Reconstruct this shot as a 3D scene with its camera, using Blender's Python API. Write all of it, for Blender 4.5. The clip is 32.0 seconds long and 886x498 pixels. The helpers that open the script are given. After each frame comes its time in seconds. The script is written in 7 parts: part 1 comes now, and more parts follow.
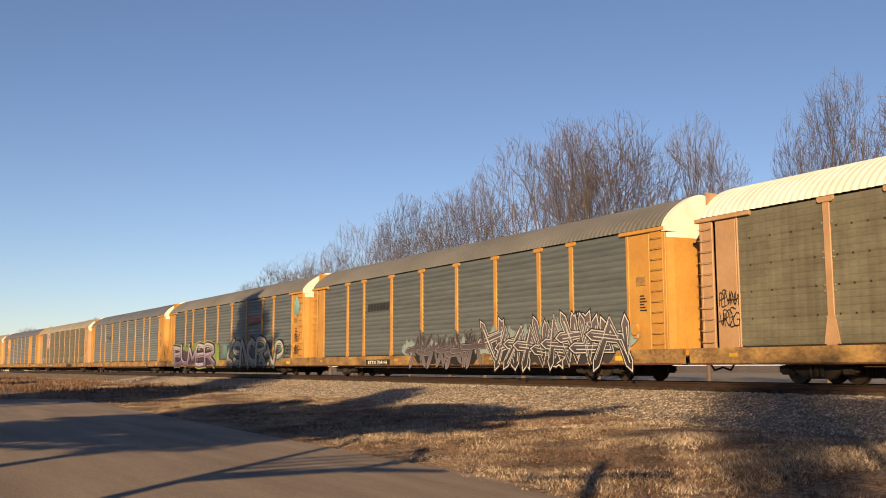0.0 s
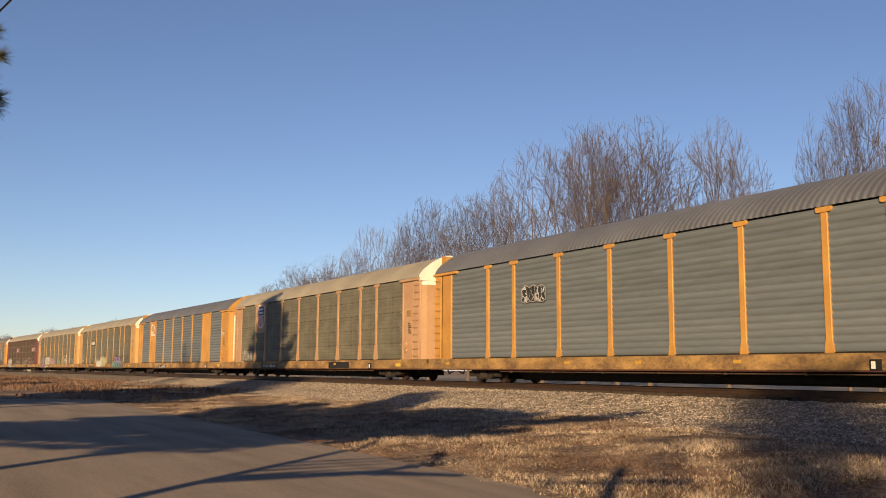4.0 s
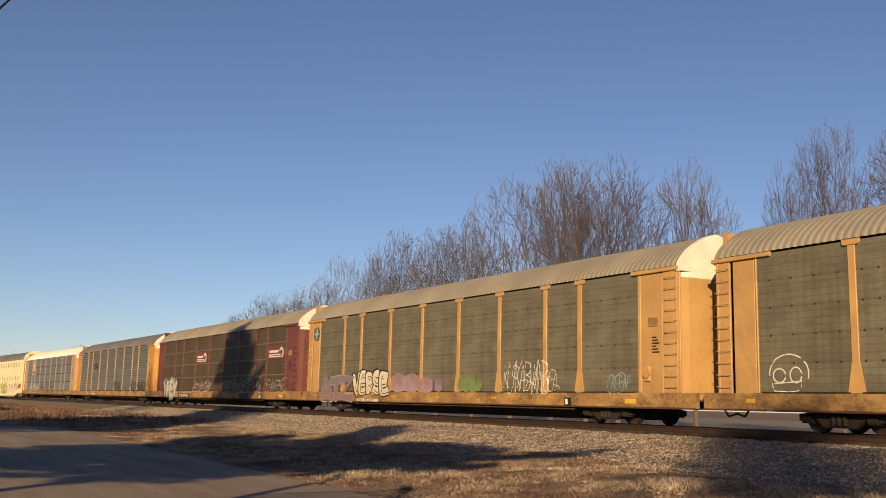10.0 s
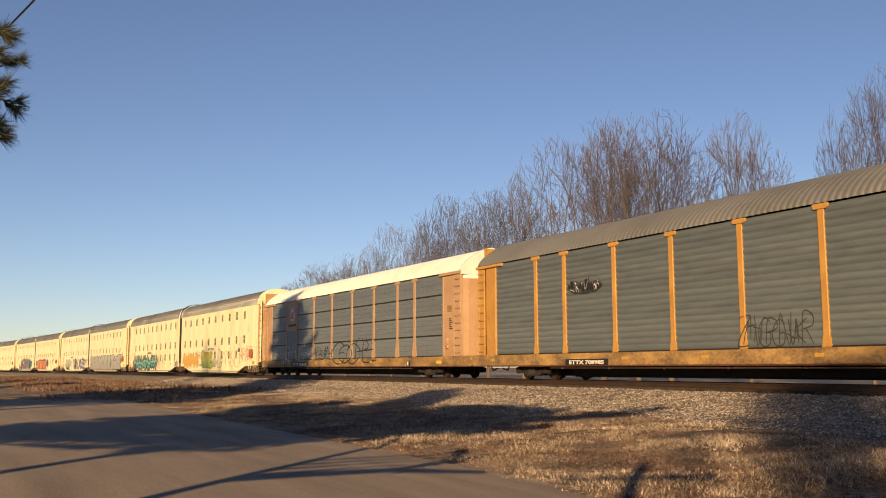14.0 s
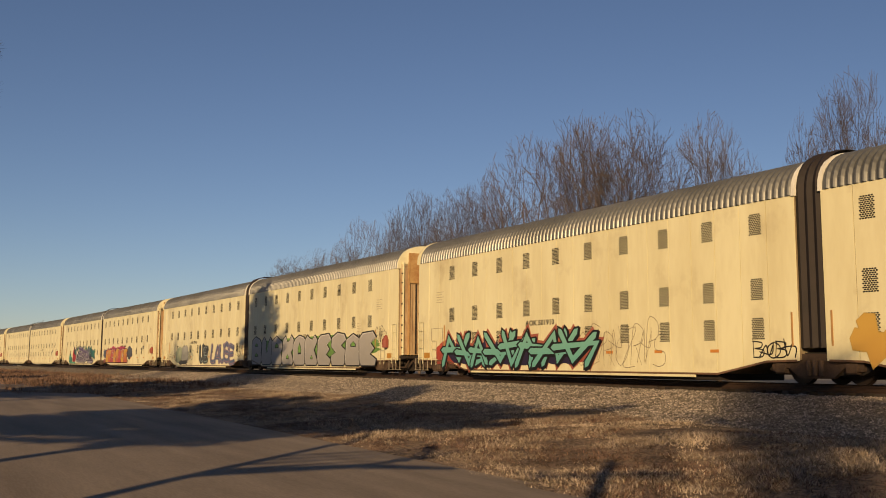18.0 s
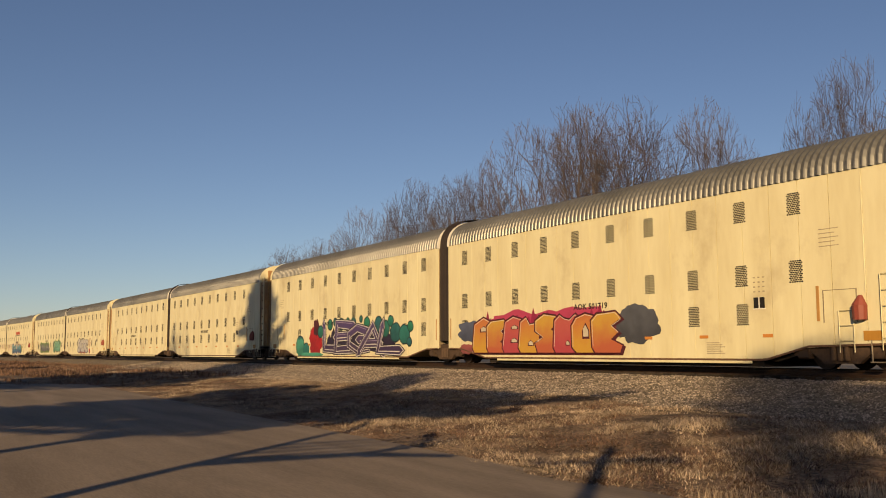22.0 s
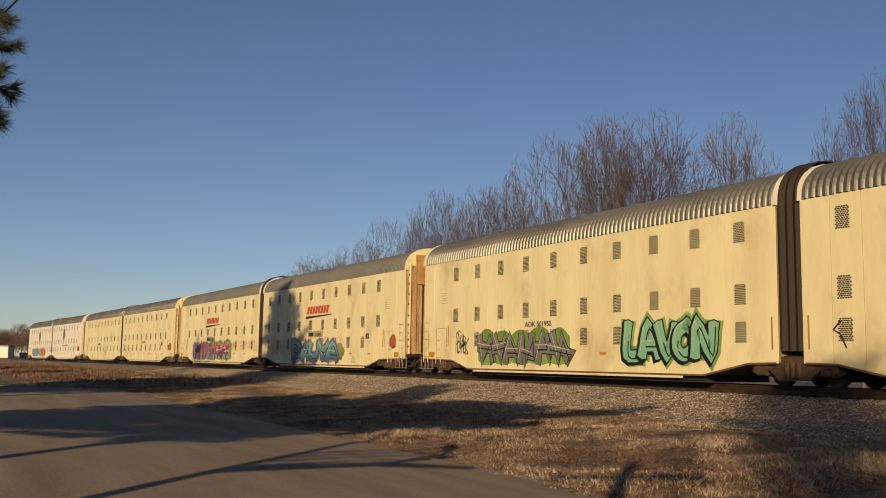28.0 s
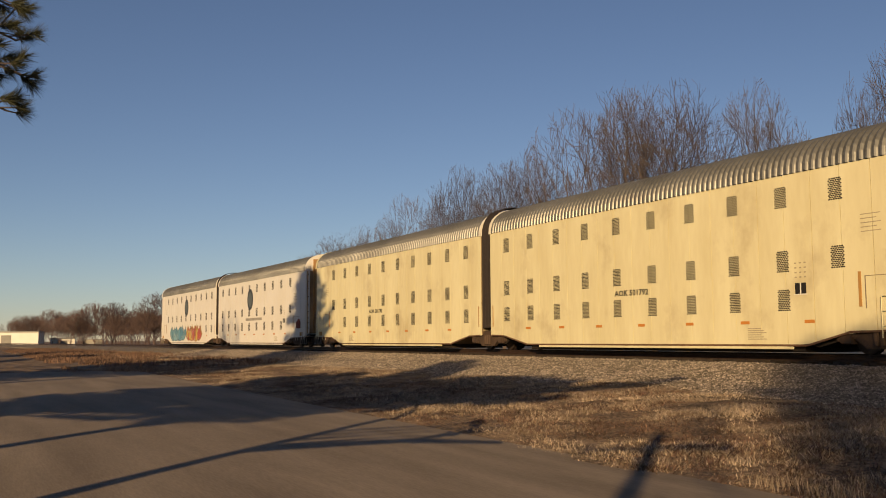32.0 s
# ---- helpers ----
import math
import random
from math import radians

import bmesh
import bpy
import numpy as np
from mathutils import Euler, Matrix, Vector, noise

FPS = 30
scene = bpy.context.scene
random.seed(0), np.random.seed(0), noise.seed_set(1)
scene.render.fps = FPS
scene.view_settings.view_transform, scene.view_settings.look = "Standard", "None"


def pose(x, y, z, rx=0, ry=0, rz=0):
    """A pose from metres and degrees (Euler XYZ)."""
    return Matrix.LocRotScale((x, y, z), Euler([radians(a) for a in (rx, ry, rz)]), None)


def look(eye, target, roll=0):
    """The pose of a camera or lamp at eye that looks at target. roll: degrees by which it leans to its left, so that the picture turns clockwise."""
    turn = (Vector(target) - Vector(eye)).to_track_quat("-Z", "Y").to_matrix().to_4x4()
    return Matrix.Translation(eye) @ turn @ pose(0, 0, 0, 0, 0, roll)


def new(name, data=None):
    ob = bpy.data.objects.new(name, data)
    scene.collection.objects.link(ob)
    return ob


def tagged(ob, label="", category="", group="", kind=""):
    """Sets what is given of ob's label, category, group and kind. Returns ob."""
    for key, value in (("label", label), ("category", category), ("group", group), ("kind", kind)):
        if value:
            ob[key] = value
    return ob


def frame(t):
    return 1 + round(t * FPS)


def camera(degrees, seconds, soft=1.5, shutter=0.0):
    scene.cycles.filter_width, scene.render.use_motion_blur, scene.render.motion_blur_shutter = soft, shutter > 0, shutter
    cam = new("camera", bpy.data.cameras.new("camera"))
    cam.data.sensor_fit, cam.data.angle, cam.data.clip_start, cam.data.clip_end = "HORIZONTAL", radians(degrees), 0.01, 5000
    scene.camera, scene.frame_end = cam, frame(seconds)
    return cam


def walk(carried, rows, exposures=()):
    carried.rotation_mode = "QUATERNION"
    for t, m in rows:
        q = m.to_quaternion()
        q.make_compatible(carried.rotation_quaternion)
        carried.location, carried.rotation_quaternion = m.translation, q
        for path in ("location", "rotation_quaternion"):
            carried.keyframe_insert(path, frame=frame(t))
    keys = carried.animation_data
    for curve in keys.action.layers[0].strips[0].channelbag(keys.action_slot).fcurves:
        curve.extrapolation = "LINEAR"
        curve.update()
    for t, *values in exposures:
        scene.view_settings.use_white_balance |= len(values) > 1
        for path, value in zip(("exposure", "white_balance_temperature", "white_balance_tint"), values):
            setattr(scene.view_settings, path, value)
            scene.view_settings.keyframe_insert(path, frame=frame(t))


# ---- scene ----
cam = camera(50.0, 32.0, soft=1.0)
EYE = (0.0, 0.0, 1.6)
# seconds, tilt from straight down, roll, heading
TURNS = (
    (0.0, 97.03, 0.17, 60.31), (0.5, 97.09, 0.14, 60.37), (1.0, 97.17, 0.16, 60.46), (1.5, 97.31, 0.03, 60.47),
    (2.0, 97.46, 0.17, 60.42), (2.5, 97.56, -0.05, 60.49), (3.0, 97.68, -0.17, 60.94), (3.5, 97.53, -0.44, 61.47),
    (5.5, 96.21, -0.21, 60.80), (6.0, 96.22, -0.42, 61.18), (6.5, 96.58, -0.32, 61.21), (7.0, 97.05, -0.29, 60.80),
    (7.5, 97.49, -0.39, 61.08), (8.0, 98.11, 0.24, 60.79), (8.5, 98.09, -0.37, 60.23), (9.0, 98.30, -1.63, 59.98),
    (9.5, 99.11, -1.94, 60.10), (10.0, 99.28, -1.38, 59.51), (10.5, 98.03, -0.42, 60.32), (11.0, 97.64, -0.23, 61.12),
    (11.5, 97.07, -0.37, 62.19), (12.0, 97.22, -0.71, 62.41), (12.5, 97.25, -0.91, 62.35), (13.0, 97.14, -0.27, 62.49),
    (13.5, 97.08, 0.17, 62.63), (15.5, 97.19, -0.01, 62.45), (16.0, 97.12, -0.28, 62.20), (16.5, 96.95, 0.48, 61.98),
    (17.0, 97.07, -0.07, 61.13), (17.5, 97.08, -0.68, 60.79), (18.0, 96.88, -0.33, 60.88), (18.5, 96.48, -0.12, 60.84),
    (19.0, 96.10, 0.47, 60.85), (19.5, 96.05, 0.29, 60.97), (20.0, 96.11, 0.03, 61.04), (20.5, 96.14, 0.14, 60.90),
    (21.0, 96.14, 0.12, 60.81), (21.5, 96.17, -0.08, 60.76), (22.0, 96.16, 0.14, 60.80), (22.5, 96.12, -0.02, 60.94),
    (23.0, 96.05, -0.45, 61.12), (23.5, 95.95, -0.98, 61.31), (24.0, 95.98, -1.06, 61.55), (24.5, 96.30, -0.08, 61.74),
    (26.5, 97.00, -1.30, 61.02), (27.0, 97.17, -0.73, 61.13), (27.5, 97.31, -1.06, 61.61), (28.0, 96.82, -0.94, 62.10),
    (28.5, 96.53, -0.74, 63.29), (29.0, 96.62, -0.87, 63.37), (29.5, 96.24, -0.70, 62.25), (30.0, 95.75, -0.53, 62.42),
    (30.5, 95.55, -0.76, 62.73), (31.0, 95.46, -0.42, 62.97), (31.5, 95.40, 0.15, 63.43), (32.0, 95.39, 0.35, 63.60),
)
# stops over the clip, with the white balance
EXPO = ((0, 1.01, 6800, 22), (3, 0.92, 6600, 22), (6, 0.95, 6700, 22), (8, 0.83, 6680, 22), (10, 0.73, 6650, 22), (12, 0.97, 6950, 23), (13.6, 0.97, 6950, 23), (15.4, 0.52, 6800, 21), (16, 0.48, 6800, 21), (17, 0.26, 6800, 21), (20, 0.38, 6850, 21), (23, 0.38, 6900, 21), (24, 0.29, 7000, 21), (28, 0.28, 6650, 20), (32, 0.32, 6950, 21))
walk(cam, [(t, pose(*EYE, a, b, c)) for t, a, b, c in TURNS], EXPO)

# ---- light: low warm sun behind the camera, clear winter sky ----
SUN_EL, SUN_DIR = radians(16.5), (0.74, -0.673)          # towards the sun on the ground plane
world = bpy.data.worlds.new("world")
scene.world = world
world.use_nodes = True
wn = world.node_tree.nodes
sky = wn.new("ShaderNodeTexSky")
sky.sky_type, sky.sun_disc = "NISHITA", False
sky.sun_elevation = SUN_EL
sky.sun_rotation = math.atan2(SUN_DIR[0], SUN_DIR[1])
sky.air_density, sky.dust_density, sky.ozone_density = 0.88, 0.1, 3.0
world.node_tree.links.new(sky.outputs[0], wn["Background"].inputs[0])
wn["Background"].inputs[1].default_value = 0.055
sun = new("sun", bpy.data.lights.new("sun", "SUN"))
sun.data.energy, sun.data.angle, sun.data.color = 5.0, radians(0.55), (1.0, 0.74, 0.37)
ce = math.cos(SUN_EL)
sun.matrix_world = look((SUN_DIR[0] * ce * 100, SUN_DIR[1] * ce * 100, math.sin(SUN_EL) * 100), (0, 0, 0))


# ---- materials ----
def mat(name, col, col2=None, rough=0.6, metal=0.0, scale=3.0, fine=40.0, bump=0.1, dist=0.01, stretch=(1, 1, 1), per=0.0, spec=0.4, weight=0.45, island=0.0):
    """Two scales of variation between col and col2, with fine relief."""
    m = bpy.data.materials.new(name)
    m.use_nodes = True
    t = m.node_tree
    N, Lk = t.nodes, t.links.new
    b = N["Principled BSDF"]
    col2 = col2 or tuple(c * 0.72 for c in col)
    tc = N.new("ShaderNodeTexCoord")
    mp = N.new("ShaderNodeMapping")
    mp.inputs["Scale"].default_value = stretch
    Lk(tc.outputs["Object"], mp.inputs[0])
    n1, n2 = N.new("ShaderNodeTexNoise"), N.new("ShaderNodeTexNoise")
    n1.inputs["Scale"].default_value, n1.inputs["Detail"].default_value = scale, 6
    n2.inputs["Scale"].default_value, n2.inputs["Detail"].default_value = fine, 4
    Lk(mp.outputs[0], n1.inputs[0]), Lk(mp.outputs[0], n2.inputs[0])
    mx = N.new("ShaderNodeMath")
    mx.operation = "MULTIPLY_ADD"
    mx.inputs[1].default_value = weight
    Lk(n2.outputs[0], mx.inputs[0]), Lk(n1.outputs[0], mx.inputs[2])
    ramp = N.new("ShaderNodeMapRange")
    ramp.inputs[1].default_value, ramp.inputs[2].default_value = 0.27 + 0.5 * weight, 0.72 + 0.5 * weight
    Lk(mx.outputs[0], ramp.inputs[0])
    mix = N.new("ShaderNodeMix")
    mix.data_type = "RGBA"
    mix.inputs[6].default_value, mix.inputs[7].default_value = (*col, 1), (*col2, 1)
    Lk(ramp.outputs[0], mix.inputs[0])
    out = mix.outputs[2]
    if per:
        oi = N.new("ShaderNodeObjectInfo")
        mr = N.new("ShaderNodeMapRange")
        mr.inputs[3].default_value, mr.inputs[4].default_value = 1 - per, 1 + per
        Lk(oi.outputs["Random"], mr.inputs[0])
        hs = N.new("ShaderNodeHueSaturation")
        Lk(mr.outputs[0], hs.inputs["Value"]), Lk(out, hs.inputs["Color"])
        out = hs.outputs[0]
    if island:
        gi, mr, hs = N.new("ShaderNodeNewGeometry"), N.new("ShaderNodeMapRange"), N.new("ShaderNodeHueSaturation")
        mr.inputs[3].default_value, mr.inputs[4].default_value = 1 - island, 1 + island
        Lk(gi.outputs["Random Per Island"], mr.inputs[0])
        Lk(mr.outputs[0], hs.inputs["Value"]), Lk(out, hs.inputs["Color"])
        out = hs.outputs[0]
    Lk(out, b.inputs["Base Color"])
    b.inputs["Roughness"].default_value, b.inputs["Metallic"].default_value = rough, metal
    b.inputs["Specular IOR Level"].default_value = spec
    if bump:
        bp = N.new("ShaderNodeBump")
        bp.inputs["Strength"].default_value, bp.inputs["Distance"].default_value = bump, dist
        Lk(n2.outputs[0], bp.inputs["Height"]), Lk(bp.outputs[0], b.inputs["Normal"])
    return m


M_YEL = mat("yellow_paint", (0.419, 0.226, 0.0512), (0.313, 0.16, 0.0398), 0.55, scale=0.8, fine=9, bump=0.05, per=0.06)
M_YEL2 = mat("faded_yellow_paint", (0.398, 0.252, 0.0981), (0.299, 0.181, 0.0746), 0.6, scale=0.8, fine=9, bump=0.05, per=0.05)
M_YEL3 = mat("pale_orange_paint", (0.356, 0.231, 0.139), (0.277, 0.167, 0.0927), 0.6, scale=0.8, fine=9, bump=0.05)
M_GALV = mat("galvanised_steel", (0.125, 0.149, 0.16), (0.0754, 0.0907, 0.102), 0.5, 0.25, scale=0.5, fine=5, bump=0.04, stretch=(0.4, 1, 3), per=0.08)
M_CLEAN = mat("clean_galvanised_steel", (0.15, 0.175, 0.192), (0.10, 0.118, 0.132), 0.5, 0.25, scale=0.5, fine=5, bump=0.04, stretch=(0.4, 1, 3), per=0.05)
M_OLIVE = mat("weathered_steel", (0.135, 0.131, 0.101), (0.0853, 0.0811, 0.0611), 0.65, 0.1, scale=0.8, fine=7, bump=0.06, stretch=(1.0, 1, 2.2), per=0.08)
M_DUSTY = mat("dusty_brown_steel", (0.0676, 0.0533, 0.0319), (0.0427, 0.0319, 0.0213), 0.7, 0.1, scale=0.7, fine=6, bump=0.06, stretch=(1.5, 1, 0.6), per=0.08)
M_RED = mat("oxide_red_paint", (0.121, 0.0391, 0.0355), (0.0853, 0.0284, 0.027), 0.6, scale=1, fine=12, bump=0.05)
M_WHITE = mat("white_paint", (0.64, 0.635, 0.595), (0.53, 0.52, 0.47), 0.5, scale=1.2, fine=14, bump=0.04)
M_CREAM = mat("cream_paint", (0.63, 0.60, 0.405), (0.54, 0.497, 0.318), 0.5, scale=1.1, fine=7, bump=0.06, dist=0.02, stretch=(1, 1, 0.22))
M_PALE = mat("clean_white_paint", (0.625, 0.618, 0.59), (0.583, 0.569, 0.526), 0.45, scale=0.5, fine=6, bump=0.03)
M_ROOF = mat("grey_roof_steel", (0.176, 0.176, 0.17), (0.122, 0.123, 0.116), 0.5, 0.3, scale=0.6, fine=8, bump=0.05, stretch=(0.6, 1, 1))
M_ROOFU = mat("bright_roof_steel", (0.189, 0.192, 0.184), (0.108, 0.11, 0.105), 0.42, 0.5, scale=0.6, fine=8, bump=0.05, stretch=(0.6, 1, 1))
M_BELLOWS = mat("brown_black_rubber", (0.0213, 0.0142, 0.0121), (0.0128, 0.00927, 0.00782), 0.7, scale=2, fine=30, bump=0.1)
M_ROOFB = mat("blue_grey_roof_steel", (0.142, 0.153, 0.175), (0.106, 0.113, 0.128), 0.45, 0.35, scale=0.6, fine=8, bump=0.05)
M_ROOFT = mat("tan_roof_steel", (0.256, 0.242, 0.199), (0.184, 0.171, 0.142), 0.6, 0.15, scale=0.6, fine=8, bump=0.05)
M_BLACK = mat("black_rubber", (0.0081, 0.0072, 0.0072), (0.0162, 0.0144, 0.0126), 0.6, scale=2, fine=30, bump=0.1)
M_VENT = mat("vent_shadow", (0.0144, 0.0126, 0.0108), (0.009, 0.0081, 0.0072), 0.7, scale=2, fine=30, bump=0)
M_GRIME = mat("grimy_truck_steel", (0.0234, 0.0171, 0.0135), (0.0117, 0.009, 0.0072), 0.8, 0.1, scale=3, fine=20, bump=0.3)
M_WHEEL = mat("wheel_steel", (0.0605, 0.0427, 0.0341), (0.0355, 0.0256, 0.0213), 0.5, 0.5, scale=4, fine=25, bump=0.1)
M_RUST = mat("rust_stained_paint", (0.42, 0.28, 0.12), (0.25, 0.12, 0.045), 0.7, scale=1.4, fine=12, bump=0.1)
M_RAIL = mat("rail_steel", (0.0533, 0.0319, 0.0228), (0.0355, 0.0213, 0.0157), 0.6, 0.4, scale=3, fine=30, bump=0.1)
M_TIE = mat("creosoted_tie", (0.0427, 0.0319, 0.0249), (0.0249, 0.0192, 0.0157), 0.9, scale=3, fine=25, bump=0.4, per=0.2)
M_BALL = mat("ballast_stone", (0.252, 0.209, 0.16), (0.054, 0.0441, 0.0342), 0.9, scale=16, fine=44, bump=1.0, dist=0.05, weight=0.9)
M_STONE = mat("loose_stone", (0.396, 0.336, 0.278), (0.18, 0.15, 0.123), 0.9, scale=4, fine=30, bump=0.5, island=0.75)
M_ROAD = mat("asphalt", (0.246, 0.205, 0.167), (0.148, 0.121, 0.098), 0.9, scale=0.8, fine=26, bump=0.35, dist=0.006, weight=0.55, spec=0.2, stretch=(0.22, 1.7, 1))
M_SOIL = mat("dry_turf", (0.235, 0.165, 0.11), (0.05, 0.033, 0.023), 0.95, scale=1.1, fine=14, bump=1.0, dist=0.06, weight=1.2)
M_GRASS = mat("dead_grass", (0.43, 0.345, 0.262), (0.205, 0.16, 0.12), 0.9, scale=0.6, fine=5, bump=0, island=0.5)
M_WEED = mat("russet_weed", (0.195, 0.118, 0.083), (0.06, 0.036, 0.027), 0.9, scale=0.7, fine=5, bump=0, island=0.6)
M_BARK = mat("grey_bark", (0.117, 0.09, 0.0792), (0.063, 0.0495, 0.045), 0.9, scale=3, fine=14, bump=0.5, dist=0.03, stretch=(1, 1, 0.2))
M_TWIG = mat("twig_bark", (0.095, 0.080, 0.082), (0.052, 0.044, 0.045), 0.9, scale=0.5, fine=4, bump=0, per=0.22)
M_BRUSH = mat("brush_bark", (0.115, 0.078, 0.072), (0.07, 0.048, 0.045), 0.9, scale=0.5, fine=4, bump=0, per=0.15)
M_NEEDLE = mat("pine_needle", (0.0199, 0.0284, 0.0149), (0.0355, 0.0384, 0.0185), 0.7, scale=2, fine=9, bump=0)
M_POLE = mat("pole_timber", (0.113, 0.0818, 0.0569), (0.0711, 0.0498, 0.0355), 0.9, scale=2, fine=20, bump=0.4, stretch=(1, 1, 0.1))
M_SILL = mat("weathered_yellow_sill", (0.327, 0.203, 0.0711), (0.11, 0.0676, 0.037), 0.65, scale=1.1, fine=9, bump=0.08, stretch=(1, 1, 1.6), per=0.1, weight=0.7)
M_SEAM = mat("pale_weathered_seam", (0.242, 0.213, 0.157), (0.157, 0.135, 0.0999), 0.7, scale=3, fine=20, bump=0)
M_DOOR = mat("rusty_end_door", (0.46, 0.36, 0.22), (0.24, 0.14, 0.07), 0.8, scale=1.3, fine=10, bump=0.15, stretch=(1, 1, 0.3))
M_TRUCK = mat("rusty_truck_casting", (0.0818, 0.0512, 0.0334), (0.0391, 0.0256, 0.0185), 0.8, 0.1, scale=3, fine=20, bump=0.3)
M_BAR = mat("dull_grab_iron", (0.235, 0.199, 0.142), (0.157, 0.128, 0.0927), 0.6, bump=0)
M_STENCIL = mat("faded_stencil_paint", (0.356, 0.313, 0.228), (0.256, 0.221, 0.157), 0.7, scale=3, fine=20, bump=0)
M_FLANGE = mat("rusty_red_flange", (0.099, 0.0315, 0.0225), (0.054, 0.0198, 0.0144), 0.7, scale=2, fine=20, bump=0.1)
M_EDGE = mat("brown_stained_edge", (0.144, 0.0765, 0.045), (0.0765, 0.045, 0.0288), 0.7, scale=3, fine=20, bump=0.1)
M_JOINT = mat("tan_panel_joint", (0.24, 0.19, 0.115), (0.16, 0.12, 0.07), 0.7, scale=2, fine=20, bump=0)
M_LOT = mat("pale_gravel", (0.20, 0.176, 0.142), (0.11, 0.095, 0.075), 0.95, scale=0.2, fine=3, bump=0.3)
M_WIRE = mat("wire_black", (0.0142, 0.0142, 0.0142), None, 0.5, bump=0)
PAINT, PAINT_SCALE = {}, 0.72          # scales all spray paint down against the raised exposure, so shade renders deeper


def paint(col):
    if col not in PAINT:
        PAINT[col] = mat("spray_paint", tuple(c * PAINT_SCALE for c in col), tuple(c * 0.75 * PAINT_SCALE for c in col), 0.55, scale=1.5, fine=10, bump=0.0)
    return PAINT[col]


def smudge(m, dirt, scale, lo, hi, most, stretch=(1, 1, 1)):
    """Grime in drifting smudges over a material's own colour."""
    N, L = m.node_tree.nodes, m.node_tree.links.new
    b = N["Principled BSDF"]
    link = b.inputs["Base Color"].links[0]
    src = link.from_socket
    tc, mp, n1, mr, mix = N.new("ShaderNodeTexCoord"), N.new("ShaderNodeMapping"), N.new("ShaderNodeTexNoise"), N.new("ShaderNodeMapRange"), N.new("ShaderNodeMix")
    mp.inputs["Scale"].default_value = stretch
    n1.inputs["Scale"].default_value, n1.inputs["Detail"].default_value, n1.inputs["Roughness"].default_value = scale, 7, 0.62
    mr.inputs[1].default_value, mr.inputs[2].default_value, mr.inputs[3].default_value, mr.inputs[4].default_value = lo, hi, 0.0, most
    mix.data_type = "RGBA"
    mix.inputs[7].default_value = (*dirt, 1)
    L(tc.outputs["Object"], mp.inputs[0]), L(mp.outputs[0], n1.inputs["Vector"]), L(n1.outputs[0], mr.inputs[0])
    L(mr.outputs[0], mix.inputs[0]), L(src, mix.inputs[6]), L(mix.outputs[2], b.inputs["Base Color"])


smudge(M_CREAM, (0.22, 0.145, 0.085), 0.55, 0.54, 0.80, 0.55, (1, 1, 0.8))
smudge(M_YEL, (0.13, 0.075, 0.035), 0.7, 0.56, 0.82, 0.6, (1, 1, 0.5))
smudge(M_YEL2, (0.13, 0.08, 0.045), 0.7, 0.56, 0.82, 0.6, (1, 1, 0.5))
smudge(M_OLIVE, (0.05, 0.042, 0.03), 0.9, 0.5, 0.8, 0.6, (1.4, 1, 0.25))
smudge(M_GALV, (0.17, 0.18, 0.19), 0.6, 0.5, 0.85, 0.45, (0.35, 1, 1.6))
smudge(M_SILL, (0.05, 0.03, 0.02), 0.8, 0.52, 0.75, 0.7, (0.6, 1, 1.5))


def graded(low, high, z0, z1, spots=0.25):
    """Spray paint that fades from one colour to another up the wall, unevenly."""
    m = bpy.data.materials.new("graded_spray_paint")
    m.use_nodes = True
    N, L = m.node_tree.nodes, m.node_tree.links.new
    b = N["Principled BSDF"]
    tc, sp, ns = N.new("ShaderNodeTexCoord"), N.new("ShaderNodeSeparateXYZ"), N.new("ShaderNodeTexNoise")
    ns.inputs["Scale"].default_value, ns.inputs["Detail"].default_value = 2.4, 6
    L(tc.outputs["Object"], sp.inputs[0]), L(tc.outputs["Object"], ns.inputs["Vector"])
    ad = N.new("ShaderNodeMath")
    ad.operation = "MULTIPLY_ADD"
    ad.inputs[1].default_value = (z1 - z0) * spots * 4
    L(ns.outputs[0], ad.inputs[0]), L(sp.outputs[2], ad.inputs[2])
    mr = N.new("ShaderNodeMapRange")
    mr.inputs[1].default_value, mr.inputs[2].default_value = z0 + (z1 - z0) * (spots * 2 + 0.1), z1 + (z1 - z0) * (spots * 2 - 0.1)
    L(ad.outputs[0], mr.inputs[0])
    mix = N.new("ShaderNodeMix")
    mix.data_type = "RGBA"
    mix.inputs[6].default_value, mix.inputs[7].default_value = (*[c * PAINT_SCALE for c in low], 1), (*[c * PAINT_SCALE for c in high], 1)
    L(mr.outputs[0], mix.inputs[0]), L(mix.outputs[2], b.inputs["Base Color"])
    b.inputs["Roughness"].default_value = 0.55
    return m


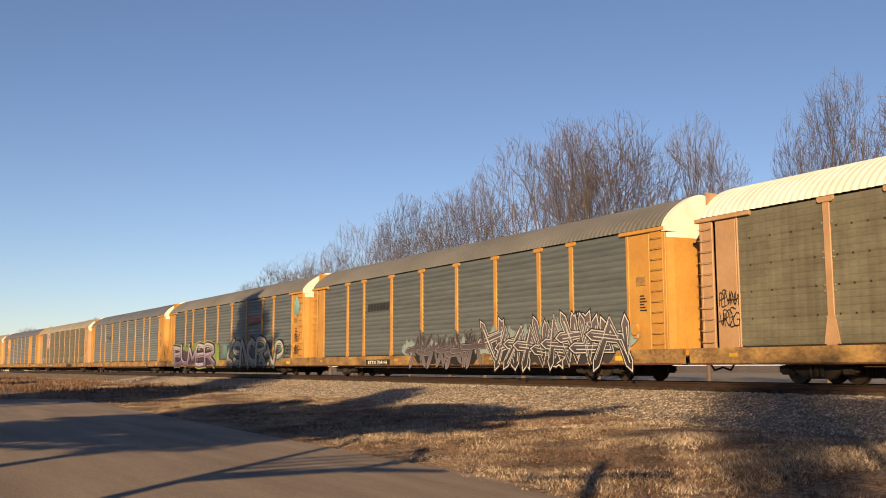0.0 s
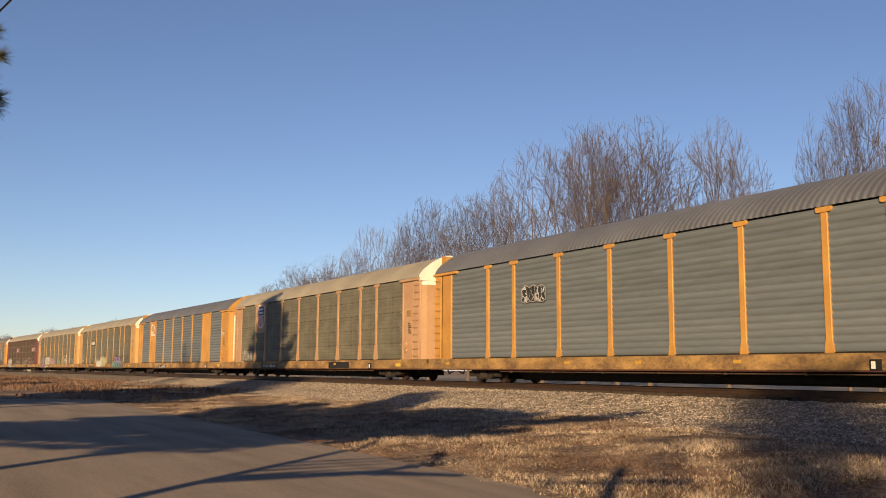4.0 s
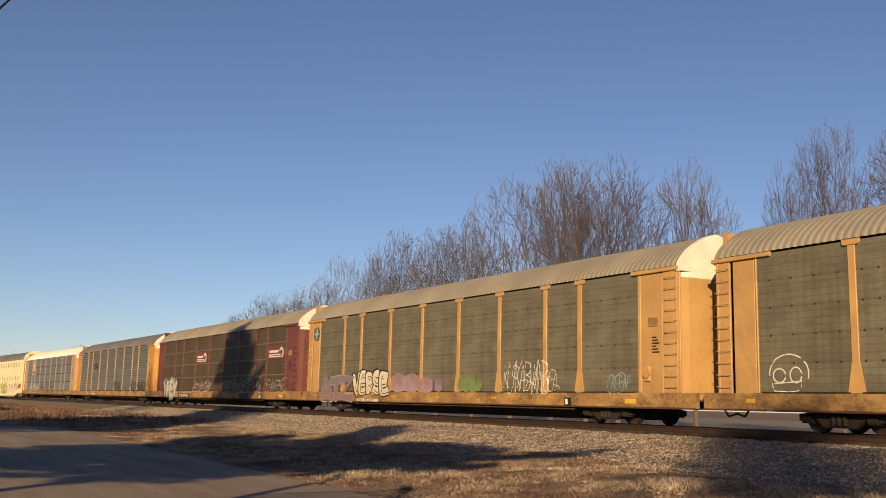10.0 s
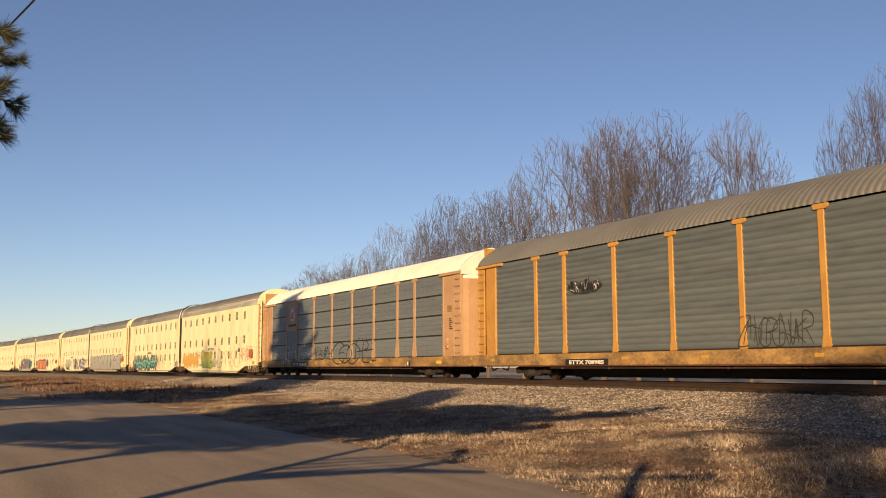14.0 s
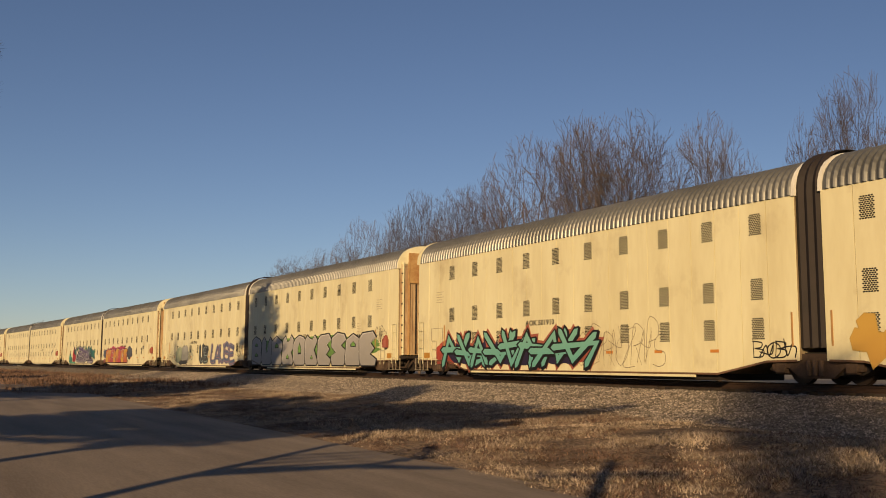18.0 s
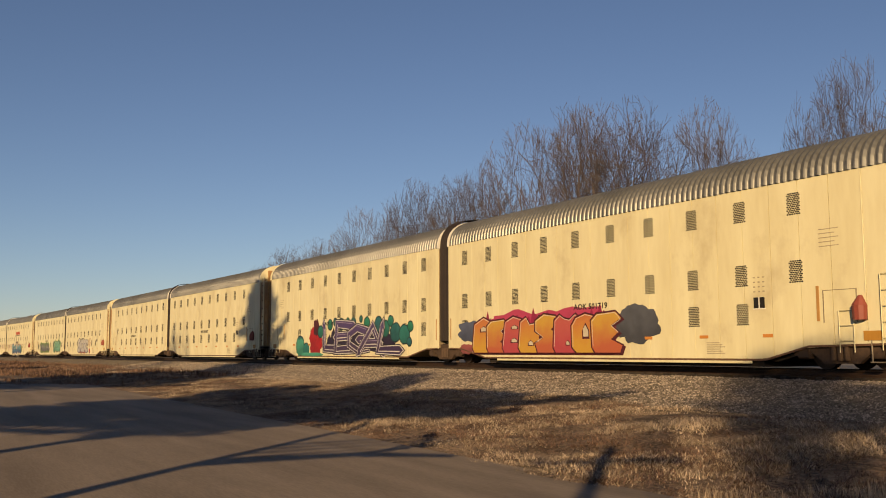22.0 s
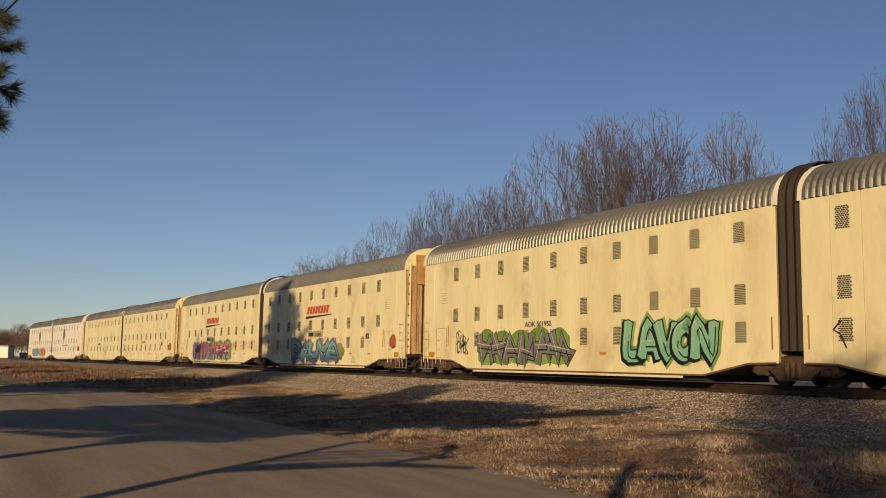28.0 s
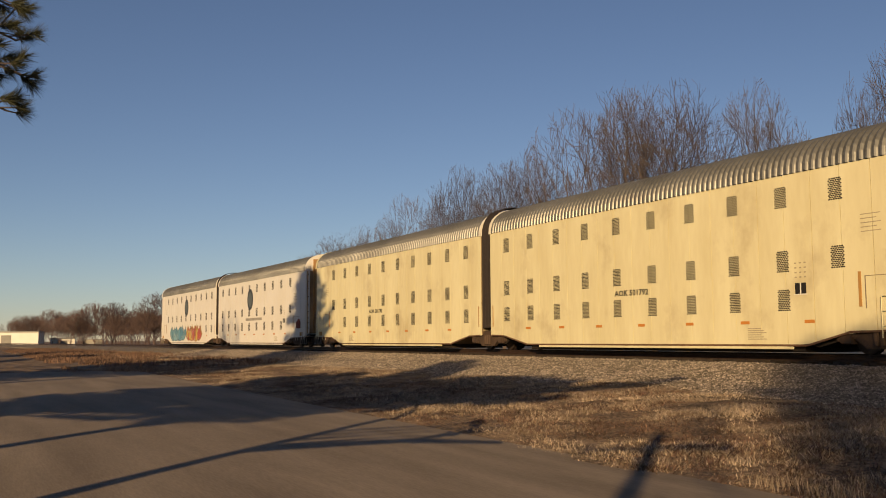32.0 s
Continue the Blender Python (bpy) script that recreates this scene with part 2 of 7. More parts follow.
def pieced(fills, line, gleam, size, seed, tall=0.62, width=0.055, warp=1.5, turn=0.32):
    """Interlocking patches of spray paint, each outlined, with a thin gleam along some outlines."""
    m = bpy.data.materials.new("pieced_spray_paint")
    m.use_nodes = True
    N, L = m.node_tree.nodes, m.node_tree.links.new
    b = N["Principled BSDF"]
    tc, mp = N.new("ShaderNodeTexCoord"), N.new("ShaderNodeMapping")
    mp.inputs["Location"].default_value = (seed * 3.7, 0, seed * 1.3)
    mp.inputs["Rotation"].default_value = (0, turn * (1 if seed % 2 else -1), 0)
    mp.inputs["Scale"].default_value = (1, 0, tall)
    L(tc.outputs["Object"], mp.inputs[0])
    ns = N.new("ShaderNodeTexNoise")
    ns.inputs["Scale"].default_value, ns.inputs["Detail"].default_value = 1.9 / size * 0.5, 1.0
    L(mp.outputs[0], ns.inputs["Vector"])
    wp = N.new("ShaderNodeVectorMath")
    wp.operation = "MULTIPLY_ADD"
    wp.inputs[1].default_value = (warp * size, 0, warp * size)
    L(ns.outputs["Color"], wp.inputs[0]), L(mp.outputs[0], wp.inputs[2])
    cells, rims = N.new("ShaderNodeTexVoronoi"), N.new("ShaderNodeTexVoronoi")
    rims.feature = "DISTANCE_TO_EDGE"
    for v in (cells, rims):
        v.inputs["Scale"].default_value = 1 / size
        L(wp.outputs[0], v.inputs["Vector"])
    sp = N.new("ShaderNodeSeparateColor")
    L(cells.outputs["Color"], sp.inputs[0])
    cr = N.new("ShaderNodeValToRGB")
    cr.color_ramp.interpolation = "CONSTANT"
    el = cr.color_ramp.elements
    while len(el) < len(fills):
        el.new(0.5)
    for i, c in enumerate(fills):
        el[i].position, el[i].color = i / len(fills), (*[q * PAINT_SCALE for q in c], 1)
    L(sp.outputs[0], cr.inputs[0])
    hs, fade = N.new("ShaderNodeHueSaturation"), N.new("ShaderNodeMapRange")
    fade.inputs[1].default_value, fade.inputs[2].default_value, fade.inputs[3].default_value, fade.inputs[4].default_value = 0.3, 0.7, 0.72, 1.28
    L(ns.outputs[0], fade.inputs[0]), L(fade.outputs[0], hs.inputs["Value"]), L(cr.outputs[0], hs.inputs["Color"])
    out = hs.outputs[0]
    for lim, c in ((width / size * 0.5 + 0.035, gleam), (width / size * 0.5, line)):
        lt, mix = N.new("ShaderNodeMath"), N.new("ShaderNodeMix")
        lt.operation, lt.inputs[1].default_value = "LESS_THAN", lim
        mix.data_type = "RGBA"
        mix.inputs[7].default_value = (*[q * PAINT_SCALE for q in c], 1)
        L(rims.outputs["Distance"], lt.inputs[0])
        if c is gleam:
            on, mul = N.new("ShaderNodeMath"), N.new("ShaderNodeMath")
            on.operation, on.inputs[1].default_value, mul.operation = "GREATER_THAN", 0.52, "MULTIPLY"
            L(sp.outputs[1], on.inputs[0]), L(on.outputs[0], mul.inputs[0]), L(lt.outputs[0], mul.inputs[1])
            L(mul.outputs[0], mix.inputs[0])
        else:
            L(lt.outputs[0], mix.inputs[0])
        L(out, mix.inputs[6])
        out = mix.outputs[2]
    L(out, b.inputs["Base Color"])
    b.inputs["Roughness"].default_value = 0.55
    return m


# ---- mesh helpers ----
class Mb:
    """A mesh under construction."""

    def __init__(self):
        self.v, self.f = [], []

    def add(self, vs, fs):
        k = len(self.v)
        self.v += [tuple(v) for v in vs]
        self.f += [tuple(i + k for i in f) for f in fs]
        return self

    def box(self, x0, x1, y0, y1, z0, z1, c=0.0):
        """A box; c: chamfer along its longest axis."""
        if c <= 0:
            self.add([(x, y, z) for x in (x0, x1) for y in (y0, y1) for z in (z0, z1)],
                     [(0, 1, 3, 2), (4, 6, 7, 5), (0, 4, 5, 1), (2, 3, 7, 6), (0, 2, 6, 4), (1, 5, 7, 3)])
            return self
        lo, hi = (x0, y0, z0), (x1, y1, z1)
        ax = max(range(3), key=lambda i: hi[i] - lo[i])
        a, b = [i for i in range(3) if i != ax]
        ring = [(lo[a] + c, lo[b]), (hi[a] - c, lo[b]), (hi[a], lo[b] + c), (hi[a], hi[b] - c),
                (hi[a] - c, hi[b]), (lo[a] + c, hi[b]), (lo[a], hi[b] - c), (lo[a], lo[b] + c)]
        vs = []
        for end in (lo[ax], hi[ax]):
            for p, q in ring:
                w = [0, 0, 0]
                w[ax], w[a], w[b] = end, p, q
                vs.append(tuple(w))
        fl = ax == 1
        fs = [(i, (i + 1) % 8, 8 + (i + 1) % 8, 8 + i) for i in range(8)] + [tuple(range(7, -1, -1)), tuple(range(8, 16))]
        return self.add(vs, [f[::-1] for f in fs] if fl else fs)

    def sweep(self, prof, xs, close=False):
        """A profile of (y, z) swept along the stations xs (x, dy, dz)."""
        n = len(prof)
        vs = [(x, y + dy, z + dz) for x, dy, dz in xs for y, z in prof]
        m = n if close else n - 1
        return self.add(vs, [(k * n + i, k * n + (i + 1) % n, (k + 1) * n + (i + 1) % n, (k + 1) * n + i) for k in range(len(xs) - 1) for i in range(m)])

    def tube(self, p, q, r0, r1, n=6, caps=True):
        p, q = Vector(p), Vector(q)
        d = (q - p).normalized()
        u = d.orthogonal().normalized()
        w = d.cross(u)
        k = [(math.cos(2 * math.pi * i / n), math.sin(2 * math.pi * i / n)) for i in range(n)]
        vs = [p + (u * a + w * b) * r0 for a, b in k] + [q + (u * a + w * b) * r1 for a, b in k]
        fs = [(i, (i + 1) % n, n + (i + 1) % n, n + i) for i in range(n)]
        if caps:
            fs += [tuple(range(n - 1, -1, -1)), tuple(range(n, 2 * n))]
        return self.add(vs, fs)

    def prism(self, pts, y0, y1):
        """An outline of (x, z) made solid between y0 and y1."""
        n = len(pts)
        vs = [(x, y0, z) for x, z in pts] + [(x, y1, z) for x, z in pts]
        return self.add(vs, [(i, n + i, n + (i + 1) % n, (i + 1) % n) for i in range(n)] + [tuple(range(n)), tuple(range(2 * n - 1, n - 1, -1))])

    def mesh(self, name):
        me = bpy.data.meshes.new(name)
        me.from_pydata(self.v, [], self.f)
        bm = bmesh.new()
        bm.from_mesh(me)
        bmesh.ops.recalc_face_normals(bm, faces=bm.faces)
        bm.to_mesh(me)
        bm.free()
        return me


def raw(mb, name):
    me = bpy.data.meshes.new(name)
    me.from_pydata(mb.v, [], mb.f)
    return me


def tris(verts, faces, name):
    """A mesh of many loose triangles from arrays."""
    me = bpy.data.meshes.new(name)
    n = len(faces)
    me.vertices.add(len(verts)), me.loops.add(3 * n), me.polygons.add(n)
    me.vertices.foreach_set("co", np.ascontiguousarray(verts, dtype=np.float32).ravel())
    me.loops.foreach_set("vertex_index", np.ascontiguousarray(faces, dtype=np.int32).ravel())
    me.polygons.foreach_set("loop_start", np.arange(0, 3 * n, 3, dtype=np.int32))
    me.update(calc_edges=True)
    return me


def put(name, me, m, parent=None, at=None, label=""):
    """A mesh object with its own material slot."""
    if isinstance(me, Mb):
        me = me.mesh(name)
    if not me.materials:
        me.materials.append(None)
    ob = new(name, me)
    ob.material_slots[0].link = "OBJECT"
    ob.material_slots[0].material = m
    if parent:
        ob.parent = parent
    if at is not None:
        ob.matrix_basis = at if isinstance(at, Matrix) else Matrix.Translation(at)
    if label:
        ob["label"] = label
    return ob


SHAPES = {}


def shape(key, make):
    """A mesh built once and shared by alike parts."""
    if key not in SHAPES:
        mb = Mb()
        make(mb)
        SHAPES[key] = mb.mesh(key if isinstance(key, str) else key[0])
    return SHAPES[key]


# ---- lie of the land ----
RAIL_Z, TRACK_Y, BEND = 1.10, 21.8, 2.23e-4


def track_y(x):
    """The track's centre line: straight to the east, a wide bend to the west."""
    if x > 0:
        return TRACK_Y
    if x > -230:
        return TRACK_Y - BEND * x * x
    y, s = TRACK_Y - BEND * 230 ** 2, 2 * BEND * 230
    d = min(-x - 230, 230)
    return y - s * d + BEND * d * d


def track_turn(x):
    return math.atan2(track_y(x + 0.5) - track_y(x - 0.5), 1.0)


def road_edge(x):
    return 6.65 + 0.030 * max(0.0, -x - 12) + 0.15 * math.sin(x * 0.7)


def smooth(a, b, t):
    t = min(1.0, max(0.0, (t - a) / (b - a)))
    return t * t * (3 - 2 * t)


def land(x, y):
    """Height of the ground sheet."""
    yc = track_y(x)
    d = abs(y - yc)
    base = -0.03
    if y < yc:
        e = road_edge(x) if x > -52 else -6.0
        base += 0.36 * smooth(e, yc - 5.6, y) if yc - 5.6 > e else 0.36
        bumpy = smooth(e, e + 1.0, y)
    else:
        base += 0.36
        bumpy = 1.0
    base += bumpy * (0.10 * noise.noise((x * 0.35, y * 0.35, 0)) + 0.05 * noise.noise((x * 1.3, y * 1.3, 4)))
    bed = 0.80 * smooth(6.0, 1.9, d) - 0.06
    return max(base, bed) if d < 6.2 else base


# ---- ground, road, track ----
def steps(a, b, s):
    n = max(1, int(round((b - a) / s)))
    return [a + (b - a) * i / n for i in range(n)]


def ground_sheet():
    xs = steps(-2500, -400, 300) + steps(-400, -120, 14) + steps(-120, -60, 2.5) + steps(-60, 2, 0.5) + steps(2, 40, 4) + steps(40, 300, 40) + steps(300, 2500, 400) + [2500]
    ys = steps(-2500, -200, 300) + steps(-200, -12, 16) + steps(-12, 6, 1.5) + steps(6, 26, 0.4) + steps(26, 60, 3) + steps(60, 300, 30) + steps(300, 2500, 300) + [2500]
    mb = Mb()
    n = len(ys)
    mb.v = [(x, y, land(x, y)) for x in xs for y in ys]
    mb.f = [(i * n + j, (i + 1) * n + j, (i + 1) * n + j + 1, i * n + j + 1) for i in range(len(xs) - 1) for j in range(n - 1)]
    ob = put("ground", raw(mb, "ground"), M_SOIL)
    tagged(ob, "rough ground of dry brown winter turf", "ground", kind="structure")


def road_sheet():
    """Asphalt along the line, bending away to the south-west."""
    mb = Mb()
    left, right = [], []
    for x in steps(60, -50, 1.0) + [-50]:
        left.append((x, road_edge(x))), right.append((x, -2.6 + 0.02 * x))
    cx, cy, r = -50.0, road_edge(-50) - 14.0, 14.0
    for i in range(1, 19):
        a = radians(90 + 5 * i)
        left.append((cx + r * math.cos(a), cy + r * math.sin(a)))
        right.append((cx - 1.0 + 0.5 * i / 18 + 5.5 * math.cos(a), cy + 0.5 + 5.5 * math.sin(a)))
    left.append((left[-1][0], -160.0)), right.append((right[-1][0], -160.0))
    cols = 14
    for (ax, ay), (bx, by) in zip(left, right):
        for j in range(cols + 1):
            u = j / cols
            x, y = ax + (bx - ax) * u, ay + (by - ay) * u
            rag = 0.12 * noise.noise((x * 1.7, y * 1.7, 2)) if j == 0 else 0
            mb.v.append((x, y + rag, 0.015 + 0.05 * math.sin(math.pi * u)))
    n = cols + 1
    mb.f = [(i * n + j, i * n + j + 1, (i + 1) * n + j + 1, (i + 1) * n + j) for i in range(len(left) - 1) for j in range(cols)]
    ob = put("road", raw(mb, "road").copy(), M_ROAD)
    tagged(ob, "worn grey asphalt road with ragged gravel edge", "road", kind="structure")


def far_lot():
    """Pale open gravel beyond the trees, seen under the cars."""
    mb = Mb()
    xs = steps(-210, 10, 10) + [10]
    for x in xs:
        for j in range(9):
            y = max(track_y(x), 14) + 24 + 70 * j / 8 + 2 * noise.noise((x * 0.1, j, 3))
            mb.v.append((x, y, land(x, y) + 0.12))
    mb.f = [(i * 9 + j, (i + 1) * 9 + j, (i + 1) * 9 + j + 1, i * 9 + j + 1) for i in range(len(xs) - 1) for j in range(8)]
    tagged(put("gravel_lot", raw(mb, "gravel_lot"), M_LOT), "pale open gravel beyond the trees", "gravel lot", kind="structure")


def ballast_z(d, x, y):
    d = abs(d)
    z = 0.83 if d < 1.95 else 0.83 - (d - 1.95) * 0.107 - 0.05 * smooth(2.0, 4.0, d)
    return z + 0.035 * noise.noise((x * 2.1, y * 2.1, 7)) + 0.03 * noise.noise((x * 0.5, y * 0.5, 3))


def track():
    xs = steps(-460, -120, 5) + steps(-120, -62, 1.2) + steps(-62, 2, 0.4) + steps(2, 80, 6) + [80]
    ds = [-8.4 + 0.2 * i for i in range(35)] + [-1.4, -0.7, 0, 0.7, 1.4, 2, 3, 4, 5, 6]
    mb = Mb()
    n = len(ds)
    for x in xs:
        k = 1 - 0.42 * smooth(-52, -75, x)
        mb.v += [(x, track_y(x) + d * k, ballast_z(d * k, x, track_y(x) + d * k) if abs(d) < 8.3 else -0.3) for d in ds]
    mb.f = [(i * n + j, (i + 1) * n + j, (i + 1) * n + j + 1, i * n + j + 1) for i in range(len(xs) - 1) for j in range(n - 1)]
    ob = put("ballast_bed", raw(mb, "ballast"), M_BALL)
    tagged(ob, "sloping bed of pale crushed-stone railway ballast", "ballast", kind="structure")
    prof = [(-0.075, 0), (0.075, 0), (0.07, 0.02), (0.012, 0.04), (0.012, 0.13), (0.036, 0.14), (0.036, 0.18), (-0.036, 0.18), (-0.036, 0.14), (-0.012, 0.13), (-0.012, 0.04), (-0.07, 0.02)]
    xs = steps(-460, 0, 6) + [0, 80]
    for side in (-0.755, 0.755):
        ob = put("rail", Mb().sweep(prof, [(x, track_y(x) + side, RAIL_Z - 0.18) for x in xs], True), M_RAIL)
        tagged(ob, "brown rusty steel rail spiked to timber ties", "rail", "rails of the track", "structure")
    tie = shape("tie", lambda b: b.box(-0.11, 0.11, -1.3, 1.3, -0.16, 0, 0.012))
    bed = tagged(new("track_ties"), "row of dark creosoted timber railway ties", "ties", kind="structure")
    for i in range(150):
        x = 14 - 0.56 * i
        put("tie", tie, M_TIE, bed, pose(x, track_y(x) + 0.03 * math.sin(i * 2.3), RAIL_Z - 0.175, 0, 0, math.degrees(track_turn(x)) + 0.6 * math.sin(i * 1.7)))


def ballast_stones():
    rng = np.random.default_rng(5)
    n = 95000
    x = -3 - 80 * rng.random(n) ** 1.35
    d = -1.25 - 6.2 * rng.random(n) ** 1.05
    yc = np.array([track_y(v) for v in x])
    y = yc + d
    r = rng.uniform(0.014, 0.042, n) * (0.75 + 0.25 * np.minimum(-x / 20, 1.6))
    z = np.array([ballast_z(e, p, q) for e, p, q in zip(d, x, y)]) + r * 0.2
    a = rng.random(n) * 6.283
    ca, sa, k, up = np.cos(a) * r, np.sin(a) * r, rng.uniform(0.55, 1.1, n), rng.uniform(0.5, 1.0, n)
    lop = rng.uniform(-0.5, 0.5, (2, n))
    v = np.stack([np.stack([x + ca, y + sa, z], 1), np.stack([x - sa * k, y + ca * k, z + r * 0.1], 1), np.stack([x - ca, y - sa, z - r * 0.1], 1),
                  np.stack([x + sa * k, y - ca * k, z], 1), np.stack([x + r * lop[0], y + r * lop[1], z + r * up], 1)], 1).reshape(-1, 3)
    f = (np.arange(n)[:, None, None] * 5 + np.array([(0, 1, 4), (1, 2, 4), (2, 3, 4), (3, 0, 4)])[None]).reshape(-1, 3)
    tagged(put("ballast_stones", tris(v, f, "stones"), M_STONE), "loose angular crushed stones on the ballast slope", "gravel", kind="stuff")


def grass(name, count, seed, m, reach, height, label, patch=0.0, start=-1.0, span=95.0, power=1.9, blade=1.0, flat=1.0):
    """Tangled dead blades on the verge between road and ballast, in uneven patches."""
    rng = random.Random(seed)
    base = []
    for _ in range(count):
        x = start - span * rng.random() ** power
        yc, e = track_y(x), road_edge(x)
        y = e - 0.30 + (yc - 4.6 - e) * rng.random() ** reach
        if rng.random() < smooth(yc - 9.0, yc - 5.2, y):
            continue
        dens = noise.noise((x * 0.45, y * 0.45, seed)) + 0.5 * noise.noise((x * 1.3, y * 1.3, seed))
        if dens < patch + 0.3 * (rng.random() - 0.5):
            continue
        z = max(land(x, y), ballast_z(y - yc, x, y) if yc - y < 8.3 else -1) - 0.02
        h = height * (0.6 + 1.2 * max(0, dens - patch)) * (0.35 + 0.65 * smooth(0, 2.0, y - e))
        base.append((x, y, z, h))
    g = np.random.default_rng(seed)
    p = np.repeat(np.array(base), 9, axis=0)
    n = len(p)
    a, r, b = g.random(n) * 6.283, g.random(n) * 0.15, g.random(n) * 6.283
    bx, by, z = p[:, 0] + r * np.cos(a), p[:, 1] + r * np.sin(a), p[:, 2]
    h = p[:, 3] * g.uniform(0.3, 1.35, n)
    lean = g.uniform(0.3, 1.8, n) * h * flat
    w = (0.006 + 0.008 * g.random(n)) * blade
    cb, sb = np.cos(b), np.sin(b)
    v = np.stack([np.stack([bx - w * sb, by + w * cb, z], 1), np.stack([bx + w * sb, by - w * cb, z], 1), np.stack([bx + lean * cb, by + lean * sb, z + h], 1)], 1).reshape(-1, 3)
    tagged(put(name, tris(v, np.arange(3 * n).reshape(-1, 3), name), m), label, "grass", kind="stuff")


def far_verge():
    """Coarse dead grass on the verge farther along the line."""
    rng = random.Random(31)
    mb = Mb()
    for _ in range(7000):
        x = -50 - 110 * rng.random()
        yc = track_y(x)
        y = 4.5 + (yc - 9.2) * rng.random()
        if noise.noise((x * 0.16, y * 0.3, 5)) < -0.12:
            continue
        z = max(land(x, y), ballast_z(y - yc, x, y) if yc - y < 4.8 else -1) - 0.03
        for _ in range(5):
            b, h = rng.random() * 6.28, rng.uniform(0.1, 0.32)
            bx, by, w, lean = x + rng.uniform(-0.2, 0.2), y + rng.uniform(-0.2, 0.2), rng.uniform(0.02, 0.04), h * rng.uniform(0.2, 1.0)
            mb.add([(bx - w * math.sin(b), by + w * math.cos(b), z), (bx + w * math.sin(b), by - w * math.cos(b), z), (bx + lean * math.cos(b), by + lean * math.sin(b), z + h)], [(0, 1, 2)])
    tagged(put("far_grass", raw(mb, "far_grass"), M_WEED), "dry straw-coloured grass along the far verge", "grass", kind="stuff")


def straw_clump(x, y, h, seed):
    """A taller clump of dead grass stalks."""
    rng = random.Random(seed)
    mb = Mb()
    z = land(x, y)
    for _ in range(170):
        a, r = rng.random() * 6.28, 0.32 * rng.random() ** 0.7
        bx, by, b = x + r * math.cos(a), y + r * math.sin(a), rng.random() * 6.28
        hh, w = h * rng.uniform(0.4, 1.1), rng.uniform(0.003, 0.006)
        lean = hh * rng.uniform(0.1, 0.6)
        mb.add([(bx - w * math.sin(b), by + w * math.cos(b), z - 0.03), (bx + w * math.sin(b), by - w * math.cos(b), z - 0.03), (bx + lean * math.cos(b), by + lean * math.sin(b), z + hh)], [(0, 1, 2)])
    tagged(put("straw_clump", raw(mb, "straw_clump"), M_GRASS), "tall clump of dead straw-coloured grass on the verge", "grass clump", "grass clumps on the verge")


# ---- trees ----
def bare_tree(seed, h, stems, fan, wide):
    """A leafless tree: stems part low down, every branch forks again and again, and the head ends in a rounded outline."""
    rng = random.Random(seed)
    tr, tw = Mb(), Mb()
    base, mid, rx, rz = Vector((0, 0, 0.10 * h)), 0.58 * h, wide * h, 0.42 * h
    tr.tube((0, 0, -0.3), base, 0.015 * h, 0.012 * h, 9)

    def inside(p):
        return (p.x / rx) ** 2 + (p.y / rx) ** 2 + (max(0.0, p.z - mid) / rz) ** 2 < 1.0

    def turned(d, angle, ph):
        side = d.orthogonal().normalized()
        side.rotate(Matrix.Rotation(ph, 3, d))
        return (d * math.cos(angle) + side * math.sin(angle)).normalized()

    def grow(p, d, size, r, level):
        mb = tr if level < 3 else tw
        sides, n = (6, 5, 4, 3, 3, 3, 3)[level], (4, 3, 3, 2, 2, 2, 1)[level]
        ph = rng.uniform(0, 6.28)
        for k in range(n):
            d = (turned(d, rng.uniform(0.0, 0.10), rng.uniform(0, 6.28)) + Vector((0, 0, 0.015))).normalized()
            q = p + d * (size / n)
            if level and not inside(q):
                if level < 6:
                    for j in range(3):
                        grow(p, turned(d, 0.15 + 0.2 * j, ph + 2.1 * j), rng.uniform(0.35, 0.75), min(r, 0.011), 6)
                return
            r1 = max(0.0095, r * (0.72 ** (1 / n)))
            mb.tube(p, q, r, r1, sides, False)
            p, r = q, r1
            ph += 2.4
            if 0 < level < 6 and rng.random() < 0.62:
                grow(p, turned(d, rng.uniform(0.45, 0.8), ph), size * rng.uniform(0.4, 0.6), max(0.0095, r * 0.5), min(6, level + 2))
        if level < 6:
            ph = rng.uniform(0, 6.28)
            grow(p, turned(d, rng.uniform(0.10, 0.26), ph), size * rng.uniform(0.70, 0.84), r * 0.85, level + 1)
            grow(p, turned(d, rng.uniform(0.38, 0.62), ph + math.pi + rng.uniform(-0.5, 0.5)), size * rng.uniform(0.62, 0.80), r * 0.7, level + 1)
            if rng.random() < 0.4:
                grow(p, turned(d, rng.uniform(0.35, 0.6), ph + 1.6), size * rng.uniform(0.5, 0.7), r * 0.55, level + 1)

    for k in range(stems):
        lean = fan * (k + 0.3) / stems
        ph = k * 2.4 + rng.uniform(-0.3, 0.3)
        grow(base, Vector((math.sin(lean) * math.cos(ph), math.sin(lean) * math.sin(ph), math.cos(lean))), h * rng.uniform(0.23, 0.28), 0.0078 * h, 0)
    top = max(v[2] for v in tw.v)
    for mb in (tr, tw):
        mb.v = [(x, y, z * h / top) for x, y, z in mb.v]
    return raw(tr, "trunk"), raw(tw, "crown")


TREES = {}


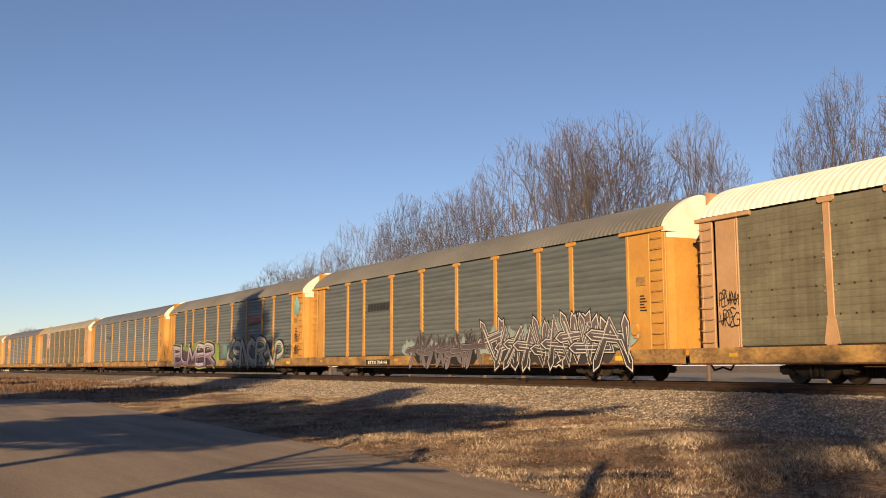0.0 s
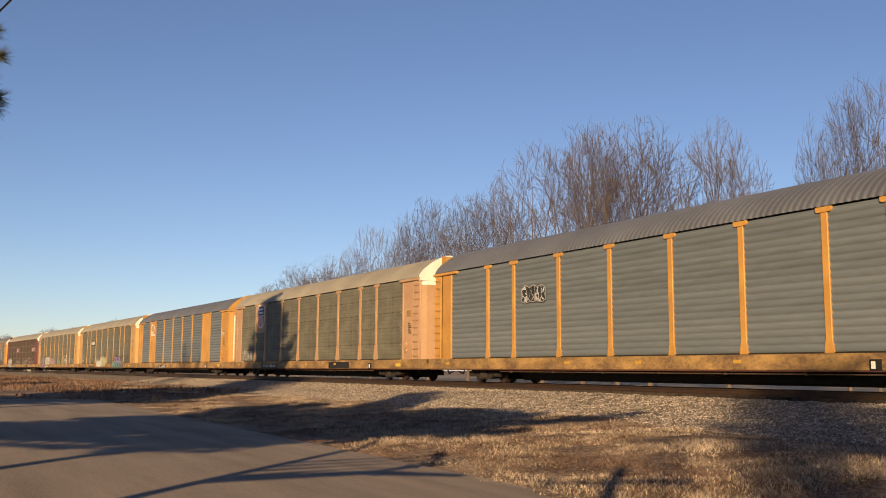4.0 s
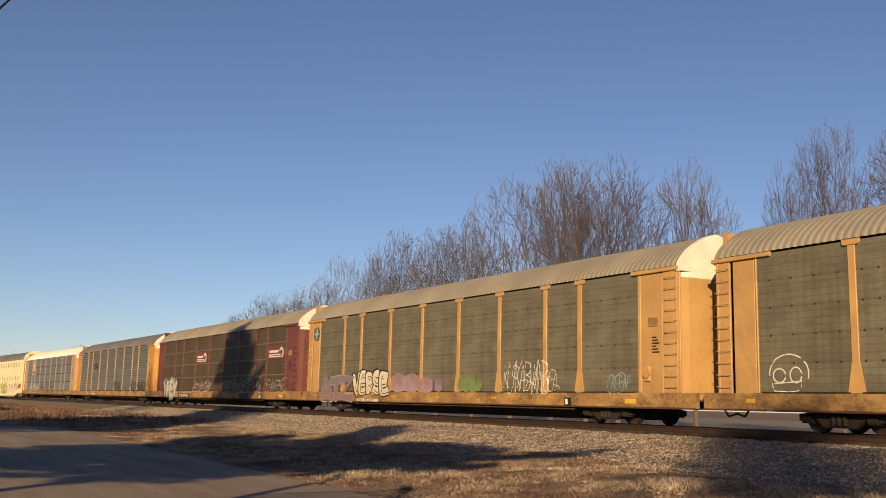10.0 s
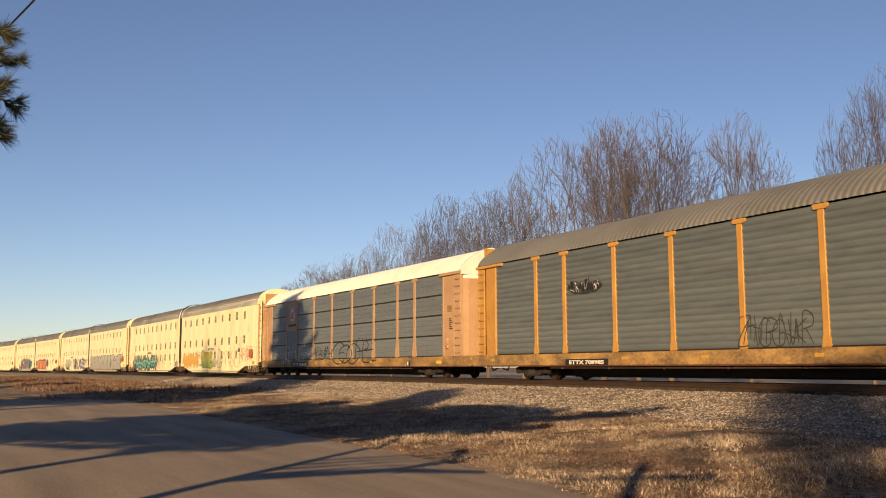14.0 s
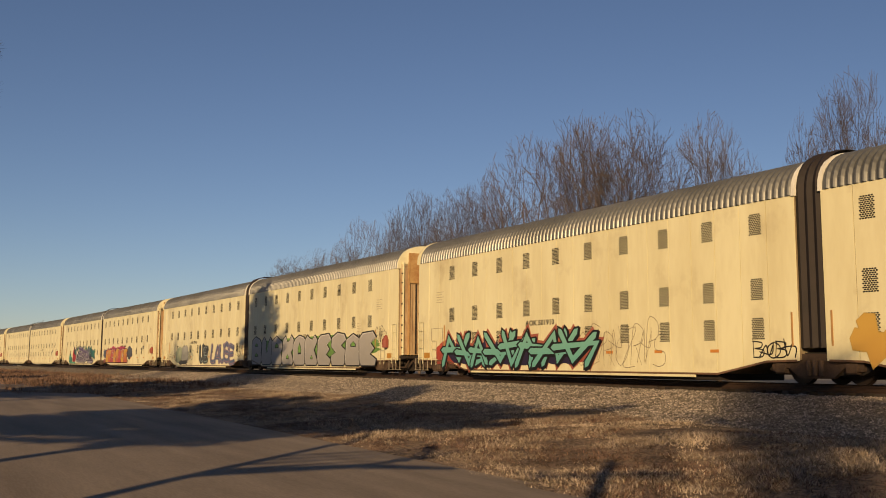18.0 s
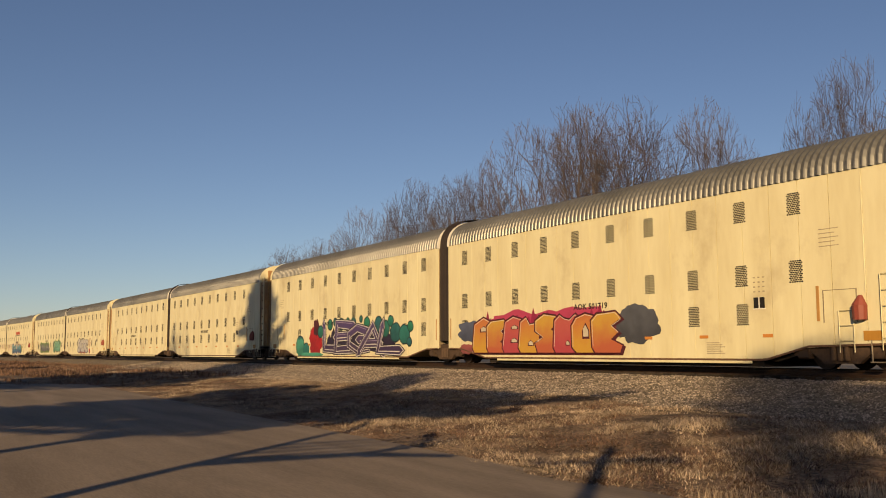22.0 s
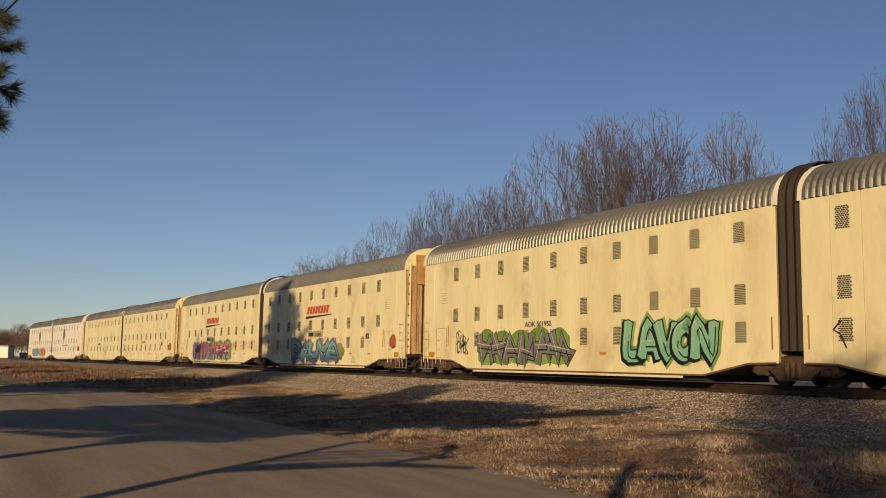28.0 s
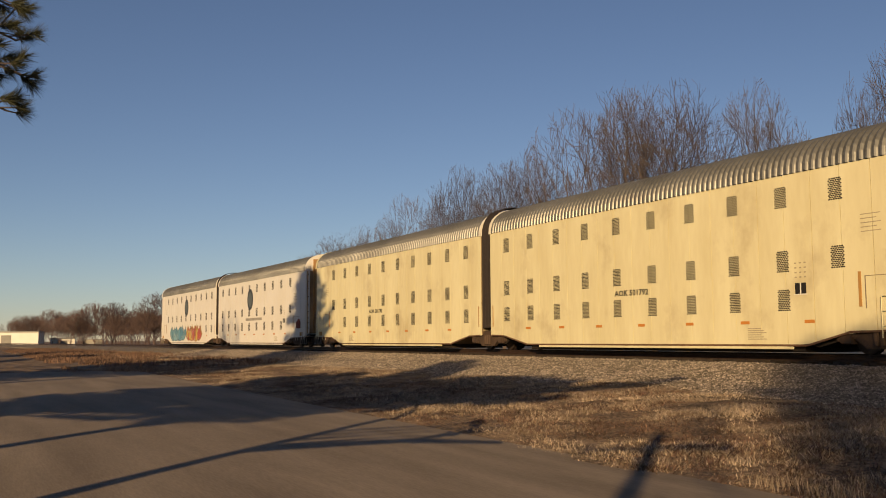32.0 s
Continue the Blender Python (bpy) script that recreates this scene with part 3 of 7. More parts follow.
def tree(kind, x, y, h, turn=0, wide=0.18, label="tall bare grey-brown deciduous tree in winter", group="bare trees behind the line"):
    if kind not in TREES:
        TREES[kind] = bare_tree(kind[0], 14.0, kind[1], kind[2], 0.30)
    tr, tw = TREES[kind]
    e = tagged(new("tree"), label, "tree", group)
    k = h / 14.0
    e.matrix_basis = pose(x, y, land(x, y) - 0.1, 0, 0, turn) @ Matrix.Diagonal((k * wide / 0.30, k * wide / 0.30, k, 1))
    put("trunk", tr, M_BARK, e), put("crown", tw, M_TWIG, e)
    return e


TREE_KINDS = [(1, 9, 1.0), (2, 10, 1.05), (3, 8, 1.0), (4, 10, 0.95), (5, 9, 0.9)]


def woods():
    """Trees behind the line: heading, height of the top, distance from the line of the eye, kind and spread of each."""
    spots = [(121.4, 14.2, 37, 0, 0.28), (126.9, 15.3, 38, 2, 0.16), (128.4, 15.1, 39, 0, 0.16), (134.8, 15.4, 38, 1, 0.19), (139.2, 17.1, 38, 3, 0.228), (141.1, 18.2, 39, 0, 0.228),
             (143.1, 18.9, 40, 3, 0.228), (145.5, 17.8, 38, 2, 0.242), (147.8, 15.6, 37, 1, 0.228), (149.9, 15.9, 38, 4, 0.197), (152.3, 16.6, 38, 4, 0.197), (153.9, 16.0, 39, 3, 0.197),
             (155.7, 15.6, 38, 2, 0.228), (157.0, 13.4, 37, 0, 0.242), (158.4, 13.9, 38, 3, 0.272), (160.0, 13.8, 38, 1, 0.272), (161.4, 12.2, 38, 0, 0.304), (162.6, 11.0, 40, 2, 0.304)]
    for i, (az, h, y, k, wide) in enumerate(spots):
        tree(TREE_KINDS[k], y / math.tan(radians(az)), y, h, 67 * i, wide)


def brush():
    """Low russet scrub along the far side of the line, and farther woods."""
    rng = random.Random(9)
    tr, tw = bare_tree(21, 7.0, 5, 0.9, 0.42)
    for i in range(125):
        x = -170 - 190 * rng.random()
        y = track_y(x) + rng.uniform(8, 80)
        e = tagged(new("shrub"), "leafless russet scrub beside the railway", "shrub", "scrub along the line")
        e.matrix_basis = pose(x, y, land(x, y) - 0.1, 0, 0, rng.random() * 360) @ Matrix.Scale(rng.uniform(0.8, 1.5), 4)
        put("trunk", tr, M_BRUSH, e), put("crown", tw, M_BRUSH, e)


def far_sheds():
    """White shed and parked trailers far off beyond the line."""
    def shed(x, y, w, d, h, turn, m, label):
        e = tagged(new("shed"), label, "shed", "far sheds")
        e.matrix_basis = pose(x, y, 0.2, 0, 0, turn)
        put("wall", Mb().box(-w / 2, w / 2, -d / 2, d / 2, 0, h, 0.03), m, e)
        put("roof", Mb().prism([(-w / 2 - 0.2, h), (w / 2 + 0.2, h), (w / 2, h + 0.25), (-w / 2, h + 0.25)], -d / 2 - 0.2, d / 2 + 0.2), M_ROOF, e)
        put("door", Mb().box(-1.2, 1.2, -d / 2 - 0.06, -d / 2, 0, h * 0.8, 0.02), M_ROOF, e)
    shed(-262, 9.0, 15, 7, 3.6, 75, M_PALE, "low white metal shed in the distance")
    shed(-268, 22.0, 6, 2.5, 1.9, 80, M_WHITE, "small white trailer parked in the distance")
    shed(-272, 30.0, 5, 2.5, 1.6, 70, M_ROOFT, "small grey trailer parked in the distance")


def tuft(mb, rng, p, d, size, count=32, thin=0.036):
    """A fan of long needles."""
    u = d.orthogonal().normalized()
    w = d.cross(u)
    for _ in range(count):
        a, s = rng.random() * 6.28, rng.uniform(0.25, 0.95)
        n = (d * rng.uniform(0.55, 1.0) + (u * math.cos(a) + w * math.sin(a)) * s).normalized()
        q = p + n * size * rng.uniform(0.7, 1.1)
        c = n.cross(Vector((rng.random() - 0.5, rng.random() - 0.5, rng.random() - 0.5))).normalized() * size * thin
        mb.add([p + c, p - c, q], [(0, 1, 2)])


def pine(x, y, h, seed, radius, tip, label, base=0.13, cone=0.75, even=0.0, stout=0.018, full=32):
    rng = random.Random(seed)
    tr, nd = Mb(), Mb()
    tr.tube((0, 0, -0.2), (0.1, 0, h * 0.5), stout * h, stout * 0.67 * h, 9)
    tr.tube((0.1, 0, h * 0.5), (0, 0, h), stout * 0.67 * h, 0.02, 7)
    whorls = int(h / 0.42)
    for i in range(whorls):
        z = h * (base + (0.99 - base) * i / whorls)
        rr = radius * (1.05 - (i / whorls)) ** cone * (0.75 + 0.25 * max(even, math.sin(i * 2.1)))
        n = 9 if even else 7
        for k in range(n):
            a = 6.283 * k / n + i * 0.7 + rng.gauss(0, 0.2)
            ln = rr * (rng.uniform(0.9, 1.04) if even else rng.uniform(0.5, 1.25))
            d = Vector((math.cos(a), math.sin(a), 0.16))
            p0 = Vector((0, 0, z))
            p1 = p0 + d * ln
            tr.tube(p0, p1, 0.03 + 0.008 * ln, 0.01, 4, False)
            m = max(2, int(ln / 0.34))
            for j in range(m):
                u = 0.3 + 0.7 * (j + 1) / m
                q = p0 + d * ln * u
                for s in (-1, 1):
                    b = a + s * rng.uniform(0.4, 1.2)
                    dd = Vector((math.cos(b), math.sin(b), rng.uniform(0.1, 0.9))).normalized()
                    q1 = q + dd * rng.uniform(0.2, 0.5)
                    tr.tube(q, q1, 0.009, 0.006, 3, False)
                    tuft(nd, rng, q1 - dd * 0.12, dd, tip, full)
                    tuft(nd, rng, q + dd * 0.08, dd, tip * 0.9, full)
            tuft(nd, rng, p1, (d + Vector((0, 0, 0.3))).normalized(), tip, full)
    e = tagged(new("pine_tree"), label, "pine tree", "pines beside the road")
    e.matrix_basis = pose(x, y, -0.03)
    put("trunk", raw(tr, "trunk"), M_BARK, e), put("needles", raw(nd, "needles"), M_NEEDLE, e)
    return e


def utility_pole(x, y, h, turn, arm=2.2, label="weathered brown timber utility pole with a crossarm"):
    e = tagged(new("utility_pole"), label, "utility pole", "utility poles beside the road")
    e.matrix_basis = pose(x, y, -0.05, 0, 0, turn)
    put("pole", Mb().tube((0, 0, -0.3), (0, 0, h), 0.17, 0.11, 12), M_POLE, e)
    put("crossarm", Mb().box(-arm / 2, arm / 2, 0.1, 0.2, h - 0.75, h - 0.62, 0.015), M_POLE, e)
    for s in (-0.9, -0.45, 0.45, 0.9):
        put("insulator", shape("insulator", lambda b: b.tube((0, 0, 0), (0, 0, 0.06), 0.04, 0.05, 8).tube((0, 0, 0.06), (0, 0, 0.14), 0.035, 0.02, 8)), M_WHITE, e, (s * arm / 2, 0.15, h - 0.62))
    return e


def wire(a, b, sag, r=0.02):
    mb = Mb()
    a, b = Vector(a), Vector(b)
    pts = [a.lerp(b, i / 24) - Vector((0, 0, sag * 4 * (i / 24) * (1 - i / 24))) for i in range(25)]
    side = (b - a).cross(Vector((0, 0, 1))).normalized()
    mb.v = [tuple(p + (side * math.cos(k * 1.2566) + Vector((0, 0, math.sin(k * 1.2566)))) * r) for p in pts for k in range(5)]
    mb.f = [(i * 5 + k, i * 5 + (k + 1) % 5, i * 5 + 5 + (k + 1) % 5, i * 5 + 5 + k) for i in range(24) for k in range(5)]
    tagged(put("overhead_wire", mb, M_WIRE), "black overhead utility wire strung above the road", "wire", "overhead wires")


def roadside():
    pine(-14.0, -6.8, 9.0, 3, 4.4, 0.32, "rounded dark green pine beside the road", 0.38, 0.6, 0.9)
    pine(-4.6, -9.6, 13.0, 14, 2.5, 0.34, "dark green pine beside the road", 0.45, 0.5)
    pine(-37.0, -7.6, 9.6, 15, 5.4, 0.40, "broad dark green pine beside the road", 0.30, 0.5)
    pine(-28.0, -9.0, 18.9, 4, 5.2, 0.36, "tall dark green pine beside the road", 0.40, 0.62)
    pine(-64.0, -13.0, 11.0, 25, 4.6, 0.40, "broad dark green pine beside the road", 0.25, 0.6)
    pine(-84.0, -15.0, 12.5, 26, 5.0, 0.42, "broad dark green pine beside the road", 0.25, 0.6)
    near = pine(-4.05, -5.0, 9.2, 8, 4.85, 0.36, "high-crowned dark green pine beside the road", 0.71, 0.9)
    put("dead_limb", Mb().tube((0, 0, 3.85), (1.0, 1.5, 4.3), 0.15, 0.12, 7).tube((1.0, 1.5, 4.3), (1.9, 2.7, 4.3), 0.12, 0.06, 7).tube((1.0, 1.5, 4.3), (1.2, 2.6, 5.0), 0.08, 0.03, 6), M_BARK, near, None, "bare broken lower limb")
    rng = random.Random(77)
    for ey, ez, n in ((5.16, 3.76, 18), (5.20, 3.54, 12), (5.24, 3.32, 20), (5.16, 3.08, 14), (4.98, 2.84, 8)):
        tip, root = Vector((-2.45, ey, ez)), Vector((0.0, 0.1, ez + 0.9))
        bend = root.lerp(tip, 0.72) + Vector((0, 0, 0.12))
        tw, nd = Mb(), Mb()
        tw.tube(root, bend, 0.055, 0.022, 7).tube(bend, tip, 0.022, 0.007, 6)
        along = (tip - bend).normalized()
        for i in range(n):
            q = bend.lerp(tip, 0.60 + 0.40 * i / (n - 1))
            d = (along * rng.uniform(0.4, 1.0) + Vector((rng.uniform(-0.5, 0.5), rng.uniform(-0.2, 0.5), rng.uniform(-0.5, 0.75)))).normalized()
            e = q + d * rng.uniform(0.06, 0.20)
            tw.tube(q, e, 0.006, 0.004, 4)
            tuft(nd, rng, e - d * 0.02, d, 0.12, 60, 0.02)
            tuft(nd, rng, e - d * 0.05, d, 0.11, 60, 0.02)
        put("bough", raw(tw, "bough"), M_BARK, near, None, "long drooping lower bough")
        put("needle_spray", raw(nd, "needle_spray"), M_NEEDLE, near, None, "fans of dark green needles")["kind"] = "stuff"
    tree(TREE_KINDS[2], 16.4, -11.0, 15.0, 40, 0.24, "bare grey-brown tree beside the road", "bare trees beside the road")
    pine(15.6, -10.0, 14.9, 6, 3.2, 0.24, "thin-crowned dark green pine beside the road", 0.72, 0.4, full=5)
    pine(13.6, -10.0, 11.2, 18, 1.5, 0.24, "slim dark green pine beside the road", 0.52, 0.5, full=6)
    pine(18.6, -10.0, 11.6, 19, 2.1, 0.26, "slim dark green pine beside the road", 0.5, 0.5, full=3)
    tree(TREE_KINDS[0], -52.0, -4.6, 15.0, 30, 0.19, "bare grey-brown tree beside the road", "bare trees beside the road")
    tree(TREE_KINDS[1], -88.0, -24.0, 14.0, 90, 0.21, "bare grey-brown tree beside the road", "bare trees beside the road")
    utility_pole(4.4, -5.2, 6.8, 48)
    utility_pole(-45.0, -4.3, 9.6, 100)
    utility_pole(24.0, 9.2, 9.6, 100)
    wire((-45.0, -4.3, 8.6), (24.0, 9.2, 8.6), 0.5)
    wire((-45.0, -4.9, 8.9), (24.0, 8.6, 8.9), 0.5)


# ---- the train ----
RACK_PITCH = 28.85
POSTS = (1.45, 4.4, 6.3, 9.25, 12.15, 15.1, 18.0, 20.85, 22.75, 25.6)


def head(t):
    """How far the train has come along the line."""
    u = (t - 16) / 16
    return 259.58 + 16 * (17.699 * u + 0.2127 * u * u + 0.0055 * u ** 3)


def wheelset(b, r):
    b.tube((0, -0.86, 0), (0, 0.86, 0), 0.07, 0.07, 8)
    for s in (-1, 1):
        b.tube((0, s * 0.70, 0), (0, s * 0.73, 0), r + 0.025, r + 0.025, 20)
        b.tube((0, s * 0.73, 0), (0, s * 0.83, 0), r, r - 0.008, 20)
        b.tube((0, s * 0.83, 0), (0, s * 0.87, 0), r * 0.4, r * 0.35, 12)


def sideframe(b):
    b.prism([(-1.15, 0.30), (-1.15, 0.47), (-0.75, 0.53), (-0.45, 0.66), (0.45, 0.66), (0.75, 0.53), (1.15, 0.47), (1.15, 0.30), (0.98, 0.28), (0.70, 0.36), (0.42, 0.14), (-0.42, 0.14), (-0.70, 0.36), (-0.98, 0.28)], -0.07, 0.07)
    for s in (-0.9, 0.9):
        b.box(s - 0.13, s + 0.13, -0.13, 0.13, 0.24, 0.46, 0.03)
    for s in (-0.16, 0, 0.16):
        b.tube((s, -0.1, 0.2), (s, -0.1, 0.52), 0.06, 0.06, 8)


def truck(parent, x, r=0.36):
    """A four-wheel truck: two wheelsets, two side frames, a bolster."""
    big = r > 0.4
    t = put("truck", shape("bolster", lambda b: b.box(-0.18, 0.18, -1.15, 1.15, 0.36, 0.56, 0.04)), M_GRIME, parent, (x, 0, 0))
    put("brake_beam", shape("brake_beam", lambda b: b.box(-1.25, -0.2, -0.62, 0.62, 0.16, 0.52, 0.05).box(0.2, 1.25, -0.62, 0.62, 0.16, 0.52, 0.05)), M_GRIME, t)
    for s in (-0.89, 0.89):
        put("wheelset", shape(("wheelset", r), lambda b: wheelset(b, r)), M_WHEEL, t, (s, 0, r))
    for s in (-1, 1):
        put("side_frame", shape("side_frame", sideframe), M_TRUCK if big else M_GRIME, t, pose(0, s * (1.34 if big else 1.12), 0, 0, 0, 180 if s > 0 else 0) @ Matrix.Diagonal((1.22, 1.0, 1.22, 1) if big else (1.05, 1, 1.02, 1)))
    return t


def corrugated(w):
    def make(b):
        z, pr, k = 1.03, [], 0
        while z < 4.68:
            pr += [(-1.458, z), (-1.472, z + 0.035), (-1.479, z + 0.075), (-1.479, z + 0.10), (-1.472, z + 0.14), (-1.458, z + 0.175)]
            z += 0.205
        b.sweep(pr, [(-w / 2, 0, 0), (w / 2, 0, 0)])
        b.box(-w / 2, w / 2, -1.445, -1.42, 1.02, 4.74)
    return make


def lapped(w, rows, rib):
    def make(b):
        h = 3.7 / rows
        pr = []
        for i in range(rows):
            for k in range(4):
                z = 1.03 + h * (i + k / 4)
                o = 0.012 * (1 - k / 4)
                pr += [(-1.464 - o, z), (-1.472 - o, z + 0.04), (-1.466 - o, z + h / 4 - 0.02)]
        pr.append((-1.460, 4.73))
        n = max(2, int(w / rib))
        st = []
        for k in range(n):
            x = -w / 2 + w * k / n
            st += [(x, 0, 0), (x + 0.3 * w / n, -0.004, 0), (x + 0.7 * w / n, -0.004, 0)]
        st.append((w / 2, 0, 0))
        b.sweep(pr, st)
    return make


def plain_side(w):
    return lambda b: b.box(-w / 2, w / 2, -1.475, -1.42, 1.02, 4.74, 0.01)


def rivets(w, rows, xs):
    def make(b):
        h = 3.7 / rows
        for i in range(1, rows):
            for u in xs:
                b.box(w * u - 0.02, w * u + 0.02, -1.492, -1.47, 1.03 + i * h - 0.022, 1.03 + i * h + 0.022)
    return make


def arch(eave, top, n=9, k=1.0):
    """Half outline of a roof, from the near eave over to the far one: (y, z)."""
    out = []
    for i in range(2 * n + 1):
        a = math.pi * i / (2 * n)
        c, s = math.cos(a), math.sin(a)
        out.append((-1.5 * math.copysign(abs(c) ** k, c), eave + (top - eave) * abs(s) ** k))
    return out


def ribbed_roof(x0, x1, eave, top, pitch, deep):
    def make(b):
        pr = arch(eave, top, 9, 0.85 if top > 6 else 1.4)
        n = int((x1 - x0) / pitch)
        vs, st = [], []
        for k in range(n):
            a = x0 + (x1 - x0) * k / n
            w = (x1 - x0) / n
            st += [(a, 0), (a + 0.26 * w, 0), (a + 0.36 * w, 0.6), (a + 0.5 * w, 0.95), (a + 0.7 * w, 1), (a + 0.88 * w, 0.6)]
        st.append((x1, 0))
        m = len(pr)
        for x, up in st:
            g = deep * up
            vs += [(x, y * (1 + g / 1.5), z + g * (z - eave + 0.25) / (top - eave)) for y, z in pr]
        b.add(vs, [(k * m + i, (k + 1) * m + i, (k + 1) * m + i + 1, k * m + i + 1) for k in range(len(st) - 1) for i in range(m - 1)])
    return make


def arch_plate(x0, x1, z0, eave, top, grow):
    def make(b):
        pr = [(y * (1 + grow / 1.5), z + grow * (z - eave) / (top - eave)) for y, z in arch(eave, top, 9, 0.85 if top > 6 else 1.4)]
        pr = [(-1.5 - grow, z0)] + pr + [(1.5 + grow, z0)]
        n = len(pr)
        b.add([(x, y, z) for x in (x0, x1) for y, z in pr], [(i, (i + 1) % n, n + (i + 1) % n, n + i) for i in range(n)] + [tuple(range(n)), tuple(range(2 * n - 1, n - 1, -1))])
    return make


def bowed(z0, z1, bow, w=1.45, thick=0.05):
    def make(b):
        pts = [(-w + 2 * w * i / 12) for i in range(13)]
        vs = []
        for off in (0, -thick):
            for z in (z0, z1):
                vs += [(bow * (1 - (y / w) ** 2) ** 0.6 + off, y, z) for y in pts]
        fs = []
        for i in range(12):
            fs += [(i, i + 1, 14 + i, 13 + i), (26 + i, 39 + i, 40 + i, 27 + i), (i, 26 + i, 27 + i, i + 1), (13 + i, 14 + i, 40 + i, 39 + i)]
        fs += [(0, 13, 39, 26), (12, 38, 51, 25)]
        b.add(vs, fs)
    return make


def rail_ladder(w, z0, z1, n):
    def make(b):
        for s in (-w / 2, w / 2):
            b.tube((s, 0, z0 - 0.3), (s, 0, z1), 0.012, 0.012, 6)
        for i in range(n + 1):
            z = z0 + i * (z1 - z0) / n
            b.tube((-w / 2, 0, z), (w / 2, 0, z), 0.012, 0.012, 6)
    return make


def rung(w):
    """A bent rung iron bolted to a wall."""
    def make(b):
        b.tube((-w / 2, -0.07, 0), (w / 2, -0.07, 0), 0.011, 0.011, 6)
        for s in (-w / 2, w / 2):
            b.tube((s, -0.07, 0), (s, 0.03, 0.02), 0.011, 0.011, 6)
    return make


def post_shape(foot):
    def make(b):
        b.box(-0.105, 0.105, -1.512, -1.44, 1.3, 4.74, 0.012)
        b.prism([(-0.24, 4.66), (-0.20, 4.62), (0.20, 4.62), (0.24, 4.66), (0.24, 4.76), (-0.24, 4.76)], -1.535, -1.45)
        b.prism([(-foot, 1.0), (foot, 1.0), (0.105, 1.75 if foot > 0.16 else 1.3), (-0.105, 1.75 if foot > 0.16 else 1.3)], -1.514, -1.44)
    return make


def plate(car, x0, x1, z0, z1, m, name="plate", label="", y=-1.508, thick=0.006):
    return put(name, Mb().box(x0, x1, y, y + thick, z0, z1), m, car, None, label)


def words(text, size, m, parent, x, z, y=-1.512, offset=0.0, shear=0.0, sx=1.0, name="lettering", label="", align="LEFT"):
    """Raised lettering on the near side."""
    cu = bpy.data.curves.new("lettering", "FONT")
    cu.body, cu.size, cu.offset, cu.shear, cu.align_x = text, size, offset, shear, align
    cu.resolution_u = 2
    tmp = bpy.data.objects.new("lettering", cu)
    me = bpy.data.meshes.new_from_object(tmp)
    bpy.data.objects.remove(tmp)
    me.transform(Matrix(((sx, 0, 0, x), (0, 0, -1, y), (0, 1, 0, z), (0, 0, 0, 1))))
    return put(name, me, m, parent, None, label)


def lay(car, y):
    """Depth of a coat of paint: a little nearer on the racks, close to the wall on the long units."""
    if "unit" in car.name:
        return y if y > -1.52 else y + 0.030
    return y + 0.010


def skin(car, x, z):
    """Depth of the near side of a car at x, z."""
    if "unit" in car.name:
        return -1.5065
    if z < 1.02:
        return -1.525
    if x < 1.5 or x > 25.55:
        return -1.519
    d = min(abs(x - p) for p in POSTS)
    if d < 0.12 + 0.14 * smooth(1.75, 1.0, z):
        return -1.519
    return -1.4835


def curve_through(pts, k=5):
    out = []
    for i in range(len(pts) - 1):
        a, b, c, d = pts[max(0, i - 1)], pts[i], pts[i + 1], pts[min(len(pts) - 1, i + 2)]
        for j in range(k):
            u = j / k
            out.append(tuple(0.5 * (2 * b[q] + (c[q] - a[q]) * u + (2 * a[q] - 5 * b[q] + 4 * c[q] - d[q]) * u * u + (3 * b[q] - a[q] - 3 * c[q] + d[q]) * u ** 3) for q in (0, 1)))
    return out + [pts[-1]]


STROKE = {"I": [[(0.5, 0), (0.5, 1)]], "V": [[(0, 1), (0.5, 0), (1, 1)]], "L": [[(0.2, 1), (0.12, 0.05), (1, 0)]], "Z": [[(0.05, 0.95), (0.95, 1), (0.05, 0.05), (1, 0)]]}
STROKE["A"] = [[(0, 0), (0.45, 1), (1, 0)], [(0.2, 0.35), (0.8, 0.35)]]
STROKE["B"] = [[(0.12, 0), (0.08, 1)], [(0, 0.98), (0.72, 0.88), (0.68, 0.6), (0.2, 0.53)], [(0.2, 0.53), (0.86, 0.42), (0.78, 0.05), (0.1, 0)]]
STROKE["C"] = [[(0.95, 0.85), (0.5, 1), (0.08, 0.7), (0.08, 0.3), (0.5, 0), (1, 0.15)]]
STROKE["D"] = [[(0.1, 0), (0.1, 1), (0.75, 0.85), (1, 0.5), (0.75, 0.1), (0.1, 0)]]
STROKE["E"] = [[(0.95, 0.95), (0.15, 1), (0.1, 0), (1, 0.05)], [(0.15, 0.5), (0.8, 0.55)]]
STROKE["G"] = [[(0.95, 0.85), (0.5, 1), (0.08, 0.7), (0.08, 0.3), (0.5, 0), (1, 0.15), (1, 0.5), (0.6, 0.5)]]
STROKE["H"] = [[(0.1, 0), (0.15, 1)], [(0.9, 0), (0.85, 1)], [(0.12, 0.5), (0.88, 0.55)]]
STROKE["J"] = [[(0.1, 0.85), (0.7, 1), (0.75, 0.2), (0.45, 0), (0.05, 0.15)]]
STROKE["K"] = [[(0.12, 0), (0.12, 1)], [(0.95, 1), (0.25, 0.5), (1, 0)]]
STROKE["M"] = [[(0, 0), (0.15, 1), (0.5, 0.35), (0.85, 1), (1, 0)]]
STROKE["N"] = [[(0.05, 0), (0.1, 1), (0.85, 0.05), (0.95, 1)]]
STROKE["O"] = [[(0.5, 1), (0.08, 0.75), (0.05, 0.3), (0.5, 0), (0.95, 0.3), (0.92, 0.75), (0.5, 1)]]
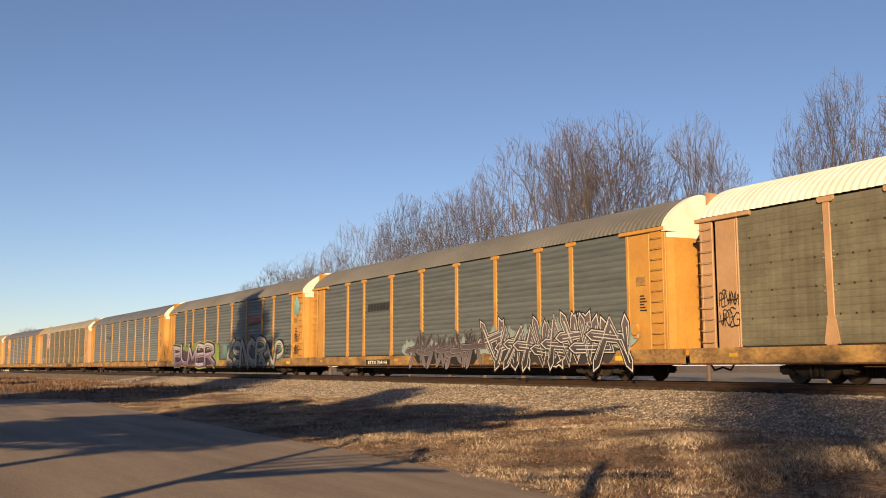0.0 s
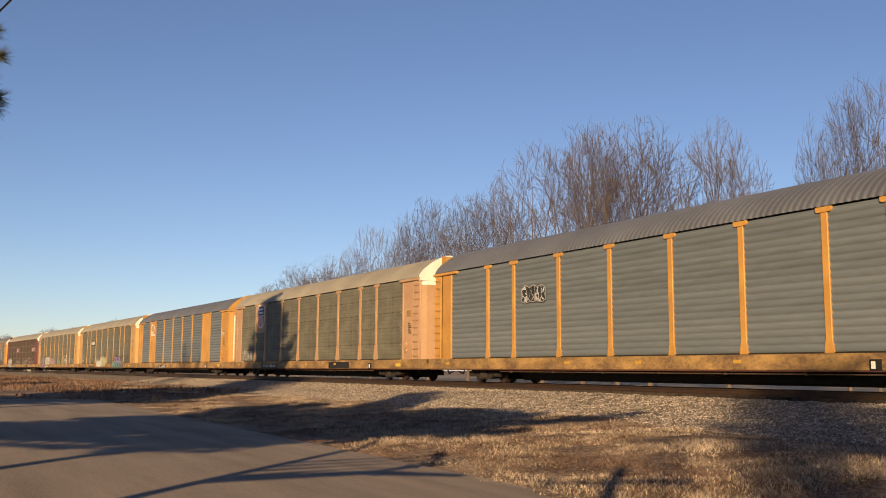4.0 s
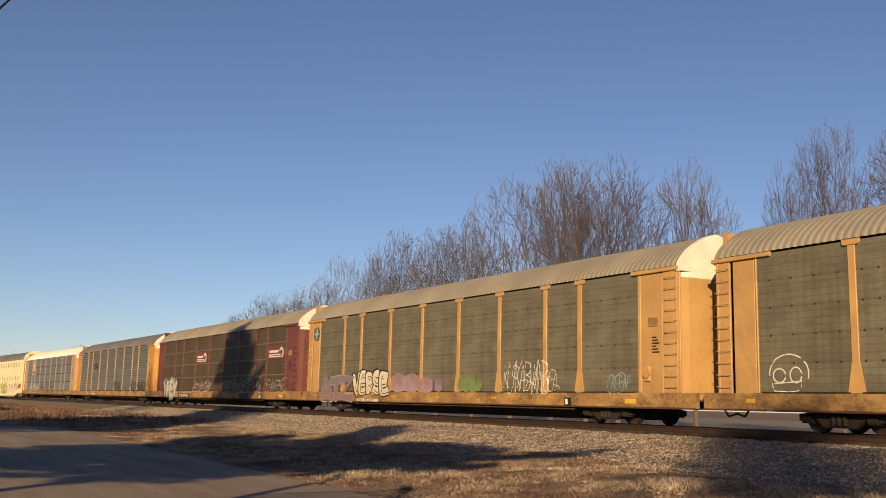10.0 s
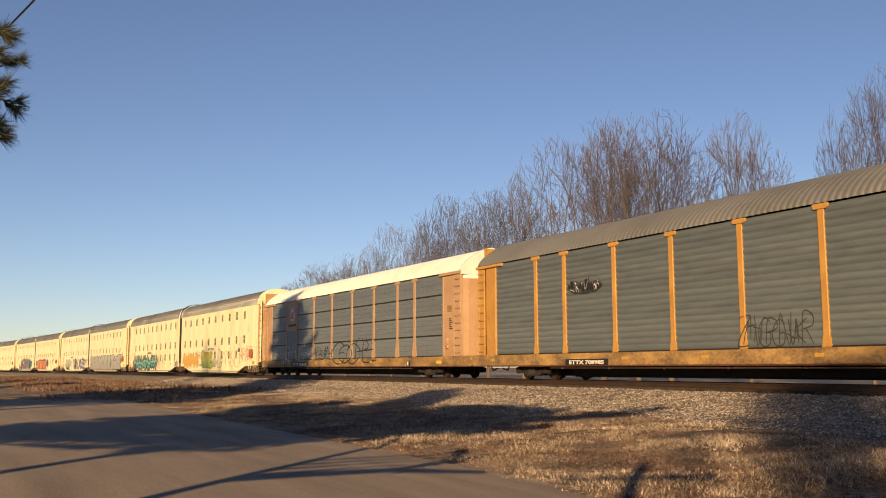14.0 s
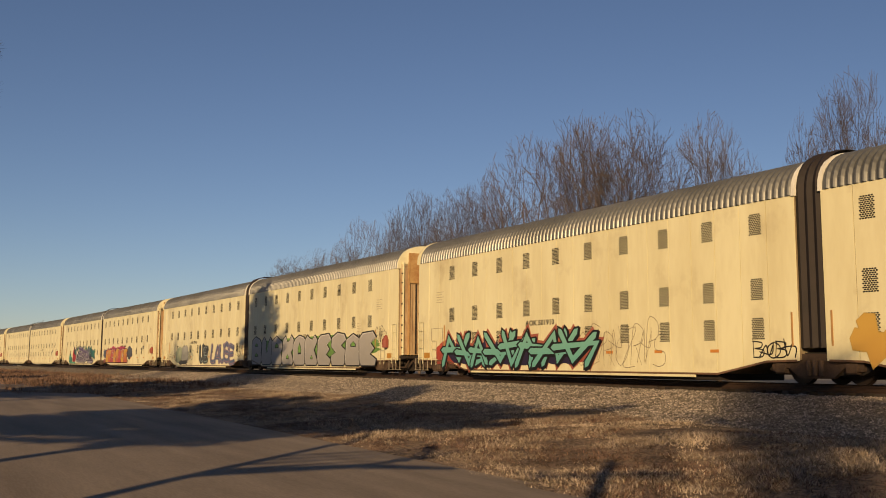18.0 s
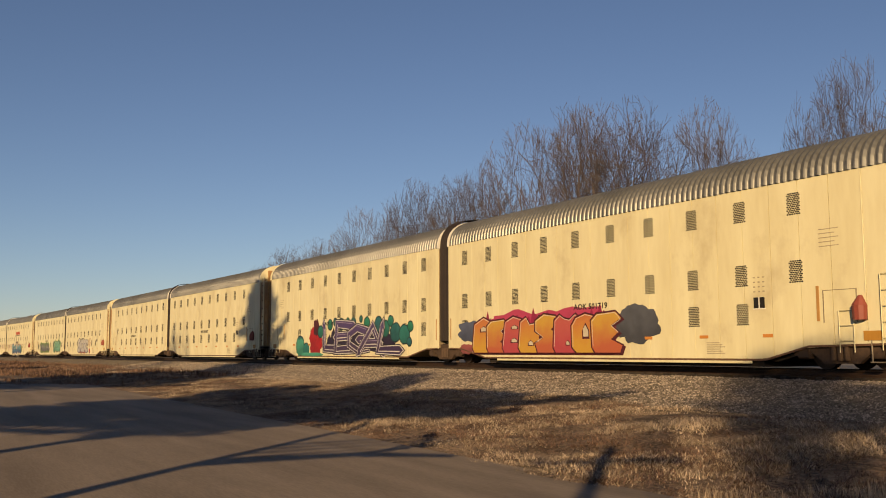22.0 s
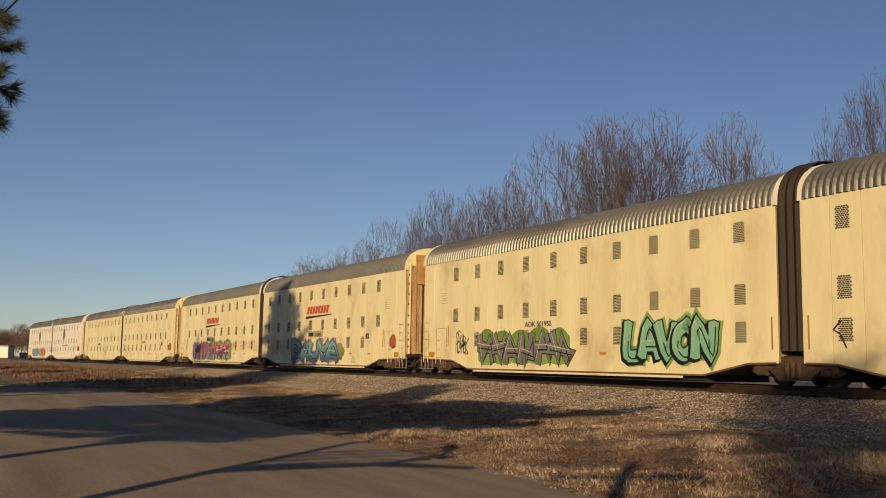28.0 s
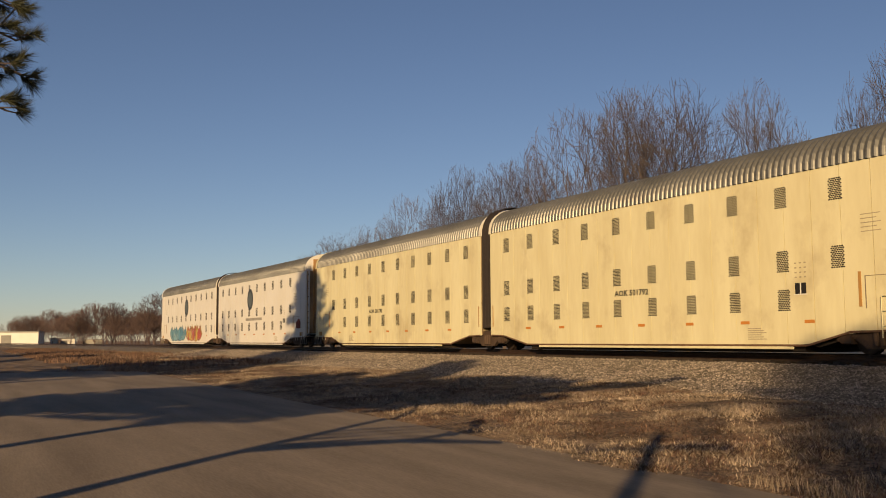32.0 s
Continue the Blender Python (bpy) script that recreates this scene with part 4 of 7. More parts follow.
STROKE["P"] = [[(0.15, 0), (0.15, 1), (0.85, 0.92), (0.9, 0.6), (0.2, 0.48)]]
STROKE["R"] = STROKE["P"] + [[(0.4, 0.5), (1, 0)]]
STROKE["S"] = [[(0.95, 0.85), (0.5, 1), (0.1, 0.8), (0.2, 0.55), (0.85, 0.45), (0.9, 0.15), (0.5, 0), (0.05, 0.12)]]
STROKE["T"] = [[(0, 0.95), (1, 1)], [(0.5, 0.97), (0.5, 0)]]
STROKE["U"] = [[(0.08, 1), (0.1, 0.25), (0.5, 0), (0.9, 0.25), (0.95, 1)]]
STROKE["W"] = [[(0, 1), (0.25, 0), (0.5, 0.7), (0.75, 0), (1, 1)]]
STROKE["X"] = [[(0, 1), (1, 0)], [(0.05, 0), (0.95, 1)]]
STROKE["Y"] = [[(0.02, 1), (0.5, 0.5), (1, 1)], [(0.5, 0.5), (0.5, 0)]]
STROKE["("] = [[(0.75, 1), (0.3, 0.65), (0.15, 0.2), (0.6, 0.0)]]
STROKE["^"] = [[(0.0, 0.15), (0.38, 0.62), (0.22, 1)], [(0.38, 0.62), (0.62, 0), (0.72, 0.85), (0.92, 0.9), (1, 0.5), (0.8, 0.3)]]


def knot(rng):
    """A letter-like figure that reads as nothing: a zigzag, a bar across it and a hook."""
    up = rng.random() < 0.5
    pts = [(rng.uniform(0, 0.2), 1.0 if up else 0.0)]
    for k in range(rng.choice((2, 3))):
        up = not up
        pts.append((min(1, pts[-1][0] + rng.uniform(0.15, 0.5)), rng.uniform(0.8, 1.0) if up else rng.uniform(0.0, 0.2)))
    v = rng.uniform(0.35, 0.65)
    return [pts, [(rng.uniform(-0.1, 0.2), v), (rng.uniform(0.8, 1.1), v + rng.uniform(-0.2, 0.2)), (rng.uniform(0.7, 1.0), rng.choice((0.05, 0.95)))]]


def strip(mb, pts, w, depth, tip=0.0, flare=1.15):
    """A flat brush stroke with mitred bends; depth is a number or a function of x and z; tip: pointed ends."""
    n = len(pts)
    at = depth if callable(depth) else (lambda x, z: depth)
    dirs = []
    for (ax, az), (bx, bz) in zip(pts, pts[1:]):
        q = math.hypot(bx - ax, bz - az) or 1.0
        dirs.append(((bx - ax) / q, (bz - az) / q))
    le, ri = [], []
    for i, (x, z) in enumerate(pts):
        a, b = dirs[max(0, i - 1)], dirs[min(n - 2, i)]
        tx, tz = a[0] + b[0], a[1] + b[1]
        q = math.hypot(tx, tz) or 1.0
        tx, tz = tx / q, tz / q
        k = w / max(0.62, tx * b[0] + tz * b[1]) * (flare if i in (0, n - 1) else 1.0)
        e = (-1 if i == 0 else 1 if i == n - 1 else 0) * w * 0.5
        for side, sg in ((le, 1), (ri, -1)):
            px, pz = x - tz * k * sg + tx * e, z + tx * k * sg + tz * e
            side.append((px, at(px, pz), pz))
    mb.add(le + ri, [(i, i + 1, n + i + 1, n + i) for i in range(n - 1)])
    if tip:
        for i, sg in ((0, -1), (n - 1, 1)):
            d = dirs[0] if i == 0 else dirs[-1]
            px, pz = pts[i][0] + d[0] * sg * w * (0.5 + tip * 1.6), pts[i][1] + d[1] * sg * w * (0.5 + tip * 1.6)
            mb.add([le[i], ri[i], (px, at(px, pz), pz)], [(0, 1, 2)])


def piece(car, text, x0, x1, z0, z1, w, fill, edge, low=None, outer=None, halo=None, gleam=None, block=None, seed=0, rounded=True, over=1.25, tip=0.0, rim=0.05, sway=1.0, back=None, peak=0.0, label="spray-painted graffiti letter"):
    """Painted letters of thick strokes, each over its neighbour: outer glow, block shade, outline, fill and gleam. A star in the text is a figure that cannot be read."""
    rng = random.Random(seed)
    base = -1.5072 if "unit" in car.name else -1.5300
    n, h = len(text), z1 - z0
    cell = (x1 - x0) / n
    fm = graded(low or tuple(c * 0.8 for c in fill), fill, z0 + 0.1 * h, z1 - 0.1 * h, 0.14)
    glow, g = Mb(), 0
    if back:
        put("graffiti_ground", crown(x0 + 0.1, x1 - 0.1, z0 + 0.02, z1 - 0.16 * h, n + 1, seed, 0.0, base - 0.0035, not rounded), graded(tuple(c * 0.8 for c in back), back, z0, z1, 0.4), car, None, "solid sprayed ground of the graffiti")
    for i, ch in enumerate(text):
        if ch == " ":
            continue
        lean, dz, tall, tilt = rng.uniform(-0.16, 0.2) * sway, rng.uniform(-0.05, 0.05) * sway, 1 + rng.uniform(-0.12, 0.06) * sway, rng.uniform(-0.12, 0.12) * sway
        cx = x0 + (i + 0.5) * cell
        paths = []
        for st in knot(rng) if ch == "*" else STROKE[ch]:
            p = [(cx + (u - 0.5) * (cell * over - 1.6 * w) + lean * (v - 0.5) * h, z0 + w + (h - 2 * w) * (max(0, v + dz) * tall + tilt * (u - 0.5) * v + peak * v * (0.5 - abs(u - 0.5)))) for u, v in st]
            paths.append(curve_through(p, 4) if rounded and len(p) > 2 else p)
        y = base - 0.005 - 0.0022 * i
        layers = [("graffiti_block", block and paint(edge), w + rim, 0.0, block or (0, 0), "block shade of a graffiti letter"), ("graffiti_rim", outer and paint(outer), w + rim * 2.1, 0.0002, (0, 0), "outer line of a graffiti letter"),
                  ("graffiti_outline", paint(edge), w + rim, 0.0006, (0, 0), "outline of a graffiti letter"), ("graffiti_letter", fm, w, 0.0011, (0, 0), label)]
        for nm, m, ww, dy, (ox, oz), lb in layers:
            if m:
                mb = Mb()
                for k, p in enumerate(paths):
                    strip(mb, [(x + ox, z + oz) for x, z in p], ww, y - dy - 0.0001 * k, tip)
                put(nm, raw(mb, nm), m, car, None, lb)
        if gleam:
            mb = Mb()
            for k, p in enumerate(paths):
                strip(mb, [(x - 0.5 * w, z + 0.6 * w) for x, z in p[: max(2, int(len(p) * 0.55))]], max(0.010, w * 0.07), y - 0.0017 - 0.0001 * k)
            put("graffiti_gleam", raw(mb, "gleam"), paint(gleam), car, None, "thin gleams on a graffiti letter")["kind"] = "stuff"
            mb = Mb()
            for k, p in enumerate(paths):
                strip(mb, [(x + 0.42 * w, z - 0.38 * w) for x, z in p[int(len(p) * 0.25):]], max(0.012, w * 0.13), y - 0.0016 - 0.0001 * k, 1.0)
            put("graffiti_shade", raw(mb, "shade"), paint(edge), car, None, "dark inner lines of a graffiti letter")["kind"] = "stuff"
        for p in paths:
            strip(glow, p, w + rim + 0.10, base - 0.00015 * g)
            g += 1
    if halo:
        put("graffiti_haze", raw(glow, "haze"), graded(tuple(c * 0.8 for c in halo), halo, z0, z1, 0.5), car, None, "hazy sprayed background")["kind"] = "stuff"


# Broad letters cut like gems: an outline, and the small counters cut into it, in a unit square.
GEM = {"B": ([(0.1, 0), (0.86, 0), (1, 0.16), (0.93, 0.45), (1, 0.72), (0.82, 0.9), (0.42, 1), (0.08, 0.86), (0, 0.15)], [(0.34, 0.64, 0.64, 0.76), (0.34, 0.28, 0.64, 0.42)]),
       "U": ([(0.14, 0), (0.86, 0), (1, 0.15), (0.97, 0.84), (0.8, 1), (0.64, 0.82), (0.56, 0.48), (0.42, 0.46), (0.40, 0.86), (0.22, 1), (0.04, 0.86), (0, 0.15)], []),
       "P": ([(0.1, 0), (0.9, 0), (1, 0.2), (0.86, 0.42), (1, 0.56), (0.97, 0.8), (0.48, 1), (0.06, 0.82), (0, 0.15)], [(0.34, 0.58, 0.66, 0.76)]),
       "H": ([(0.1, 0), (0.9, 0), (1, 0.15), (0.8, 0.42), (0.98, 0.55), (1, 0.84), (0.8, 1), (0.62, 0.80), (0.44, 0.78), (0.3, 0.98), (0.08, 0.86), (0, 0.15)], [(0.38, 0.2, 0.6, 0.36)]),
       "O": ([(0.16, 0), (0.84, 0), (1, 0.16), (1, 0.74), (0.84, 0.92), (0.5, 1), (0.16, 0.9), (0, 0.7), (0, 0.15)], [(0.38, 0.36, 0.62, 0.76)]),
       "K": ([(0.1, 0), (0.9, 0), (1, 0.14), (0.74, 0.5), (1, 0.82), (0.82, 1), (0.6, 0.86), (0.4, 0.9), (0.24, 1), (0.04, 0.86), (0, 0.15)], [(0.46, 0.2, 0.62, 0.34)]),
       "E": ([(0.1, 0), (0.9, 0), (1, 0.2), (0.66, 0.34), (0.9, 0.5), (0.68, 0.66), (1, 0.82), (0.82, 1), (0.2, 0.96), (0, 0.8), (0, 0.15)], []),
       "S": ([(0.1, 0), (0.86, 0), (1, 0.18), (0.96, 0.46), (0.68, 0.6), (1, 0.76), (0.86, 0.94), (0.4, 1), (0.04, 0.84), (0.02, 0.56), (0.32, 0.4), (0, 0.26)], [])}


def gems(car, text, x0, x1, z0, z1, fills, low, edge, hole, gleam, seed, over=1.08, rim=0.032, block=(0.09, 0.015)):
    """Broad filled letters side by side, each outlined, with dark-edged counters and a block shade."""
    rng = random.Random(seed)
    base = -1.5072 if "unit" in car.name else -1.5300
    cell, h = (x1 - x0) / len(text), z1 - z0
    for i, ch in enumerate(text):
        y = base - 0.004 - 0.0022 * i
        a, w, tall, lean = x0 + i * cell - 0.5 * (over - 1) * cell, cell * over * rng.uniform(0.95, 1.05), h * rng.uniform(0.93, 1.03), rng.uniform(-0.05, 0.05)

        def at(u, v):
            return a + w * (u + lean * v), z0 + tall * v
        body, cuts = GEM[ch]
        ring = [at(*p) for p in body]
        fill = fills[i % len(fills)]
        put("graffiti_block", Mb().prism([(x + block[0], z + block[1]) for x, z in ring], y, y - 0.0002), paint(edge), car, None, "block shade of a graffiti letter")
        put("graffiti_letter", Mb().prism(ring, y - 0.0003, y - 0.0006), graded(low[i % len(low)], fill, z0 + 0.1 * h, z1 - 0.1 * h, 0.16), car, None, "broad spray-painted graffiti letter")
        mb = Mb()
        strip(mb, ring + ring[:2], rim, y - 0.0009)
        put("graffiti_outline", raw(mb, "outline"), paint(edge), car, None, "outline of a graffiti letter")
        for u0, v0, u1, v1 in cuts:
            m, q = (u0 + u1) / 2, (v0 + v1) / 2
            for k, nm, c in ((0, "graffiti_cut", edge), (0.28, "graffiti_counter", hole)):
                d, e = (u1 - u0) * k * 0.5, (v1 - v0) * k * 0.5
                put(nm, Mb().prism([at(u0 + d, v0 + e), at(u1 - d, v0 + e), at(u1 - d, q), at(m, v1 - e), at(u0 + d, q + e)], y - 0.0011 - 0.001 * k, y - 0.0013 - 0.001 * k), paint(c), car, None, "counter cut into a graffiti letter")
        mb = Mb()
        cx, cz = a + w / 2, z0 + tall / 2
        inner = [(cx + (x - cx) * 0.90, cz + (z - cz) * 0.92) for x, z in ring]
        strip(mb, inner[len(inner) // 2 - 1:], 0.011, y - 0.0016)
        put("graffiti_gleam", raw(mb, "gleam"), paint(gleam), car, None, "thin gleam on a graffiti letter")


def scribble(car, x0, x1, z0, z1, col, seed, loops=6, w=0.02, y=None, label="thin spray-painted scrawl", text=""):
    """A scrawled tag in thin quick strokes; without a text it reads as nothing."""
    rng = random.Random(seed)
    h = z1 - z0
    mb = Mb()
    n = len(text) or max(3, int(loops * 1.7))
    cell = (x1 - x0) / n
    k = 0
    for i in range(n):
        if text and text[i] == " ":
            continue
        lean, up, tall = rng.uniform(0.0, 0.3), rng.uniform(-0.05, 0.1), rng.uniform(0.7, 1.0)
        sts = STROKE[text[i]] if text else knot(rng) if rng.random() < 0.2 else STROKE[rng.choice("SCOUGRKNEBPHZ")]
        for st in sts:
            p = [(x0 + (i + 0.5) * cell + (u - 0.5) * cell * (1.2 if text else 1.75) + lean * (v - 0.5) * h * 0.5, z0 + h * min(1.05, max(0, up + v * tall))) for u, v in st]
            thin = w if text else w * 0.75
            off = 0.0002 * k
            strip(mb, curve_through(p, 5) if len(p) > 2 else p, thin, lambda a, b: skin(car, a, b) - off, 0.0, 0.7)
            k += 1
    put("graffiti_scrawl", raw(mb, "scrawl"), paint(col), car, None, label)["kind"] = "stuff"


def blob(car, x0, x1, z0, z1, col, seed, y=-1.537, n=56, rough=0.25, label="sprayed patch of paint", square=3.5):
    """A patch of spray paint with an uneven outline."""
    mb = Mb()
    y = lay(car, y)
    cx, cz, rx, rz = (x0 + x1) / 2, (z0 + z1) / 2, (x1 - x0) / 2, (z1 - z0) / 2
    vs = [(cx, y, cz)]
    for i in range(n):
        a = 2 * math.pi * i / n
        k = 1 + rough * (noise.noise((math.cos(a) * 2.2 + seed, math.sin(a) * 2.2, seed * 1.7)) + 0.5 * noise.noise((math.cos(a) * 7 + seed, math.sin(a) * 7, seed * 0.7)))
        c, s = math.cos(a), math.sin(a)
        g = (abs(c) ** square + abs(s) ** square) ** (-1 / square)
        vs.append((cx + rx * c * g * k, y, cz + rz * s * g * k))
    mb.add(vs, [(0, 1 + i, 1 + (i + 1) % n) for i in range(n)])
    put("graffiti_patch", raw(mb, "patch"), graded(tuple(c * 0.62 for c in col), col, z0, z1, 0.45), car, None, label)


def rack_car(s_left, label, frame_m, panel_m, roof_m, top_m, kind, skip=(), sill_m=None, seed=0):
    """A covered autorack car; x runs from its rear end, z from the rail."""
    car = tagged(new("autorack_car"), label, "autorack car", "autorack cars of the train")
    car["s"] = s_left
    C = lambda x: x
    sill_m = sill_m or M_SILL
    for s in (-1, 1):
        put("side_sill", shape("side_sill", lambda b: b.box(-0.55, 27.95, -1.52, -1.34, 0.55, 1.0, 0.02)), sill_m, car, pose(0, 0, 0) if s < 0 else pose(27.4, 0, 0, 0, 0, 180))
        put("sill_flange", shape("sill_flange", lambda b: b.box(-0.5, 27.9, -1.535, -1.36, 0.515, 0.547, 0.006)), M_FLANGE, car, pose(0, 0, 0) if s < 0 else pose(27.4, 0, 0, 0, 0, 180), "rusty red lower flange")
        for k in range(9):
            w_ = round(POSTS[k + 1] - POSTS[k] - 0.34, 2)
            # Dark strip laid on the sill top, painting the shaded gap under the panels.
            put("drain_slot", shape(("drain_slot", w_), lambda b: b.box(-w_ / 2, w_ / 2, -1.523, -1.49, 0.985, 1.025)), M_GRIME, car, pose((POSTS[k] + POSTS[k + 1]) / 2, 0, 0) if s < 0 else pose(27.4 - (POSTS[k] + POSTS[k + 1]) / 2, 0, 0, 0, 0, 180))
    put("underframe", shape("underframe", lambda b: b.box(-0.5, 27.9, -1.34, 1.34, 0.74, 0.96, 0.03)), M_GRIME, car)
    put("centre_sill", shape("centre_sill", lambda b: b.box(2, 25.4, -0.35, 0.35, 0.36, 0.745, 0.05)), M_GRIME, car)
    put("belly_beam", shape("belly_beam", lambda b: b.box(5.6, 21.8, -0.6, 0.6, 0.13, 0.75, 0.06)), M_GRIME, car)
    for i in range(5):
        put("cross_bearer", shape("cross_bearer", lambda b: b.prism([(-0.06, 0.75), (0.06, 0.75), (0.06, 0.42), (-0.06, 0.42)], -1.3, 1.3)), M_GRIME, car, (6.5 + 3.6 * i, 0, 0))
    put("brake_reservoir", shape("brake_reservoir", lambda b: b.tube((0, -0.9, 0.55), (1.1, -0.9, 0.55), 0.2, 0.2, 12)), M_GRIME, car, (15.6, 0, 0))
    put("brake_pipe", shape("brake_pipe", lambda b: [b.tube((5.2, -1.42, 0.46), (22.4, -1.42, 0.45), 0.02, 0.02, 6)] + [b.box(x - 0.03, x + 0.03, -1.45, -1.38, 0.42, 0.53) for x in (6.0, 8.8, 11.6, 14.4, 17.2, 20.0)] and None), M_TRUCK, car)
    for x in (3.65, 23.75):
        truck(car, x)
    for x, r in ((27.9, 0), (-0.5, 180)):
        put("coupler", shape("coupler", lambda b: b.box(0, 0.62, -0.09, 0.09, 0.6, 0.8, 0.02).box(0.5, 0.75, -0.16, 0.12, 0.56, 0.86, 0.03)), M_GRIME, car, pose(x, 0, 0, 0, 0, r))
        put("air_hose", shape("air_hose", lambda b: b.tube((0, -0.4, 0.7), (0.3, -0.42, 0.35), 0.03, 0.03, 6).tube((0.3, -0.42, 0.35), (0.6, -0.35, 0.45), 0.03, 0.03, 6)), M_BLACK, car, pose(x, 0, 0, 0, 0, r))
    put("roof", shape("rack_roof", ribbed_roof(0.0, 27.4, 4.78, 5.80, 0.23, 0.020)), roof_m, car)
    for i in range(9):
        a, b_ = POSTS[i], POSTS[i + 1]
        w = round(b_ - a, 2)
        make = corrugated(w) if kind == "corrugated" else lapped(w, 4 if kind == "slab" else 5, 0.42 if kind == "slab" else 0.24)
        me = shape(("side_panel", kind, w), make)
        if i not in skip:
            put("side_panel", me, panel_m, car, ((a + b_) / 2, 0, 0))
            if kind == "lapped":
                put("riveting", shape(("riveting", w), rivets(w, 5, (-0.36, -0.12, 0.12, 0.36))), M_GRIME, car, ((a + b_) / 2, 0, 0))["kind"] = "stuff"
        else:
            put("blank_panel", shape(("blank_panel", w), lambda b: b.box(-w / 2, w / 2, -1.49, -1.42, 1.02, 4.74, 0.01)), frame_m, car, ((a + b_) / 2, 0, 0))
        put("far_panel", shape(("far_panel", w), plain_side(w)), panel_m, car, pose((a + b_) / 2, 0, 0, 0, 0, 180))
    if kind == "slab":
        for i in range(9):
            if i == 1 and panel_m is M_CLEAN:
                continue
            w = round(POSTS[i + 1] - POSTS[i] - 0.22, 2)
            for k in (1, 2, 3):
                put("joint_strip", shape(("joint_strip", w), lambda b: b.box(-w / 2, w / 2, -1.492, -1.47, -0.035, 0.035, 0.006)), paint((0.16, 0.135, 0.10)) if frame_m is M_RED else M_BLACK, car, ((POSTS[i] + POSTS[i + 1]) / 2, 0, 1.03 + 0.925 * k))
    if frame_m in (M_YEL3, M_RED):
        for x in POSTS[1:]:
            for z in (1.7, 2.35, 2.5, 3.2, 3.35, 4.1):
                for s in (-0.15, 0.15):
                    put("bolt_head", shape("bolt_head", lambda b: b.tube((0, -1.505, 0), (0, -1.46, 0), 0.022, 0.03, 6)), M_SEAM, car, (x + s, 0, z))
    foot = 0.15 if kind == "corrugated" else 0.24
    for x in POSTS[1:-1]:
        put("post", shape(("post", foot), post_shape(foot)), frame_m, car, (x, 0, 0))
        put("far_post", shape(("post", foot), post_shape(foot)), frame_m, car, pose(x, 0, 0, 0, 0, 180))
    for k, x in enumerate((0.0, 25.6)):
        w = 1.45 if k == 0 else 1.8
        lo = 0.55 if k == 0 else 0.06
        put("end_panel", shape(("end_panel", k), lambda b: b.box(lo + 0.05, w - (0.10 if k == 0 else 0.75), -1.485, -1.42, 1.0, 4.62, 0.01)), frame_m, car, (x, 0, 0))
        for q0, q1 in ((0.0, 0.5), (1.40, 1.45)) if k == 0 else ((0.0, 0.12), (1.1, 1.8)):
            put("ladder_panel" if q1 - q0 > 0.3 else "frame_strip", shape(("strip", k, q0), lambda b: b.box(q0, q1, -1.512, -1.44, 1.0, 4.68, 0.012)), frame_m, car, (x, 0, 0))
        put("far_end_panel", shape(("far_end_panel", w), lambda b: b.box(0, w, 1.42, 1.49, 1.0, 4.68, 0.012)), frame_m, car, (x, 0, 0))
        put("head_beam", shape("head_beam", lambda b: b.box(-0.1, 1.95, -1.57, -1.44, 4.64, 4.76, 0.015)), frame_m, car, (x - 0.02 if k == 0 else x - 0.15, 0, 0))
    for x in (0.25, 27.05):
        for i in range(11):
            put("ladder_rung", shape("ladder_rung", rung(0.44)), frame_m, car, (x, -1.53, 1.16 + 0.327 * i))
        put("corner_post", shape("corner_post", lambda b: b.box(-0.04, 0.04, -1.52, -1.40, 1.0, 4.7, 0.01)), frame_m, car, (x + (0.2 if x > 5 else -0.2), 0, 0))
    for x, r in ((27.4, 0), (0.0, 180)):
        put("end_door", shape("rack_door", bowed(1.0, 4.42, 0.16)), frame_m, car, pose(x, 0, 0, 0, 0, r))
        if x < 1:
            put("end_rim", shape("rack_rim", arch_plate(-0.06, 0.05, 4.6, 4.78, 5.80, 0.015)), roof_m, car, pose(x, 0, 0, 0, 0, r))
            put("end_wall", shape("rack_end_wall", bowed(4.42, 5.6, 0.10, 1.2)), frame_m, car, pose(x, 0, 0, 0, 0, r))
            put("end_sill", shape("rack_end_sill", lambda b: b.box(0.1, 0.55, -1.45, 1.45, 0.78, 0.98, 0.02)), frame_m, car, pose(x, 0, 0, 0, 0, r))
            continue
        put("door_top", shape("rack_door_top", bowed(4.42, 4.95, 0.16)), top_m, car, pose(x, 0, 0, 0, 0, r), "white upper end-door panel")
        put("hood_edge", shape("rack_hood_edge", arch_plate(-0.14, -0.10, 4.6, 4.78, 5.80, 0.045)), M_GRIME, car, pose(x, 0, 0, 0, 0, r), "dark seam behind the end hood")
        put("end_hood", shape("rack_hood", arch_plate(-0.10, 0.10, 4.6, 4.78, 5.80, 0.05)), top_m, car, pose(x, 0, 0, 0, 0, r), "white arched end hood")
        put("end_sill", shape("rack_end_sill", lambda b: b.box(0.1, 0.55, -1.45, 1.45, 0.78, 0.98, 0.02)), frame_m, car, pose(x, 0, 0, 0, 0, r))
        for s in (-0.02, 0.02):
            put("door_bar", shape("door_bar", lambda b: b.tube((0.17, 0, 1.1), (0.17, 0, 4.3), 0.018, 0.018, 6)), frame_m, car, pose(x, 0, 0, 0, 0, r) @ pose(0, s * 12, 0))
    put("hand_brake", shape("hand_brake", lambda b: b.tube((0, 0, 0), (0, -0.06, 0), 0.16, 0.16, 14).box(-0.12, 0.12, -0.02, 0.08, -0.25, 0.2, 0.02)), frame_m, car, (26.0, -1.53, 1.6))
